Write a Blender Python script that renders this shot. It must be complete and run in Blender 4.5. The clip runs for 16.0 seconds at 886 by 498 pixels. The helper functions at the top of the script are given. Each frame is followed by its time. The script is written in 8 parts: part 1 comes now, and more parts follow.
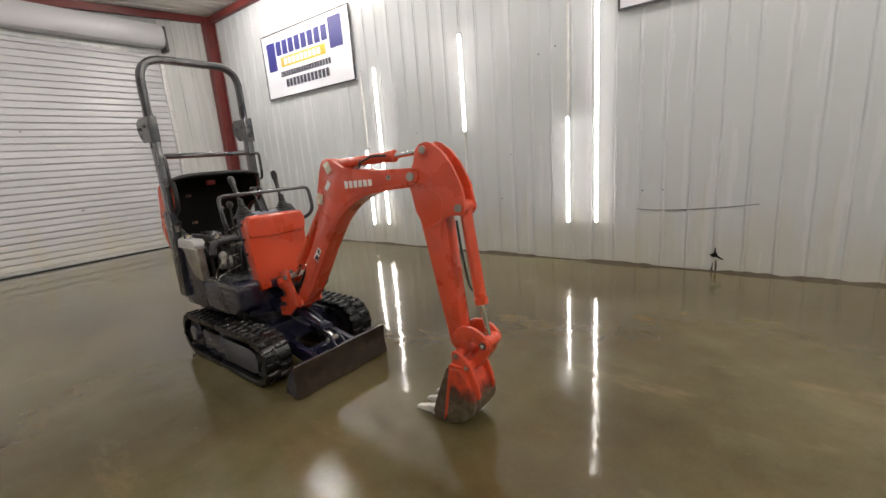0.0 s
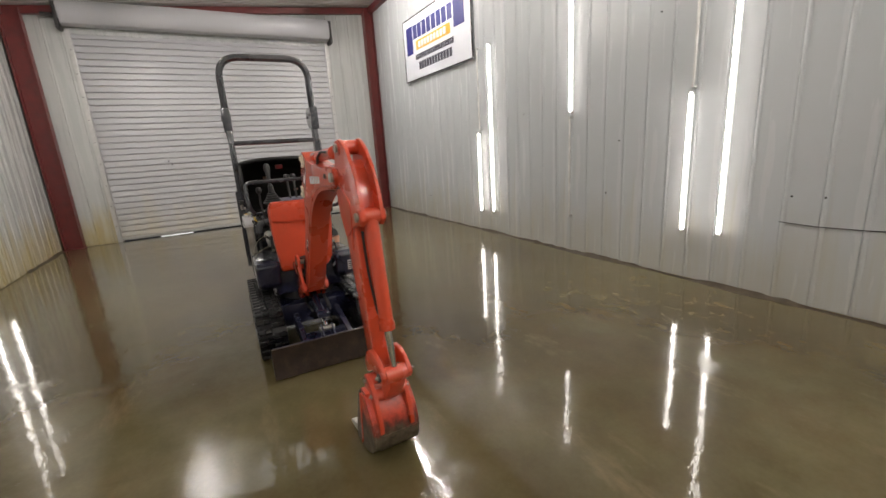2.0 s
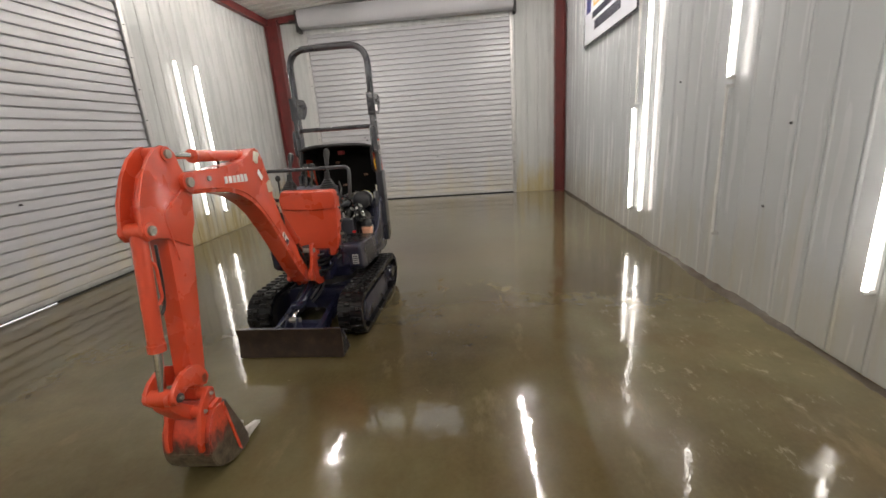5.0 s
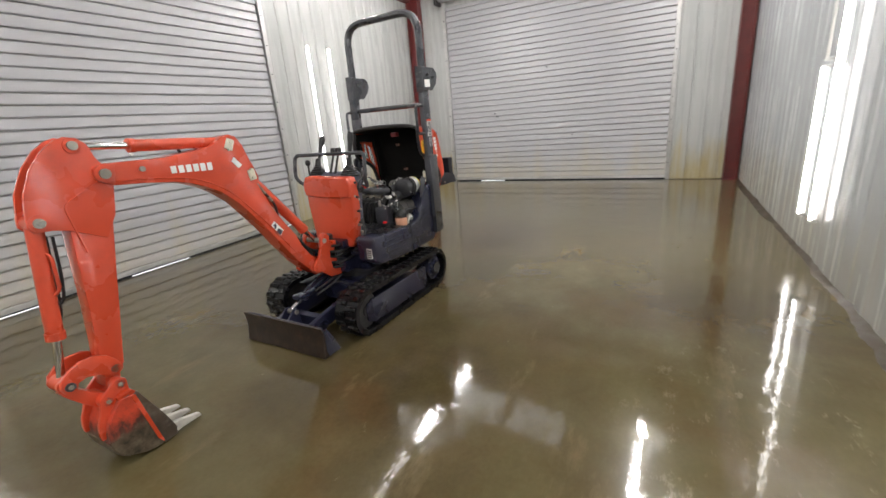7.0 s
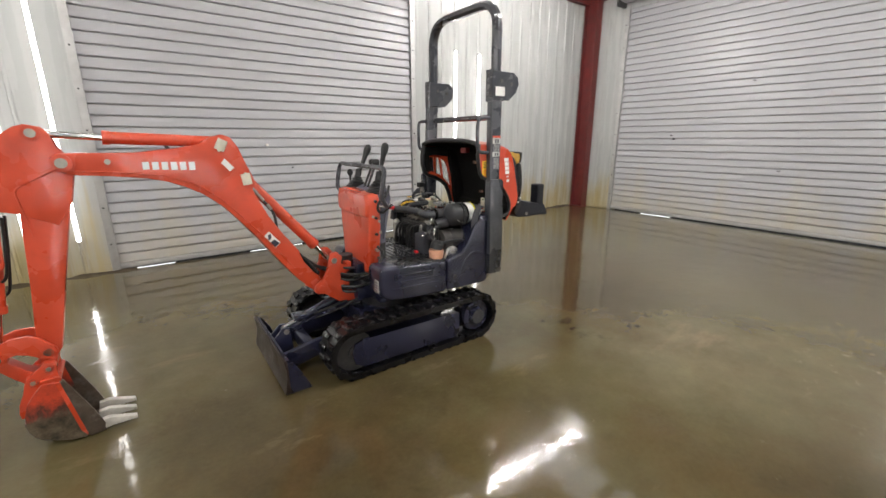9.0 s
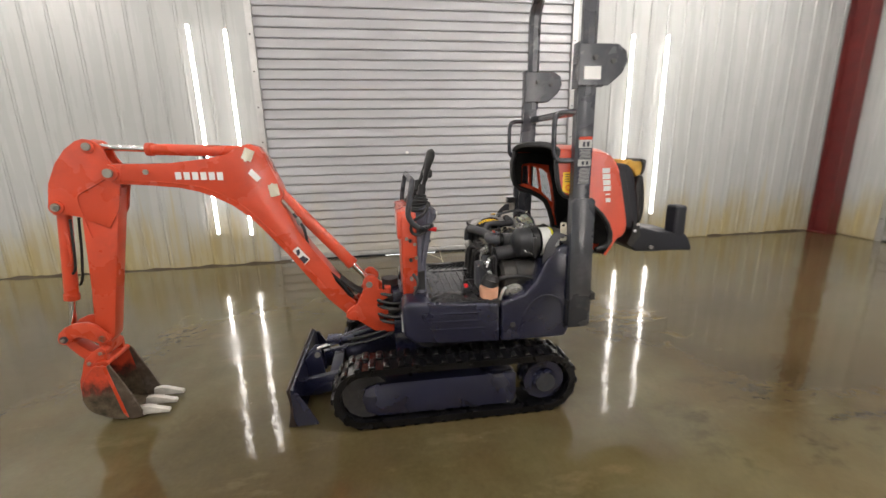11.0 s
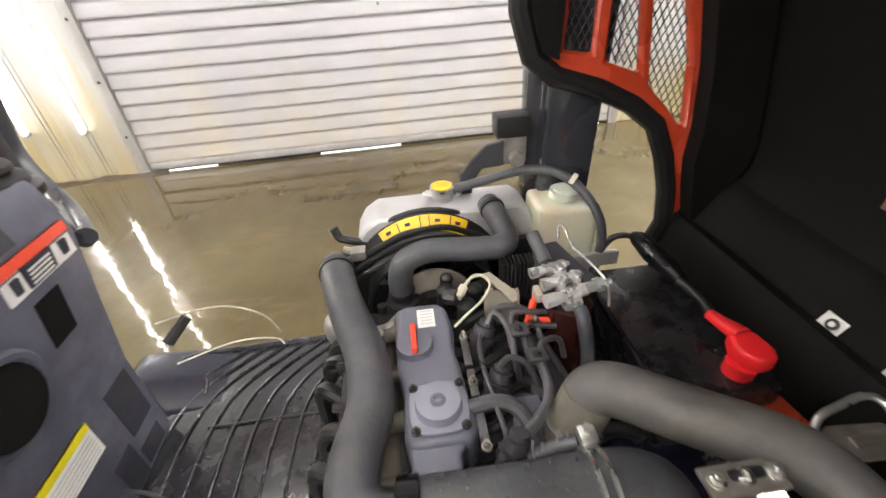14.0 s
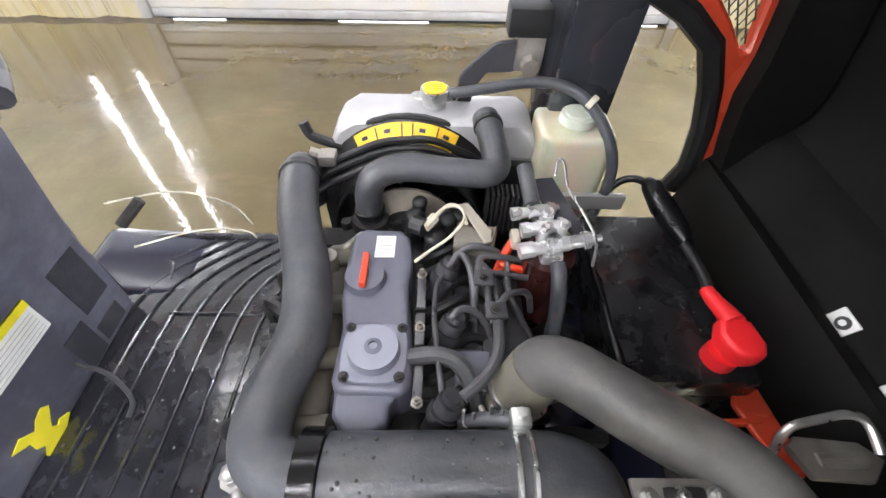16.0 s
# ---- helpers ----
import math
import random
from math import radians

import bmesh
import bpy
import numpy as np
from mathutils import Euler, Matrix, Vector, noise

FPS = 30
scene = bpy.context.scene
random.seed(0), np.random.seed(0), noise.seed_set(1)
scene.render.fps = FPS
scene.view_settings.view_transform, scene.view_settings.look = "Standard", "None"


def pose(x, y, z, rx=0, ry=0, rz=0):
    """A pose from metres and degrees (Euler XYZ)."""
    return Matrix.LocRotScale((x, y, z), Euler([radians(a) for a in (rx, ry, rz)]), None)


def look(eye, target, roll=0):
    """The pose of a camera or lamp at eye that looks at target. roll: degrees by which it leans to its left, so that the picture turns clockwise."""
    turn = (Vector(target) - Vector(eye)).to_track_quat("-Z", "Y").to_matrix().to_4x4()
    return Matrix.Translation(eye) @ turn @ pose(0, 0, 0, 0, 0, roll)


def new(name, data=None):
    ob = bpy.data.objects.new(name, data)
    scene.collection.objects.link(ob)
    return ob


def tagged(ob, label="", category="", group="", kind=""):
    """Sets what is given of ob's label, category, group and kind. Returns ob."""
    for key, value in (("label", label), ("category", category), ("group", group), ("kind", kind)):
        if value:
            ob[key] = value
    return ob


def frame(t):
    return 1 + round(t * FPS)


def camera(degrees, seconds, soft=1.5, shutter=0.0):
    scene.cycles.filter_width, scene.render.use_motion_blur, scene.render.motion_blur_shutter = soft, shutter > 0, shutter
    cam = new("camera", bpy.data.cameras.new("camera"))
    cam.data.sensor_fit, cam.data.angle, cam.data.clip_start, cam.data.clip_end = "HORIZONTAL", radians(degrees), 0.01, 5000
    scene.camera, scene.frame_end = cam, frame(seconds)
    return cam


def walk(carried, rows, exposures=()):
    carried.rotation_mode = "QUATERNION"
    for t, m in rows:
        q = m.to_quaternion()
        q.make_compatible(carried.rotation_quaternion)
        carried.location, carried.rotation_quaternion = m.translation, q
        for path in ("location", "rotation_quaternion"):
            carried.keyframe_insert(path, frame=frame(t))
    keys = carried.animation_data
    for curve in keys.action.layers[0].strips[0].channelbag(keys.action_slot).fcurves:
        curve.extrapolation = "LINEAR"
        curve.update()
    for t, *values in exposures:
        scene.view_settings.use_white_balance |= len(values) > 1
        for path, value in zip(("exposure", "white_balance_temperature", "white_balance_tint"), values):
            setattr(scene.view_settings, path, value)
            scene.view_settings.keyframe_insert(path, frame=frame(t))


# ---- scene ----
cam = camera(93.6, 16.0, shutter=0.5)
PATH = [
    (0, (-0.122, 0.269, 1.347), (-1.298, 1.827, 0.912), -4.4),
    (0.5, (0.032, 0.547, 1.352), (-1.301, 1.979, 0.935), -5.1),
    (1, (0.165, 0.774, 1.352), (-1.329, 2.034, 0.926), -4.7),
    (1.5, (0.339, 1.050, 1.382), (-1.289, 2.118, 0.923), -4.1),
    (2, (0.393, 1.338, 1.363), (-1.314, 2.262, 0.884), -3.8),
    (2.5, (0.412, 1.643, 1.382), (-1.366, 2.410, 0.880), -3.7),
    (3, (0.447, 1.988, 1.373), (-1.407, 2.527, 0.851), -3.8),
    (3.5, (0.443, 2.252, 1.374), (-1.456, 2.609, 0.856), -3.8),
    (4, (0.377, 2.558, 1.388), (-1.546, 2.754, 0.876), -3.4),
    (4.5, (0.317, 2.842, 1.369), (-1.614, 2.864, 0.846), -4.1),
    (5, (0.246, 3.138, 1.385), (-1.675, 2.972, 0.852), -4.1),
    (5.2, (0.196, 3.229, 1.373), (-1.716, 2.985, 0.837), -4.3),
    (7.3, (-0.705, 4.065, 1.355), (-2.324, 3.048, 0.769), -4.3),
    (7.5, (-0.815, 4.089, 1.367), (-2.394, 3.009, 0.784), -3.8),
    (8, (-1.060, 4.192, 1.345), (-2.526, 2.948, 0.792), -2.9),
    (8.2, (-1.176, 4.252, 1.360), (-2.583, 2.940, 0.814), -2.0),
    (10.3, (-2.339, 4.340, 1.361), (-2.980, 2.507, 0.885), -0.1),
    (10.5, (-2.428, 4.324, 1.361), (-2.961, 2.457, 0.879), -0.2),
    (11, (-2.651, 4.123, 1.350), (-2.962, 2.206, 0.872), -1.2),
    (11.5, (-2.832, 3.845, 1.320), (-2.973, 1.910, 0.832), -2.1),
    (12, (-3.025, 3.467, 1.303), (-3.013, 1.540, 0.766), -2.6),
    (12.5, (-3.138, 3.041, 1.276), (-3.142, 1.127, 0.696), -2.6),
    (13, (-3.255, 2.650, 1.246), (-3.259, 0.768, 0.570), -2.0),
    (13.5, (-3.326, 2.365, 1.246), (-3.356, 0.590, 0.325), -3.7),
    (14, (-3.328, 2.177, 1.227), (-3.503, 0.544, 0.086), -4.2),
    (14.5, (-3.354, 2.111, 1.206), (-3.491, 0.564, -0.055), -2.8),
    (15, (-3.380, 2.091, 1.187), (-3.406, 0.640, -0.189), -3.1),
    (15.5, (-3.384, 2.095, 1.188), (-3.434, 0.720, -0.264), -0.2),
    (16, (-3.389, 2.103, 1.208), (-3.461, 0.790, -0.299), 2.1),
]
walk(cam, [(t, look(eye, target, roll)) for t, eye, target, roll in PATH],
     exposures=[(0.0, -0.04, 6800, 9), (2.0, -0.24, 6800, 9), (5.0, -0.2, 6800, 9), (7.5, 0.15, 6400, 8), (11.0, 0.17, 6700, 9), (12.5, 0.42, 6600, 10), (13.0, 0.62, 6550, 10), (13.5, 1.08, 6600, 10), (14.5, 1.3, 6650, 10), (15.2, 1.45, 6200, 10), (16.0, 1.58, 6000, 10.5)])

# ---- world, light ----
world = bpy.data.worlds.new("world")
scene.world = world
world.use_nodes = True
world.node_tree.nodes["Background"].inputs[0].default_value = (0.6, 0.7, 0.9, 1)
world.node_tree.nodes["Background"].inputs[1].default_value = 0.05
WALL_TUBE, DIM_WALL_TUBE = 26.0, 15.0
# Last value of each row: an added unseen lamp that brightens the shed's front.
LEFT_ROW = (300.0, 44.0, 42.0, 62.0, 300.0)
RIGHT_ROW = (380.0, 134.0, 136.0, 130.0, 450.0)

# room: x towards the front, y across, z up
BACK, FRONT, LEFT, RIGHT = -9.283, 4.6, -1.112, 5.125
EAVE_L, EAVE_R = 3.95, 4.45


# ---- materials ----
def ramp(nt, fac, stops):
    n = nt.nodes.new("ShaderNodeValToRGB")
    els = n.color_ramp.elements
    while len(els) < len(stops):
        els.new(0.5)
    for e, (p, c) in zip(els, stops):
        e.position, e.color = p, (*c, 1) if len(c) == 3 else c
    nt.links.new(fac, n.inputs[0])
    return n.outputs[0]


def noise_out(nt, scale, detail=4, rough=0.55, stretch=(1, 1, 1), coords="Object"):
    tc = nt.nodes.new("ShaderNodeTexCoord")
    mp = nt.nodes.new("ShaderNodeMapping")
    mp.inputs["Scale"].default_value = stretch
    nt.links.new(tc.outputs[coords], mp.inputs[0])
    n = nt.nodes.new("ShaderNodeTexNoise")
    n.inputs["Scale"].default_value, n.inputs["Detail"].default_value, n.inputs["Roughness"].default_value = scale, detail, rough
    nt.links.new(mp.outputs[0], n.inputs["Vector"])
    return n.outputs["Fac"]


def mix(nt, fac, a, b, mode="MIX"):
    n = nt.nodes.new("ShaderNodeMix")
    n.data_type, n.blend_type = "RGBA", mode
    for sock, v in ((n.inputs[0], fac), (n.inputs[6], a), (n.inputs[7], b)):
        if isinstance(v, (int, float)):
            sock.default_value = v
        elif isinstance(v, tuple):
            sock.default_value = (*v, 1)
        else:
            nt.links.new(v, sock)
    return n.outputs[2]


def bumped(nt, bsdf, height, strength, distance=0.01):
    b = nt.nodes.new("ShaderNodeBump")
    b.inputs["Strength"].default_value, b.inputs["Distance"].default_value = strength, distance
    nt.links.new(height, b.inputs["Height"])
    nt.links.new(b.outputs[0], bsdf.inputs["Normal"])


def surface(name, colour, rough=0.5, metal=0.0, var=0.25, scale=6.0, grain=60.0, bump=0.08, rough_var=0.12, dirt=None, dirt_at=0.62, coat=0.0):
    """Colour with broad and fine variation, roughness variation and fine relief; dirt: a second colour in patches."""
    m = bpy.data.materials.new(name)
    m.use_nodes = True
    nt = m.node_tree
    bsdf = nt.nodes["Principled BSDF"]
    broad, fine = noise_out(nt, scale), noise_out(nt, grain, 3)
    dark = tuple(c * (1 - var) for c in colour)
    light = tuple(min(1, c * (1 + var * 0.6)) for c in colour)
    col = ramp(nt, broad, [(0.3, dark), (0.7, light)])
    col = mix(nt, 0.12, col, ramp(nt, fine, [(0.35, dark), (0.65, light)]))
    if dirt:
        d = noise_out(nt, scale * 1.7, 8, 0.65)
        col = mix(nt, ramp(nt, d, [(dirt_at - 0.14, (0, 0, 0)), (dirt_at + 0.16, (0.6, 0.6, 0.6))]), col, dirt)
    nt.links.new(col, bsdf.inputs["Base Color"])
    r = ramp(nt, broad, [(0.3, (max(0.02, rough - rough_var),) * 3), (0.7, (min(1, rough + rough_var),) * 3)])
    nt.links.new(r, bsdf.inputs["Roughness"])
    bsdf.inputs["Metallic"].default_value = metal
    bsdf.inputs["Coat Weight"].default_value = coat
    bsdf.inputs["Coat Roughness"].default_value = 0.12
    if bump:
        bumped(nt, bsdf, fine, bump, 0.004)
    return m


def glow(name, colour, strength):
    m = bpy.data.materials.new(name)
    m.use_nodes = True
    nt = m.node_tree
    b = nt.nodes["Principled BSDF"]
    b.inputs["Base Color"].default_value = (0.9, 0.9, 0.9, 1)
    b.inputs["Emission Color"].default_value = (*colour, 1)
    b.inputs["Emission Strength"].default_value = strength
    return m


def sheet_metal(name, colour, stain, rough=0.3, wave=(1, 1, 1), splashed=0.8):
    """Painted liner sheet: streaks down the sheet, splashed stains low down, gloss."""
    m = bpy.data.materials.new(name)
    m.use_nodes = True
    nt = m.node_tree
    bsdf = nt.nodes["Principled BSDF"]
    broad = noise_out(nt, 0.8, 4, 0.5, coords="Object")
    streak = noise_out(nt, 9, 5, 0.6, stretch=(1, 1, 0.06))
    col = ramp(nt, broad, [(0.3, tuple(c * 0.93 for c in colour)), (0.7, colour)])
    col = mix(nt, ramp(nt, streak, [(0.58, (0, 0, 0)), (0.85, (0.1, 0.1, 0.1))]), col, stain)
    geo = nt.nodes.new("ShaderNodeNewGeometry")
    sep = nt.nodes.new("ShaderNodeSeparateXYZ")
    nt.links.new(geo.outputs["Position"], sep.inputs[0])
    splash = noise_out(nt, 3.0, 3, 0.55, stretch=(1, 1, 0.4))
    lim = nt.nodes.new("ShaderNodeMath")
    lim.operation = "MULTIPLY_ADD"
    lim.inputs[1].default_value, lim.inputs[2].default_value = -0.42, 0.32
    nt.links.new(sep.outputs["Z"], lim.inputs[0])
    add = nt.nodes.new("ShaderNodeMath")
    add.operation = "ADD"
    nt.links.new(lim.outputs[0], add.inputs[0])
    nt.links.new(splash, add.inputs[1])
    col = mix(nt, ramp(nt, add.outputs[0], [(0.52, (0, 0, 0)), (0.9, (splashed,) * 3)]), col, stain)
    spot = noise_out(nt, 34, 3, 0.5)
    col = mix(nt, ramp(nt, spot, [(0.74, (0, 0, 0)), (0.78, (0.5, 0.5, 0.5))]), col, (0.26, 0.23, 0.17))
    nt.links.new(col, bsdf.inputs["Base Color"])
    nt.links.new(ramp(nt, streak, [(0.35, (rough - 0.03,) * 3), (0.65, (rough + 0.05,) * 3)]), bsdf.inputs["Roughness"])
    if wave == (1, 1, 1):
        bumped(nt, bsdf, noise_out(nt, 2.2, 3, 0.5), 0.14, 0.02)
    else:
        # rolled sheet: faint flutes down its whole length, yellow drips down from the splashed part
        flute = noise_out(nt, 26, 2, 0.4, stretch=(1, 1, 0.004))
        bumped(nt, bsdf, flute, 0.12, 0.006)
        drip = noise_out(nt, 11, 6, 0.68, stretch=(1, 1, 0.035))
        low = nt.nodes.new("ShaderNodeMath")
        low.operation = "MULTIPLY_ADD"
        low.inputs[1].default_value, low.inputs[2].default_value = -0.22, 0.16
        nt.links.new(sep.outputs["Z"], low.inputs[0])
        run = nt.nodes.new("ShaderNodeMath")
        run.operation = "ADD"
        nt.links.new(low.outputs[0], run.inputs[0])
        nt.links.new(drip, run.inputs[1])
        col = mix(nt, ramp(nt, run.outputs[0], [(0.54, (0, 0, 0)), (0.72, (splashed * 0.75,) * 3)]), col, (0.4, 0.32, 0.14))
        nt.links.new(col, bsdf.inputs["Base Color"])
    return m


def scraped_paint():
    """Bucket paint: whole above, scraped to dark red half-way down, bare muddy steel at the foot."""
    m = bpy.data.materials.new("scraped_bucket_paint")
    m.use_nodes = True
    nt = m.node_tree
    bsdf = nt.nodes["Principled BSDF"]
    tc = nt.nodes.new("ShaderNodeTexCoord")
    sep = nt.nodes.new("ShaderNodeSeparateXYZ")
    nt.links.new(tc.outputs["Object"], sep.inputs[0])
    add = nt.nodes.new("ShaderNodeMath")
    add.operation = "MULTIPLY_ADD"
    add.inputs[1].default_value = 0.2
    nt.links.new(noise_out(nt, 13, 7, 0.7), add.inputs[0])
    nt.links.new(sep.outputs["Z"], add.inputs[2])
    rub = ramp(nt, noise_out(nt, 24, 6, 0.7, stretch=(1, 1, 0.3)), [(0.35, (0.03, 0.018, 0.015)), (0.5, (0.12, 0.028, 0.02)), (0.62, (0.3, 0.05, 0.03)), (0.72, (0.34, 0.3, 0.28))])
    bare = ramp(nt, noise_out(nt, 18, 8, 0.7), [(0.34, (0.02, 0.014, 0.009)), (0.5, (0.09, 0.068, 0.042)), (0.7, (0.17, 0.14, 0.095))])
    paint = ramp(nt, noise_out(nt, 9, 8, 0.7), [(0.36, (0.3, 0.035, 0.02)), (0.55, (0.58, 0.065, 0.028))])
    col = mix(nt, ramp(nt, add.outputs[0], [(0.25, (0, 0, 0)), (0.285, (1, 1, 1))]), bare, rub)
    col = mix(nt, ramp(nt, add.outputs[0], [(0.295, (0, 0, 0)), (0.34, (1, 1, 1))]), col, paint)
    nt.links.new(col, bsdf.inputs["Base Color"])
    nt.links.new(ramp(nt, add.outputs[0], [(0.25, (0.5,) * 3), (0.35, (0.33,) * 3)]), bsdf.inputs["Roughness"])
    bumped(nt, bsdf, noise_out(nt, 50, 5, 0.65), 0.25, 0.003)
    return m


def zone(nt, cx, cy, rx, ry):
    """1 about a spot of the floor, falling to 0 at its rim."""
    tc = nt.nodes.new("ShaderNodeTexCoord")
    mp = nt.nodes.new("ShaderNodeMapping")
    mp.inputs["Scale"].default_value = (1 / rx, 1 / ry, 0)
    mp.inputs["Location"].default_value = (-cx / rx, -cy / ry, 0)
    nt.links.new(tc.outputs["Object"], mp.inputs[0])
    ln = nt.nodes.new("ShaderNodeVectorMath")
    ln.operation = "LENGTH"
    nt.links.new(mp.outputs[0], ln.inputs[0])
    return ramp(nt, ln.outputs["Value"], [(0.45, (1, 1, 1)), (1.0, (0, 0, 0))])


def wet_concrete():
    """Old olive-brown concrete under a film of water: stains at three scales, mirror-like film, ripples and pits."""
    m = bpy.data.materials.new("wet_concrete")
    m.use_nodes = True
    nt = m.node_tree
    bsdf = nt.nodes["Principled BSDF"]
    big, mid, fine = noise_out(nt, 0.5, 8, 0.62), noise_out(nt, 1.9, 9, 0.66), noise_out(nt, 45, 5, 0.6)
    col = ramp(nt, big, [(0.34, (0.042, 0.03, 0.012)), (0.45, (0.074, 0.057, 0.024)), (0.55, (0.102, 0.086, 0.04)), (0.68, (0.15, 0.129, 0.065))])
    col = mix(nt, ramp(nt, mid, [(0.44, (0, 0, 0)), (0.68, (0.6, 0.6, 0.6))]), col, (0.095, 0.062, 0.026))
    col = mix(nt, 0.07, col, ramp(nt, fine, [(0.3, (0.05, 0.042, 0.022)), (0.7, (0.19, 0.16, 0.09))]))
    scuff = noise_out(nt, 1.3, 10, 0.74, stretch=(1, 0.55, 1))
    col = mix(nt, ramp(nt, scuff, [(0.55, (0, 0, 0)), (0.72, (0.55, 0.55, 0.55))]), col, (0.055, 0.043, 0.022))
    drag = noise_out(nt, 2.6, 8, 0.7, stretch=(0.35, 1, 1))
    col = mix(nt, ramp(nt, drag, [(0.58, (0, 0, 0)), (0.74, (0.5, 0.5, 0.5))]), col, (0.23, 0.175, 0.095))
    pale = noise_out(nt, 7, 9, 0.72)
    col = mix(nt, ramp(nt, pale, [(0.66, (0, 0, 0)), (0.76, (0.36, 0.36, 0.36))]), col, (0.34, 0.3, 0.2))
    # mud smears behind the machine, pale scrapes along the wall
    for cx, cy, rx, ry, kind in ((-4.6, 2.6, 0.75, 0.5, 0), (-5.6, 1.5, 1.0, 0.45, 0), (-2.0, 4.5, 1.5, 0.75, 1), (-5.6, 4.2, 1.6, 0.7, 1)):
        if kind:
            shape = ramp(nt, noise_out(nt, 8.0, 10, 0.76, stretch=(0.8, 1.3, 1)), [(0.57, (0, 0, 0)), (0.63, (0.34, 0.34, 0.34))])
        else:
            shape = ramp(nt, noise_out(nt, 5.0, 8, 0.66, stretch=(0.8, 1.3, 1)), [(0.53, (0, 0, 0)), (0.62, (0.65, 0.65, 0.65))])
        col = mix(nt, mix(nt, 1.0, shape, zone(nt, cx, cy, rx, ry), "MULTIPLY"), col, (0.33, 0.29, 0.2) if kind else (0.03, 0.022, 0.011))
    nt.links.new(col, bsdf.inputs["Base Color"])
    dry = noise_out(nt, 0.9, 7, 0.62)
    nt.links.new(ramp(nt, dry, [(0.36, (0.09,) * 3), (0.6, (0.17,) * 3), (0.76, (0.3,) * 3)]), bsdf.inputs["Roughness"])
    bsdf.inputs["Specular IOR Level"].default_value = 0.06
    bsdf.inputs["Coat Weight"].default_value, bsdf.inputs["Coat IOR"].default_value = 0.9, 1.4
    # thin film of water: mirror-like where it stands, broken where the slab shows through
    thin = ramp(nt, noise_out(nt, 1.5, 7, 0.68), [(0.55, (0, 0, 0)), (0.61, (1, 1, 1))])
    nt.links.new(mix(nt, thin, (0.006,) * 3, (0.15,) * 3), bsdf.inputs["Coat Roughness"])
    sway = noise_out(nt, 2.2, 2, 0.5)
    chop = noise_out(nt, 15, 3, 0.6)
    pits = noise_out(nt, 70, 4, 0.6)
    broken = nt.nodes.new("ShaderNodeMath")
    broken.operation = "MULTIPLY_ADD"
    broken.inputs[1].default_value = 0.27
    nt.links.new(chop, broken.inputs[0])
    nt.links.new(sway, broken.inputs[2])
    rough_height = nt.nodes.new("ShaderNodeMath")
    rough_height.operation = "MULTIPLY"
    nt.links.new(pits, rough_height.inputs[0])
    nt.links.new(mix(nt, thin, (0.05,) * 3, (1, 1, 1)), rough_height.inputs[1])
    film = nt.nodes.new("ShaderNodeBump")
    film.inputs["Strength"].default_value, film.inputs["Distance"].default_value = 0.22, 0.012
    nt.links.new(broken.outputs[0], film.inputs["Height"])
    speck = nt.nodes.new("ShaderNodeBump")
    speck.inputs["Strength"].default_value, speck.inputs["Distance"].default_value = 0.6, 0.0016
    nt.links.new(rough_height.outputs[0], speck.inputs["Height"])
    nt.links.new(film.outputs[0], speck.inputs["Normal"])
    nt.links.new(speck.outputs[0], bsdf.inputs["Coat Normal"])
    nt.links.new(film.outputs[0], bsdf.inputs["Normal"])
    return m


M_WALL = sheet_metal("liner_sheet", (0.428, 0.438, 0.43), (0.38, 0.31, 0.14), 0.27, (1, 1, 0.03))
M_WALL_R = sheet_metal("clean_liner_sheet", (0.47, 0.492, 0.508), (0.38, 0.31, 0.14), 0.24, (1, 1, 0.03), 0.25)
M_DOOR = sheet_metal("door_curtain", (0.42, 0.42, 0.44), (0.44, 0.4, 0.31), 0.35)
M_CEIL = surface("ceiling_sheet", (0.7, 0.69, 0.66), 0.4, var=0.08, scale=1.2)
M_FLOOR = wet_concrete()
M_RED = surface("red_oxide", (0.13, 0.017, 0.016), 0.45, var=0.3, dirt=(0.08, 0.03, 0.025))
M_ORANGE = surface("orange_paint", (0.6, 0.068, 0.027), 0.3, var=0.12, scale=3.5, bump=0.03, coat=0.4, dirt=(0.3, 0.045, 0.025), dirt_at=0.66)
M_NAVY = surface("navy_paint", (0.0115, 0.013, 0.033), 0.26, var=0.25, scale=3, bump=0.03, dirt=(0.03, 0.032, 0.042), dirt_at=0.68, coat=0.5)
M_ROPS = surface("charcoal_paint", (0.034, 0.037, 0.046), 0.27, var=0.25, scale=4, bump=0.04, dirt=(0.12, 0.12, 0.13), dirt_at=0.66, coat=0.7)
M_RUBBER = surface("wet_rubber", (0.004, 0.004, 0.005), 0.3, var=0.3, bump=0.3, coat=0.2)
M_RUBBER.node_tree.nodes["Principled BSDF"].inputs["Specular IOR Level"].default_value = 0.25
M_BLACK = surface("black_plastic", (0.012, 0.012, 0.013), 0.4, var=0.3, bump=0.06, dirt=(0.03, 0.03, 0.03))
# Also colours the flat patches that stand for dark slots and recesses.
M_FOAM = surface("black_foam_and_gaps", (0.006, 0.0055, 0.005), 0.8, var=0.3, scale=5, bump=0.15)
M_FOAM.node_tree.nodes["Principled BSDF"].inputs["Specular IOR Level"].default_value = 0.2
M_GREY = surface("grey_plastic", (0.085, 0.09, 0.1), 0.5, var=0.2, bump=0.08, dirt=(0.17, 0.17, 0.175), dirt_at=0.66)
M_HOSE = surface("grey_hose", (0.058, 0.061, 0.071), 0.42, var=0.32, scale=14, grain=180, bump=0.12, rough_var=0.14, dirt=(0.12, 0.115, 0.105), dirt_at=0.6)
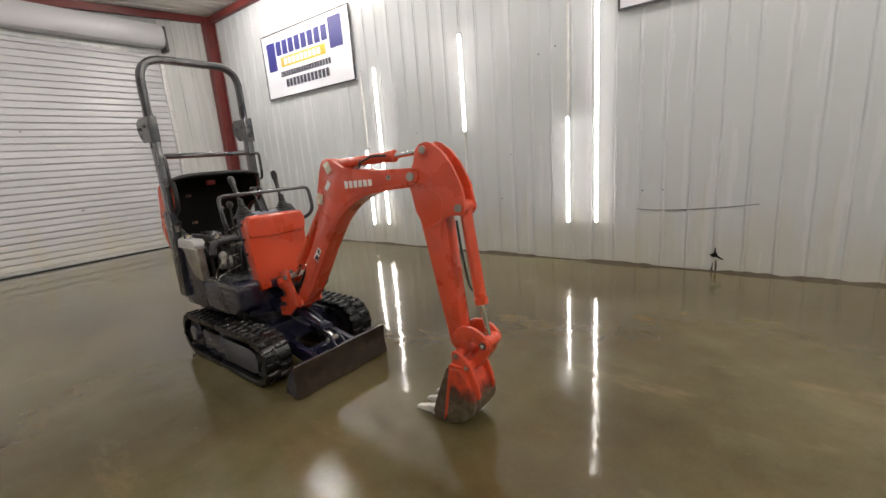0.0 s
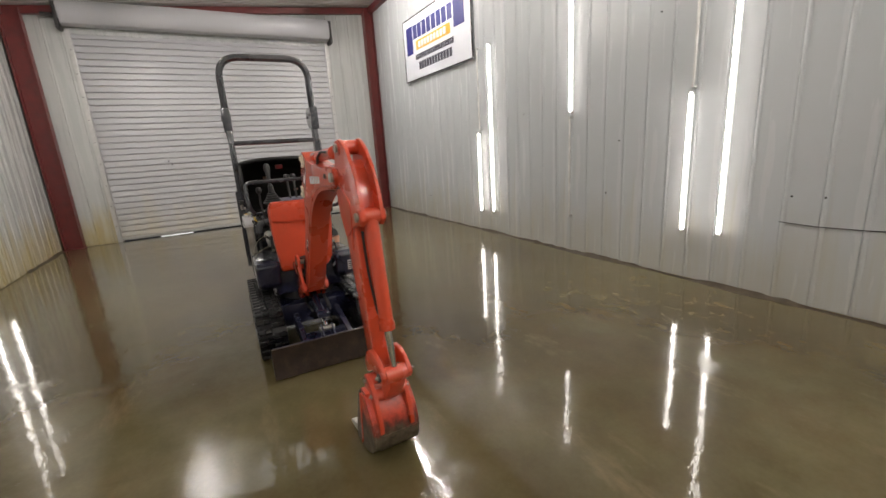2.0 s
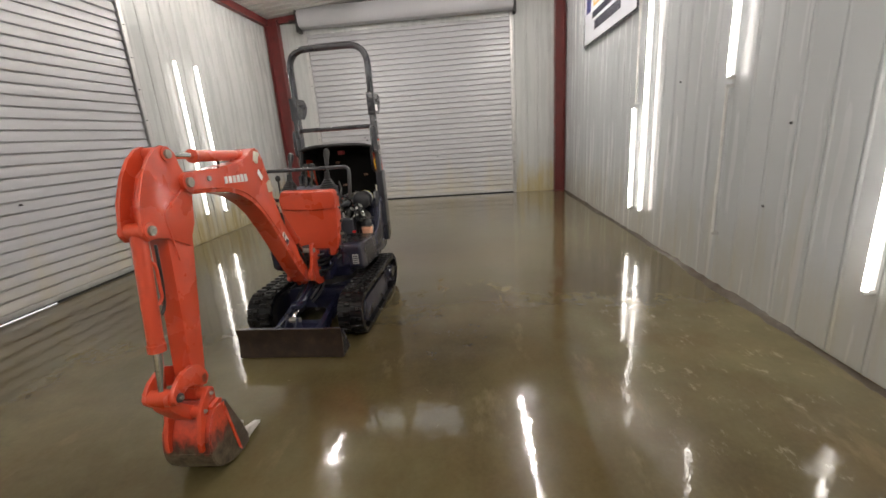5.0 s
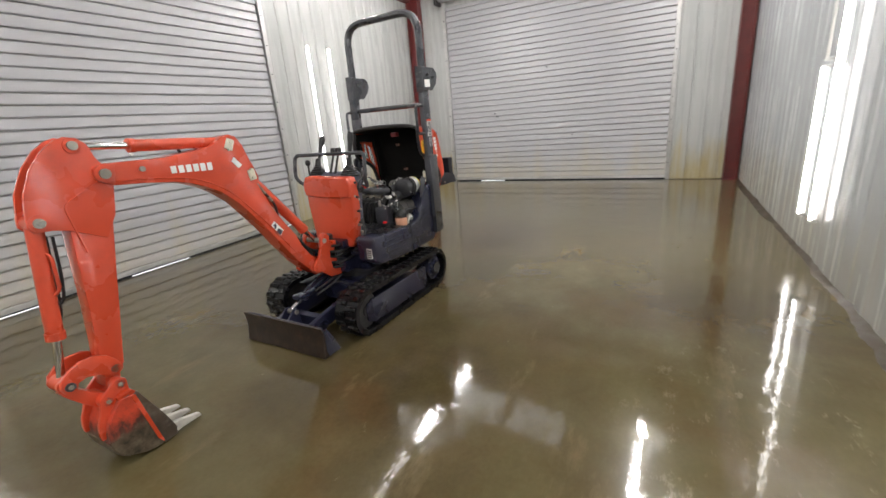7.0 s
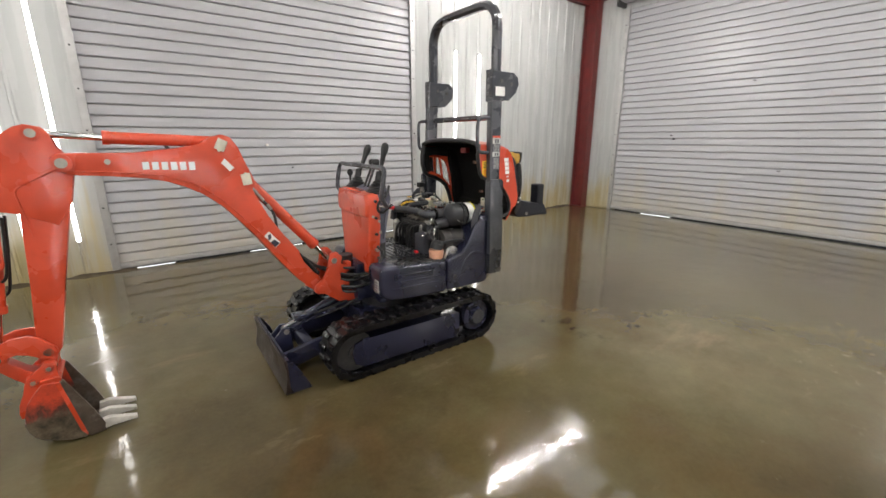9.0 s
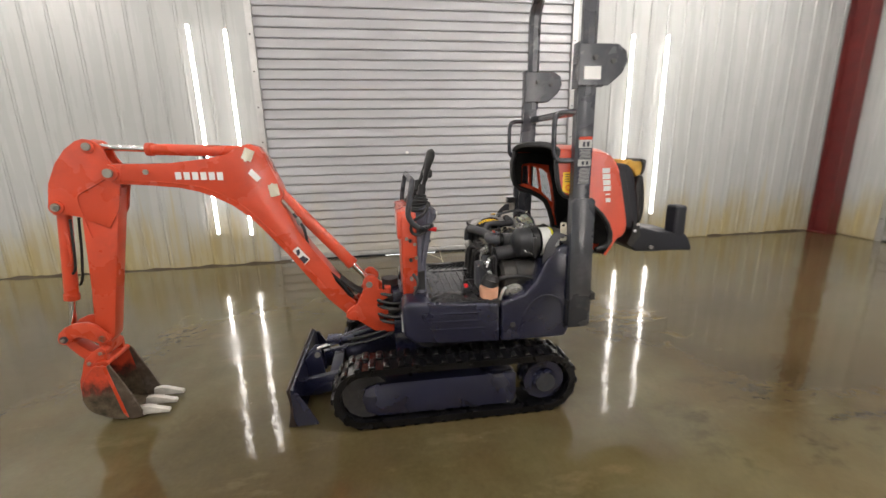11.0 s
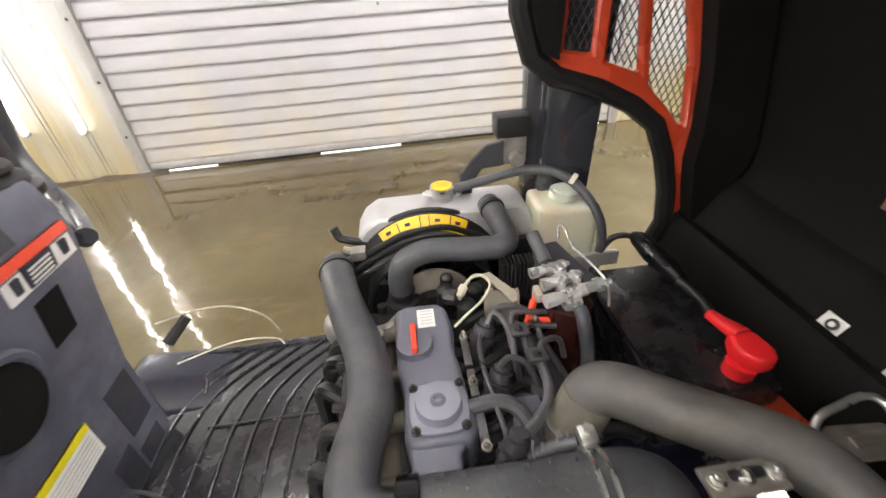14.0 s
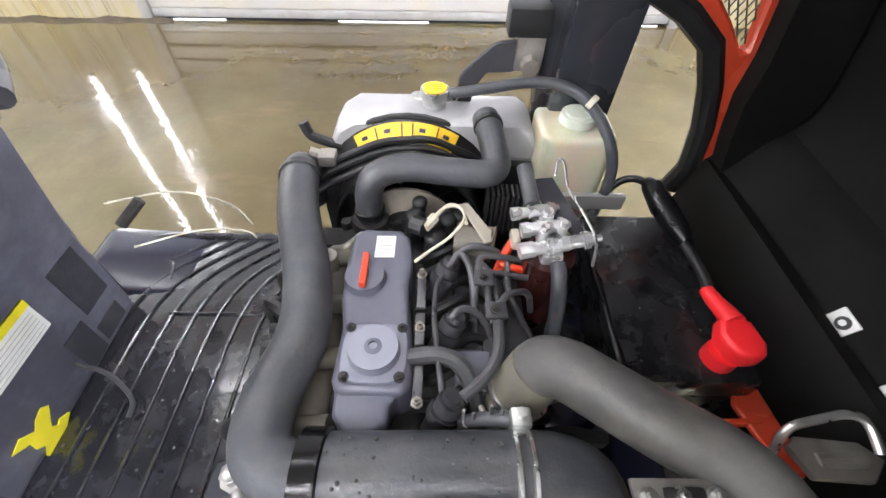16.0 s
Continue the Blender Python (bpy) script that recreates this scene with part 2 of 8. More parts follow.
M_HOSED = surface("dusty_hose", (0.075, 0.072, 0.07), 0.46, var=0.3, scale=12, grain=180, bump=0.14, rough_var=0.12, dirt=(0.16, 0.148, 0.122), dirt_at=0.56)
M_DUSTR = surface("dusty_rubber", (0.14, 0.128, 0.098), 0.6, var=0.3, scale=16, bump=0.15, dirt=(0.07, 0.07, 0.07), dirt_at=0.6)
M_PRESSED = surface("pressed_plastic", (0.03, 0.031, 0.042), 0.45, var=0.3, scale=10, bump=0.1, dirt=(0.09, 0.09, 0.1), dirt_at=0.62)
M_ENGINE = surface("engine_paint", (0.048, 0.05, 0.062), 0.45, var=0.3, bump=0.12, dirt=(0.04, 0.035, 0.03))
M_DARK = surface("dark_iron", (0.028, 0.027, 0.027), 0.55, var=0.5, scale=20, bump=0.3, dirt=(0.07, 0.06, 0.05))
M_STEEL = surface("worn_steel", (0.36, 0.34, 0.31), 0.38, 0.7, var=0.35, scale=14, bump=0.15, dirt=(0.12, 0.09, 0.06))
M_CHROME = surface("chrome_rod", (0.75, 0.75, 0.76), 0.1, 1.0, var=0.05, bump=0.0, rough_var=0.04)
M_ALU = surface("cast_aluminium", (0.55, 0.54, 0.52), 0.42, 0.75, var=0.2, scale=18, bump=0.2)
M_ZINC = surface("zinc_pin", (0.36, 0.345, 0.3), 0.38, 0.6, var=0.25, scale=20, bump=0.1)
M_RUST = surface("blade_steel", (0.036, 0.024, 0.019), 0.4, 0.3, var=0.45, scale=9, bump=0.25, dirt=(0.1, 0.06, 0.035))
M_MUD = surface("scraped_bucket", (0.1, 0.075, 0.055), 0.5, 0.4, var=0.5, scale=12, bump=0.3, dirt=(0.28, 0.25, 0.21))
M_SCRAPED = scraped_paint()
M_TOOTH = surface("ground_steel", (0.6, 0.575, 0.52), 0.42, 0.25, var=0.25, scale=16, bump=0.12, dirt=(0.36, 0.32, 0.25), dirt_at=0.66)
M_WHITE = surface("white_print", (0.8, 0.8, 0.78), 0.45, var=0.05, bump=0.02)
M_YELLOW = surface("yellow_label", (0.85, 0.52, 0.02), 0.4, var=0.08, bump=0.02)
M_LIME = surface("lime_mark", (0.85, 0.75, 0.03), 0.5, var=0.1, bump=0.02)
M_REDPL = surface("red_plastic", (0.75, 0.02, 0.025), 0.4, var=0.12, bump=0.06)
M_TANK = surface("reservoir_plastic", (0.66, 0.63, 0.47), 0.35, var=0.1, bump=0.05)
M_TANK.node_tree.nodes["Principled BSDF"].inputs["Subsurface Weight"].default_value = 0.3
M_SALMON = surface("salmon_plastic", (0.72, 0.38, 0.25), 0.45, var=0.12, bump=0.06)
M_TANCLIP = surface("tan_clip_plastic", (0.3, 0.15, 0.1), 0.5, var=0.25, scale=30, bump=0.08, dirt=(0.1, 0.07, 0.05), dirt_at=0.58)
M_BLUE = surface("navy_print", (0.02, 0.022, 0.16), 0.45, var=0.08, bump=0.0)
M_INK = surface("ink_print", (0.03, 0.03, 0.05), 0.5, var=0.1, bump=0.0)
M_GOLD = surface("gold_print", (0.8, 0.42, 0.05), 0.45, var=0.08, bump=0.0)
M_BOARD = surface("sign_board", (0.72, 0.74, 0.8), 0.35, var=0.06, scale=1.5, bump=0.03)
M_GALV = surface("galvanised", (0.5, 0.5, 0.49), 0.4, 0.5, var=0.15, scale=10, bump=0.08)
M_LIT = glow("lit_wall_tube", (1.0, 0.95, 0.92), WALL_TUBE)
M_LITD = glow("dim_wall_tube", (1.0, 0.95, 0.92), DIM_WALL_TUBE)
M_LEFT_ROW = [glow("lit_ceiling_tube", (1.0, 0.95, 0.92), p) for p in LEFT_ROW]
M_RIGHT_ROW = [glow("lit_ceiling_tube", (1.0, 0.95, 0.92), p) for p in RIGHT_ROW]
M_SKYLIGHT = glow("skylight_sheet", (0.95, 0.97, 1.0), 2.2)
M_SHIELD = surface("white_tube_shield", (0.7, 0.7, 0.69), 0.35, var=0.06, bump=0.0)
# Added glow behind the wall tubes, to light the sheets beside them.
M_SPILL = glow("added_wall_glow", (1.0, 0.96, 0.92), 1.3)
M_UNLIT = surface("unlit_tube", (0.6, 0.6, 0.58), 0.25, var=0.05, bump=0.0)
M_DULLAL = surface("dull_cast_aluminium", (0.3, 0.29, 0.27), 0.5, 0.4, var=0.4, scale=22, bump=0.25, dirt=(0.07, 0.06, 0.05), dirt_at=0.56)
M_CAST = surface("pale_cast", (0.52, 0.52, 0.53), 0.42, 0.35, var=0.12, scale=16, bump=0.12, dirt=(0.4, 0.38, 0.35), dirt_at=0.66)
M_ZINCW = surface("bright_zinc", (0.6, 0.6, 0.58), 0.3, 0.92, var=0.12, scale=30, bump=0.05)
M_GOLDINK = surface("amber_print", (0.6, 0.34, 0.02), 0.5, var=0.1, bump=0.0)
M_DUST = surface("dusty_iron", (0.2, 0.178, 0.145), 0.6, 0.1, var=0.35, scale=18, bump=0.25, dirt=(0.06, 0.05, 0.04))
M_COVER = surface("violet_grey_paint", (0.128, 0.13, 0.172), 0.42, var=0.14, scale=12, bump=0.08, dirt=(0.16, 0.155, 0.165), dirt_at=0.6)
M_SILVER = surface("silver_grey_paint", (0.24, 0.245, 0.3), 0.4, 0.25, var=0.12, scale=14, bump=0.1)
M_SILVERM = surface("bright_casting", (0.62, 0.62, 0.62), 0.28, 0.55, var=0.3, scale=40, grain=150, bump=0.2)
M_REDO = surface("orange_red_plastic", (0.72, 0.06, 0.02), 0.4, var=0.1, bump=0.04)
M_CAN = surface("canister_plastic", (0.021, 0.022, 0.026), 0.42, var=0.2, bump=0.08, dirt=(0.07, 0.07, 0.072), dirt_at=0.66)
M_LABELY = surface("bright_yellow_label", (0.85, 0.75, 0.02), 0.4, var=0.06, bump=0.02)
M_MUFFLER = surface("muffler_steel", (0.042, 0.04, 0.038), 0.5, 0.3, var=0.3, scale=12, bump=0.15, dirt=(0.12, 0.1, 0.08), dirt_at=0.6)
M_DARKP = surface("grey_black_steel", (0.06, 0.06, 0.068), 0.42, 0.3, var=0.4, scale=25, bump=0.2, dirt=(0.09, 0.085, 0.08), dirt_at=0.64)
M_PIPE = surface("dark_steel_pipe", (0.115, 0.115, 0.122), 0.38, 0.5, var=0.3, scale=30, bump=0.1)
M_BEIGE = surface("beige_plating", (0.42, 0.38, 0.31), 0.5, 0.2, var=0.2, scale=20, bump=0.12)
M_CREAM = surface("cream_plastic", (0.66, 0.62, 0.5), 0.5, var=0.12, scale=15, bump=0.06, dirt=(0.4, 0.36, 0.27), dirt_at=0.68)
M_BOWL = surface("red_brown_bowl", (0.05, 0.016, 0.014), 0.25, var=0.3, bump=0.03)
M_TANKC = surface("reservoir_cap_plastic", (0.55, 0.58, 0.5), 0.4, var=0.08, bump=0.04)
M_WETBLK = surface("wet_black_plastic", (0.01, 0.01, 0.011), 0.3, var=0.4, scale=26, bump=0.1, rough_var=0.25, dirt=(0.035, 0.035, 0.037), dirt_at=0.56)
M_WATER = surface("water_bead", (0.16, 0.16, 0.16), 0.05, 0.6, var=0.05, bump=0.0, rough_var=0.02)
M_SCUFF = surface("scuffed_console", (0.1, 0.103, 0.142), 0.45, var=0.4, scale=6, bump=0.12, dirt=(0.25, 0.25, 0.31), dirt_at=0.6)
M_NAVYV = surface("dark_vinyl", (0.014, 0.015, 0.022), 0.42, var=0.25, bump=0.1)
M_REDDK = surface("dull_red_plastic", (0.3, 0.02, 0.025), 0.4, var=0.12, bump=0.05)
M_MAT = surface("wet_mat", (0.024, 0.024, 0.03), 0.17, var=0.5, scale=16, grain=26, bump=0.6, rough_var=0.14, coat=0.7, dirt=(0.05, 0.05, 0.055), dirt_at=0.62)
M_WORN = surface("worn_label", (0.5, 0.5, 0.48), 0.5, var=0.2, scale=30, bump=0.02)
M_FOAMY = surface("torn_foam", (0.55, 0.33, 0.06), 0.8, var=0.3, scale=20, bump=0.4)
M_BELT = surface("belt_webbing", (0.045, 0.045, 0.052), 0.7, var=0.2, grain=300, bump=0.3)


# ---- mesh helpers ----
def box(bm, x0, x1, y0, y1, z0, z1, bevel=0.0, seg=2):
    r = bmesh.ops.create_cube(bm, size=1, matrix=Matrix.Translation(((x0 + x1) / 2, (y0 + y1) / 2, (z0 + z1) / 2)) @ Matrix.Diagonal((abs(x1 - x0), abs(y1 - y0), abs(z1 - z0), 1)))
    if bevel:
        es = list({e for v in r["verts"] for e in v.link_edges})
        bmesh.ops.bevel(bm, geom=es, offset=bevel, segments=seg, profile=0.6, affect="EDGES")
    return bm


def cyl(bm, p0, p1, r0, r1=None, n=20, caps=True):
    p0, p1 = Vector(p0), Vector(p1)
    d = p1 - p0
    m = Matrix.Translation((p0 + p1) / 2) @ d.to_track_quat("Z", "Y").to_matrix().to_4x4()
    bmesh.ops.create_cone(bm, cap_ends=caps, segments=n, radius1=r0, radius2=r0 if r1 is None else r1, depth=d.length, matrix=m)
    return bm


def ball(bm, c, r, sx=1, sy=1, sz=1, n=14):
    bmesh.ops.create_uvsphere(bm, u_segments=n, v_segments=n // 2 + 2, radius=r, matrix=Matrix.Translation(c) @ Matrix.Diagonal((sx, sy, sz, 1)))
    return bm


def prism(bm, pts, axis, a, b, bevel=0.0, holes=(), seg=2):
    """A flat outline of two coordinates, drawn out along the third from a to b."""
    def at(p, h):
        return {"y": (p[0], h, p[1]), "x": (h, p[0], p[1]), "z": (p[0], p[1], h)}[axis]
    fresh = []
    edges = []
    for loop in (pts, *holes):
        vs = [bm.verts.new(at(p, a)) for p in loop]
        fresh += vs
        edges += [bm.edges.new((vs[i], vs[(i + 1) % len(vs)])) for i in range(len(vs))]
    if holes:
        faces = [f for f in bmesh.ops.triangle_fill(bm, use_beauty=True, use_dissolve=True, edges=edges)["geom"] if isinstance(f, bmesh.types.BMFace)]
    else:
        faces = [bm.faces.new(fresh)]
    ext = bmesh.ops.extrude_face_region(bm, geom=faces)
    vs = [v for v in ext["geom"] if isinstance(v, bmesh.types.BMVert)]
    bmesh.ops.translate(bm, verts=vs, vec=Vector(at((0, 0), b)) - Vector(at((0, 0), a)))
    allv = set(fresh) | set(vs)
    fs = list({f for v in allv for f in v.link_faces})
    bmesh.ops.recalc_face_normals(bm, faces=fs)
    if bevel:
        es = [e for e in {e for v in allv for e in v.link_edges} if len(e.link_faces) == 2 and e.calc_face_angle(0) > 0.6]
        bmesh.ops.bevel(bm, geom=es, offset=bevel, segments=seg, profile=0.6, affect="EDGES")
    return bm


def rounded(pts, r, n=5):
    """A polyline with its inner corners rounded by about r."""
    out = [Vector(pts[0])]
    for i in range(1, len(pts) - 1):
        a, b, c = Vector(pts[i - 1]), Vector(pts[i]), Vector(pts[i + 1])
        ra = min(r, (a - b).length * 0.48)
        rc = min(r, (c - b).length * 0.48)
        s, e = b + (a - b).normalized() * ra, b + (c - b).normalized() * rc
        for k in range(n + 1):
            u = k / n
            out.append((1 - u) ** 2 * s + 2 * u * (1 - u) * b + u * u * e)
    out.append(Vector(pts[-1]))
    return out


def sweep(bm, pts, r, n=10, radii=None, squash=(1, 1), up=(0, 0, 1), phase=0.0):
    """A tube along points; squash scales its two cross axes."""
    pts = [Vector(p) for p in pts]
    rings = []
    ref = Vector(up)
    for i, p in enumerate(pts):
        t = (pts[min(i + 1, len(pts) - 1)] - pts[max(i - 1, 0)]).normalized()
        u = ref - t * ref.dot(t)
        if u.length < 1e-3:
            u = Vector((1, 0, 0)) - t * t.x
            if u.length < 1e-3:
                u = Vector((0, 1, 0))
        u.normalize()
        ref = u
        w = t.cross(u)
        rr = radii[i] if radii else r
        rings.append([bm.verts.new(p + rr * (u * squash[0] * math.cos(phase + 2 * math.pi * k / n) + w * squash[1] * math.sin(phase + 2 * math.pi * k / n))) for k in range(n)])
    for a, b in zip(rings, rings[1:]):
        for k in range(n):
            bm.faces.new((a[k], a[(k + 1) % n], b[(k + 1) % n], b[k]))
    bm.faces.new(rings[0][::-1])
    bm.faces.new(rings[-1])
    return bm


def part(name, bm, material, parent, label="", smooth=True):
    """Links a bmesh as one mesh object under a thing or a part."""
    bmesh.ops.recalc_face_normals(bm, faces=bm.faces)
    me = bpy.data.meshes.new(name)
    bm.to_mesh(me)
    bm.free()
    if smooth:
        for p in me.polygons:
            p.use_smooth = True
        me.set_sharp_from_angle(angle=radians(35))
    me.materials.append(material)
    ob = new(name, me)
    ob.parent = parent
    if label:
        ob["label"] = label
    return ob


def shared(name, mesh, parent, loc, rot=None):
    ob = new(name, mesh)
    ob.parent = parent
    ob.location = loc
    if rot:
        ob.rotation_euler = rot
    return ob


def thing(name, x=0, y=0, z=0, turn=0.0, **tags):
    ob = new(name)
    ob.empty_display_size = 0.1
    ob.matrix_basis = pose(x, y, z, 0, 0, turn)
    return tagged(ob, **tags)


def B():
    return bmesh.new()


# ---- the shed ----
def eave(y):
    return EAVE_L + (y - LEFT) / (RIGHT - LEFT) * (EAVE_R - EAVE_L)


tagged(part("floor", box(B(), BACK - 0.4, FRONT + 0.2, LEFT - 0.4, RIGHT + 0.4, -0.2, 0), M_FLOOR, None), "wet stained concrete floor with puddles and scuffs", "floor", kind="structure")

DOOR_B = (-0.262, 4.012, 3.6)      # back door: from y, to y, height
DOOR_S = (-5.165, -1.46, 3.45)      # side door: from x, to x, height


def wall(name, boxes, label):
    bm = B()
    for b in boxes:
        box(bm, *b)
    return tagged(part(name, bm, M_WALL, None, smooth=False), label, "wall", kind="structure")


T = 0.16
wall_r = wall("wall_right", [(BACK - T, FRONT + T, RIGHT + 0.012, RIGHT + T, 0, 4.6)], "pale ribbed metal liner wall with grime along its foot")
wall_l = wall("wall_left", [(BACK - T, DOOR_S[0], LEFT - T, LEFT - 0.012, 0, 4.2), (DOOR_S[1], FRONT + T, LEFT - T, LEFT - 0.012, 0, 4.2), (DOOR_S[0], DOOR_S[1], LEFT - T, LEFT - 0.012, DOOR_S[2], 4.2)], "pale ribbed metal liner wall round a roll-up door")
wall_b = wall("wall_back", [(BACK - T, BACK - 0.012, LEFT - T, DOOR_B[0], 0, 4.6), (BACK - T, BACK - 0.012, DOOR_B[1], RIGHT + T, 0, 4.6), (BACK - T, BACK - 0.012, DOOR_B[0], DOOR_B[1], DOOR_B[2], 4.6)], "pale ribbed metal end wall round a roll-up door")
wall("wall_front", [(FRONT, FRONT + T, LEFT - T, RIGHT + T, 0, 4.6)], "plain pale metal end wall")

bm = B()
n = 60
for i in range(n):
    x0 = BACK - 0.2 + (FRONT - BACK + 0.4) * i / n
    x1 = BACK - 0.2 + (FRONT - BACK + 0.4) * (i + 1) / n
    w = x1 - x0
    for a, b, dz in ((x0, x0 + w * 0.7, 0.0), (x0 + w * 0.7, x1, 0.03)):
        vs = [bm.verts.new(p) for p in ((a, LEFT - 0.2, eave(LEFT - 0.2) + dz), (b, LEFT - 0.2, eave(LEFT - 0.2) + dz), (b, RIGHT + 0.2, eave(RIGHT + 0.2) + dz), (a, RIGHT + 0.2, eave(RIGHT + 0.2) + dz))]
        up = [bm.verts.new(v.co + Vector((0, 0, 0.08))) for v in vs]
        bm.faces.new(vs)
        bm.faces.new(up[::-1])
        for k in range(4):
            bm.faces.new((vs[k], up[k], up[(k + 1) % 4], vs[(k + 1) % 4]))
tagged(part("ceiling", bm, M_CEIL, None, smooth=False), "pale corrugated metal ceiling sloping down to one side", "ceiling", kind="structure")

# red steel frame
def column(name, x0, x1, y0, y1, h):
    bm = B()
    box(bm, x0, x1, y0, y0 + 0.018, 0, h)
    box(bm, x0, x1, y1 - 0.018, y1, 0, h)
    box(bm, (x0 + x1) / 2 - 0.006, (x0 + x1) / 2 + 0.006, y0 + 0.018, y1 - 0.018, 0, h)
    box(bm, x0 - 0.02, x1 + 0.02, y0 - 0.01, y1 + 0.01, 0, 0.015)
    return tagged(part(name, bm, M_RED, None, smooth=False), "dark red steel corner column", "column", kind="structure")


column("column_1", BACK + 0.03, BACK + 0.2, 4.90, 5.10, 4.35)
column("column_2", BACK + 0.03, BACK + 0.2, -1.07, -0.8, 3.9)
bm = B()
box(bm, BACK + 0.02, FRONT - 0.02, LEFT + 0.01, LEFT + 0.1, 3.80, 3.93)
tagged(part("eave_beam_1", bm, M_RED, None), "dark red steel eave beam", "beam", kind="structure")
bm = B()
box(bm, BACK + 0.02, FRONT - 0.02, RIGHT - 0.1, RIGHT - 0.01, 4.30, 4.42)
tagged(part("eave_beam_2", bm, M_RED, None), "dark red steel eave beam", "beam", kind="structure")
bm = B()
prism(bm, [(LEFT + 0.1, 3.82), (RIGHT - 0.1, 4.3), (RIGHT - 0.1, 4.42), (LEFT + 0.1, 3.94)], "x", BACK + 0.02, BACK + 0.1)
tagged(part("end_beam", bm, M_RED, None), "dark red steel rafter on the end wall", "beam", kind="structure")


# liner sheets, each with four narrow ribs
def sheet_mesh(w, h0, h1, mat=M_WALL):
    """A sheet in x and z that faces -y; ribs stand proud of it."""
    bm = B()
    prof = []
    pitch = 0.24
    k = 0
    while k * pitch < w - 0.05:
        x = k * pitch
        prof += [(x, 0.0), (x + 0.003, 0.0045), (x + 0.008, 0.0045), (x + 0.01, 0.0), (x + 0.018, -0.005), (x + 0.03, -0.005), (x + 0.04, 0.0)]
        k += 1
    prof = [p for p in prof if p[0] < w - 0.002] + [(w, 0.0)]
    lo = [bm.verts.new((x, y, 0.012)) for x, y in prof]
    hi = [bm.verts.new((x, y, h0 + (h1 - h0) * x / w)) for x, y in prof]
    for i in range(len(prof) - 1):
        bm.faces.new((lo[i], lo[i + 1], hi[i + 1], hi[i]))
    back = bmesh.ops.extrude_face_region(bm, geom=bm.faces[:])
    bmesh.ops.translate(bm, verts=[v for v in back["geom"] if isinstance(v, bmesh.types.BMVert)], vec=(0, 0.006, 0))
    bmesh.ops.recalc_face_normals(bm, faces=bm.faces)
    me = bpy.data.meshes.new("liner_panel")
    bm.to_mesh(me)
    bm.free()
    me.materials.append(mat)
    return me


SHEET = 0.96
right_mesh = sheet_mesh(SHEET, 4.5, 4.5, M_WALL_R)
left_mesh = sheet_mesh(SHEET, 4.0, 4.0)
x = BACK
i = 0
while x < FRONT - 0.05:
    if x + SHEET > FRONT:
        right_mesh = sheet_mesh(FRONT - x, 4.5, 4.5, M_WALL_R)
    shared("liner_panel", right_mesh, wall_r, (x, RIGHT - 0.001 * (i % 2), 0))
    x += SHEET
    i += 1


def left_run(x0, x1):
    x = x1
    while x > x0 + 0.02:
        w = min(SHEET, x - x0)
        shared("liner_panel", left_mesh if w == SHEET else sheet_mesh(w, 4.0, 4.0), wall_l, (x, LEFT, 0), (0, 0, math.pi))
        x -= w


left_run(BACK, DOOR_S[0] - 0.06)
left_run(DOOR_S[1] + 0.06, FRONT)
for y0, y1 in ((LEFT, DOOR_B[0] - 0.06), (DOOR_B[1] + 0.06, RIGHT)):
    shared("liner_panel", sheet_mesh(y1 - y0, 4.35, 4.35), wall_b, (BACK, y0, 0), (0, 0, math.pi / 2))


# ---- roll-up doors: built in x (across) and z, facing -y ----
def slat_mesh(w):
    bm = B()
    prof = [(0, 0.012), (0.002, -0.014), (0.012, -0.018), (0.055, -0.012), (0.09, -0.004), (0.104, 0.004), (0.108, 0.012)]
    a = [bm.verts.new((0, y, z)) for z, y in prof]
    b = [bm.verts.new((w, y, z)) for z, y in prof]
    for k in range(len(prof) - 1):
        bm.faces.new((a[k], b[k], b[k + 1], a[k + 1]))
    back = bmesh.ops.extrude_face_region(bm, geom=bm.faces[:])
    bmesh.ops.translate(bm, verts=[v for v in back["geom"] if isinstance(v, bmesh.types.BMVert)], vec=(0, 0.004, 0))
    bmesh.ops.recalc_face_normals(bm, faces=bm.faces)
    me = bpy.data.meshes.new("slat")
    bm.to_mesh(me)
    bm.free()
    me.materials.append(M_DOOR)
    return me


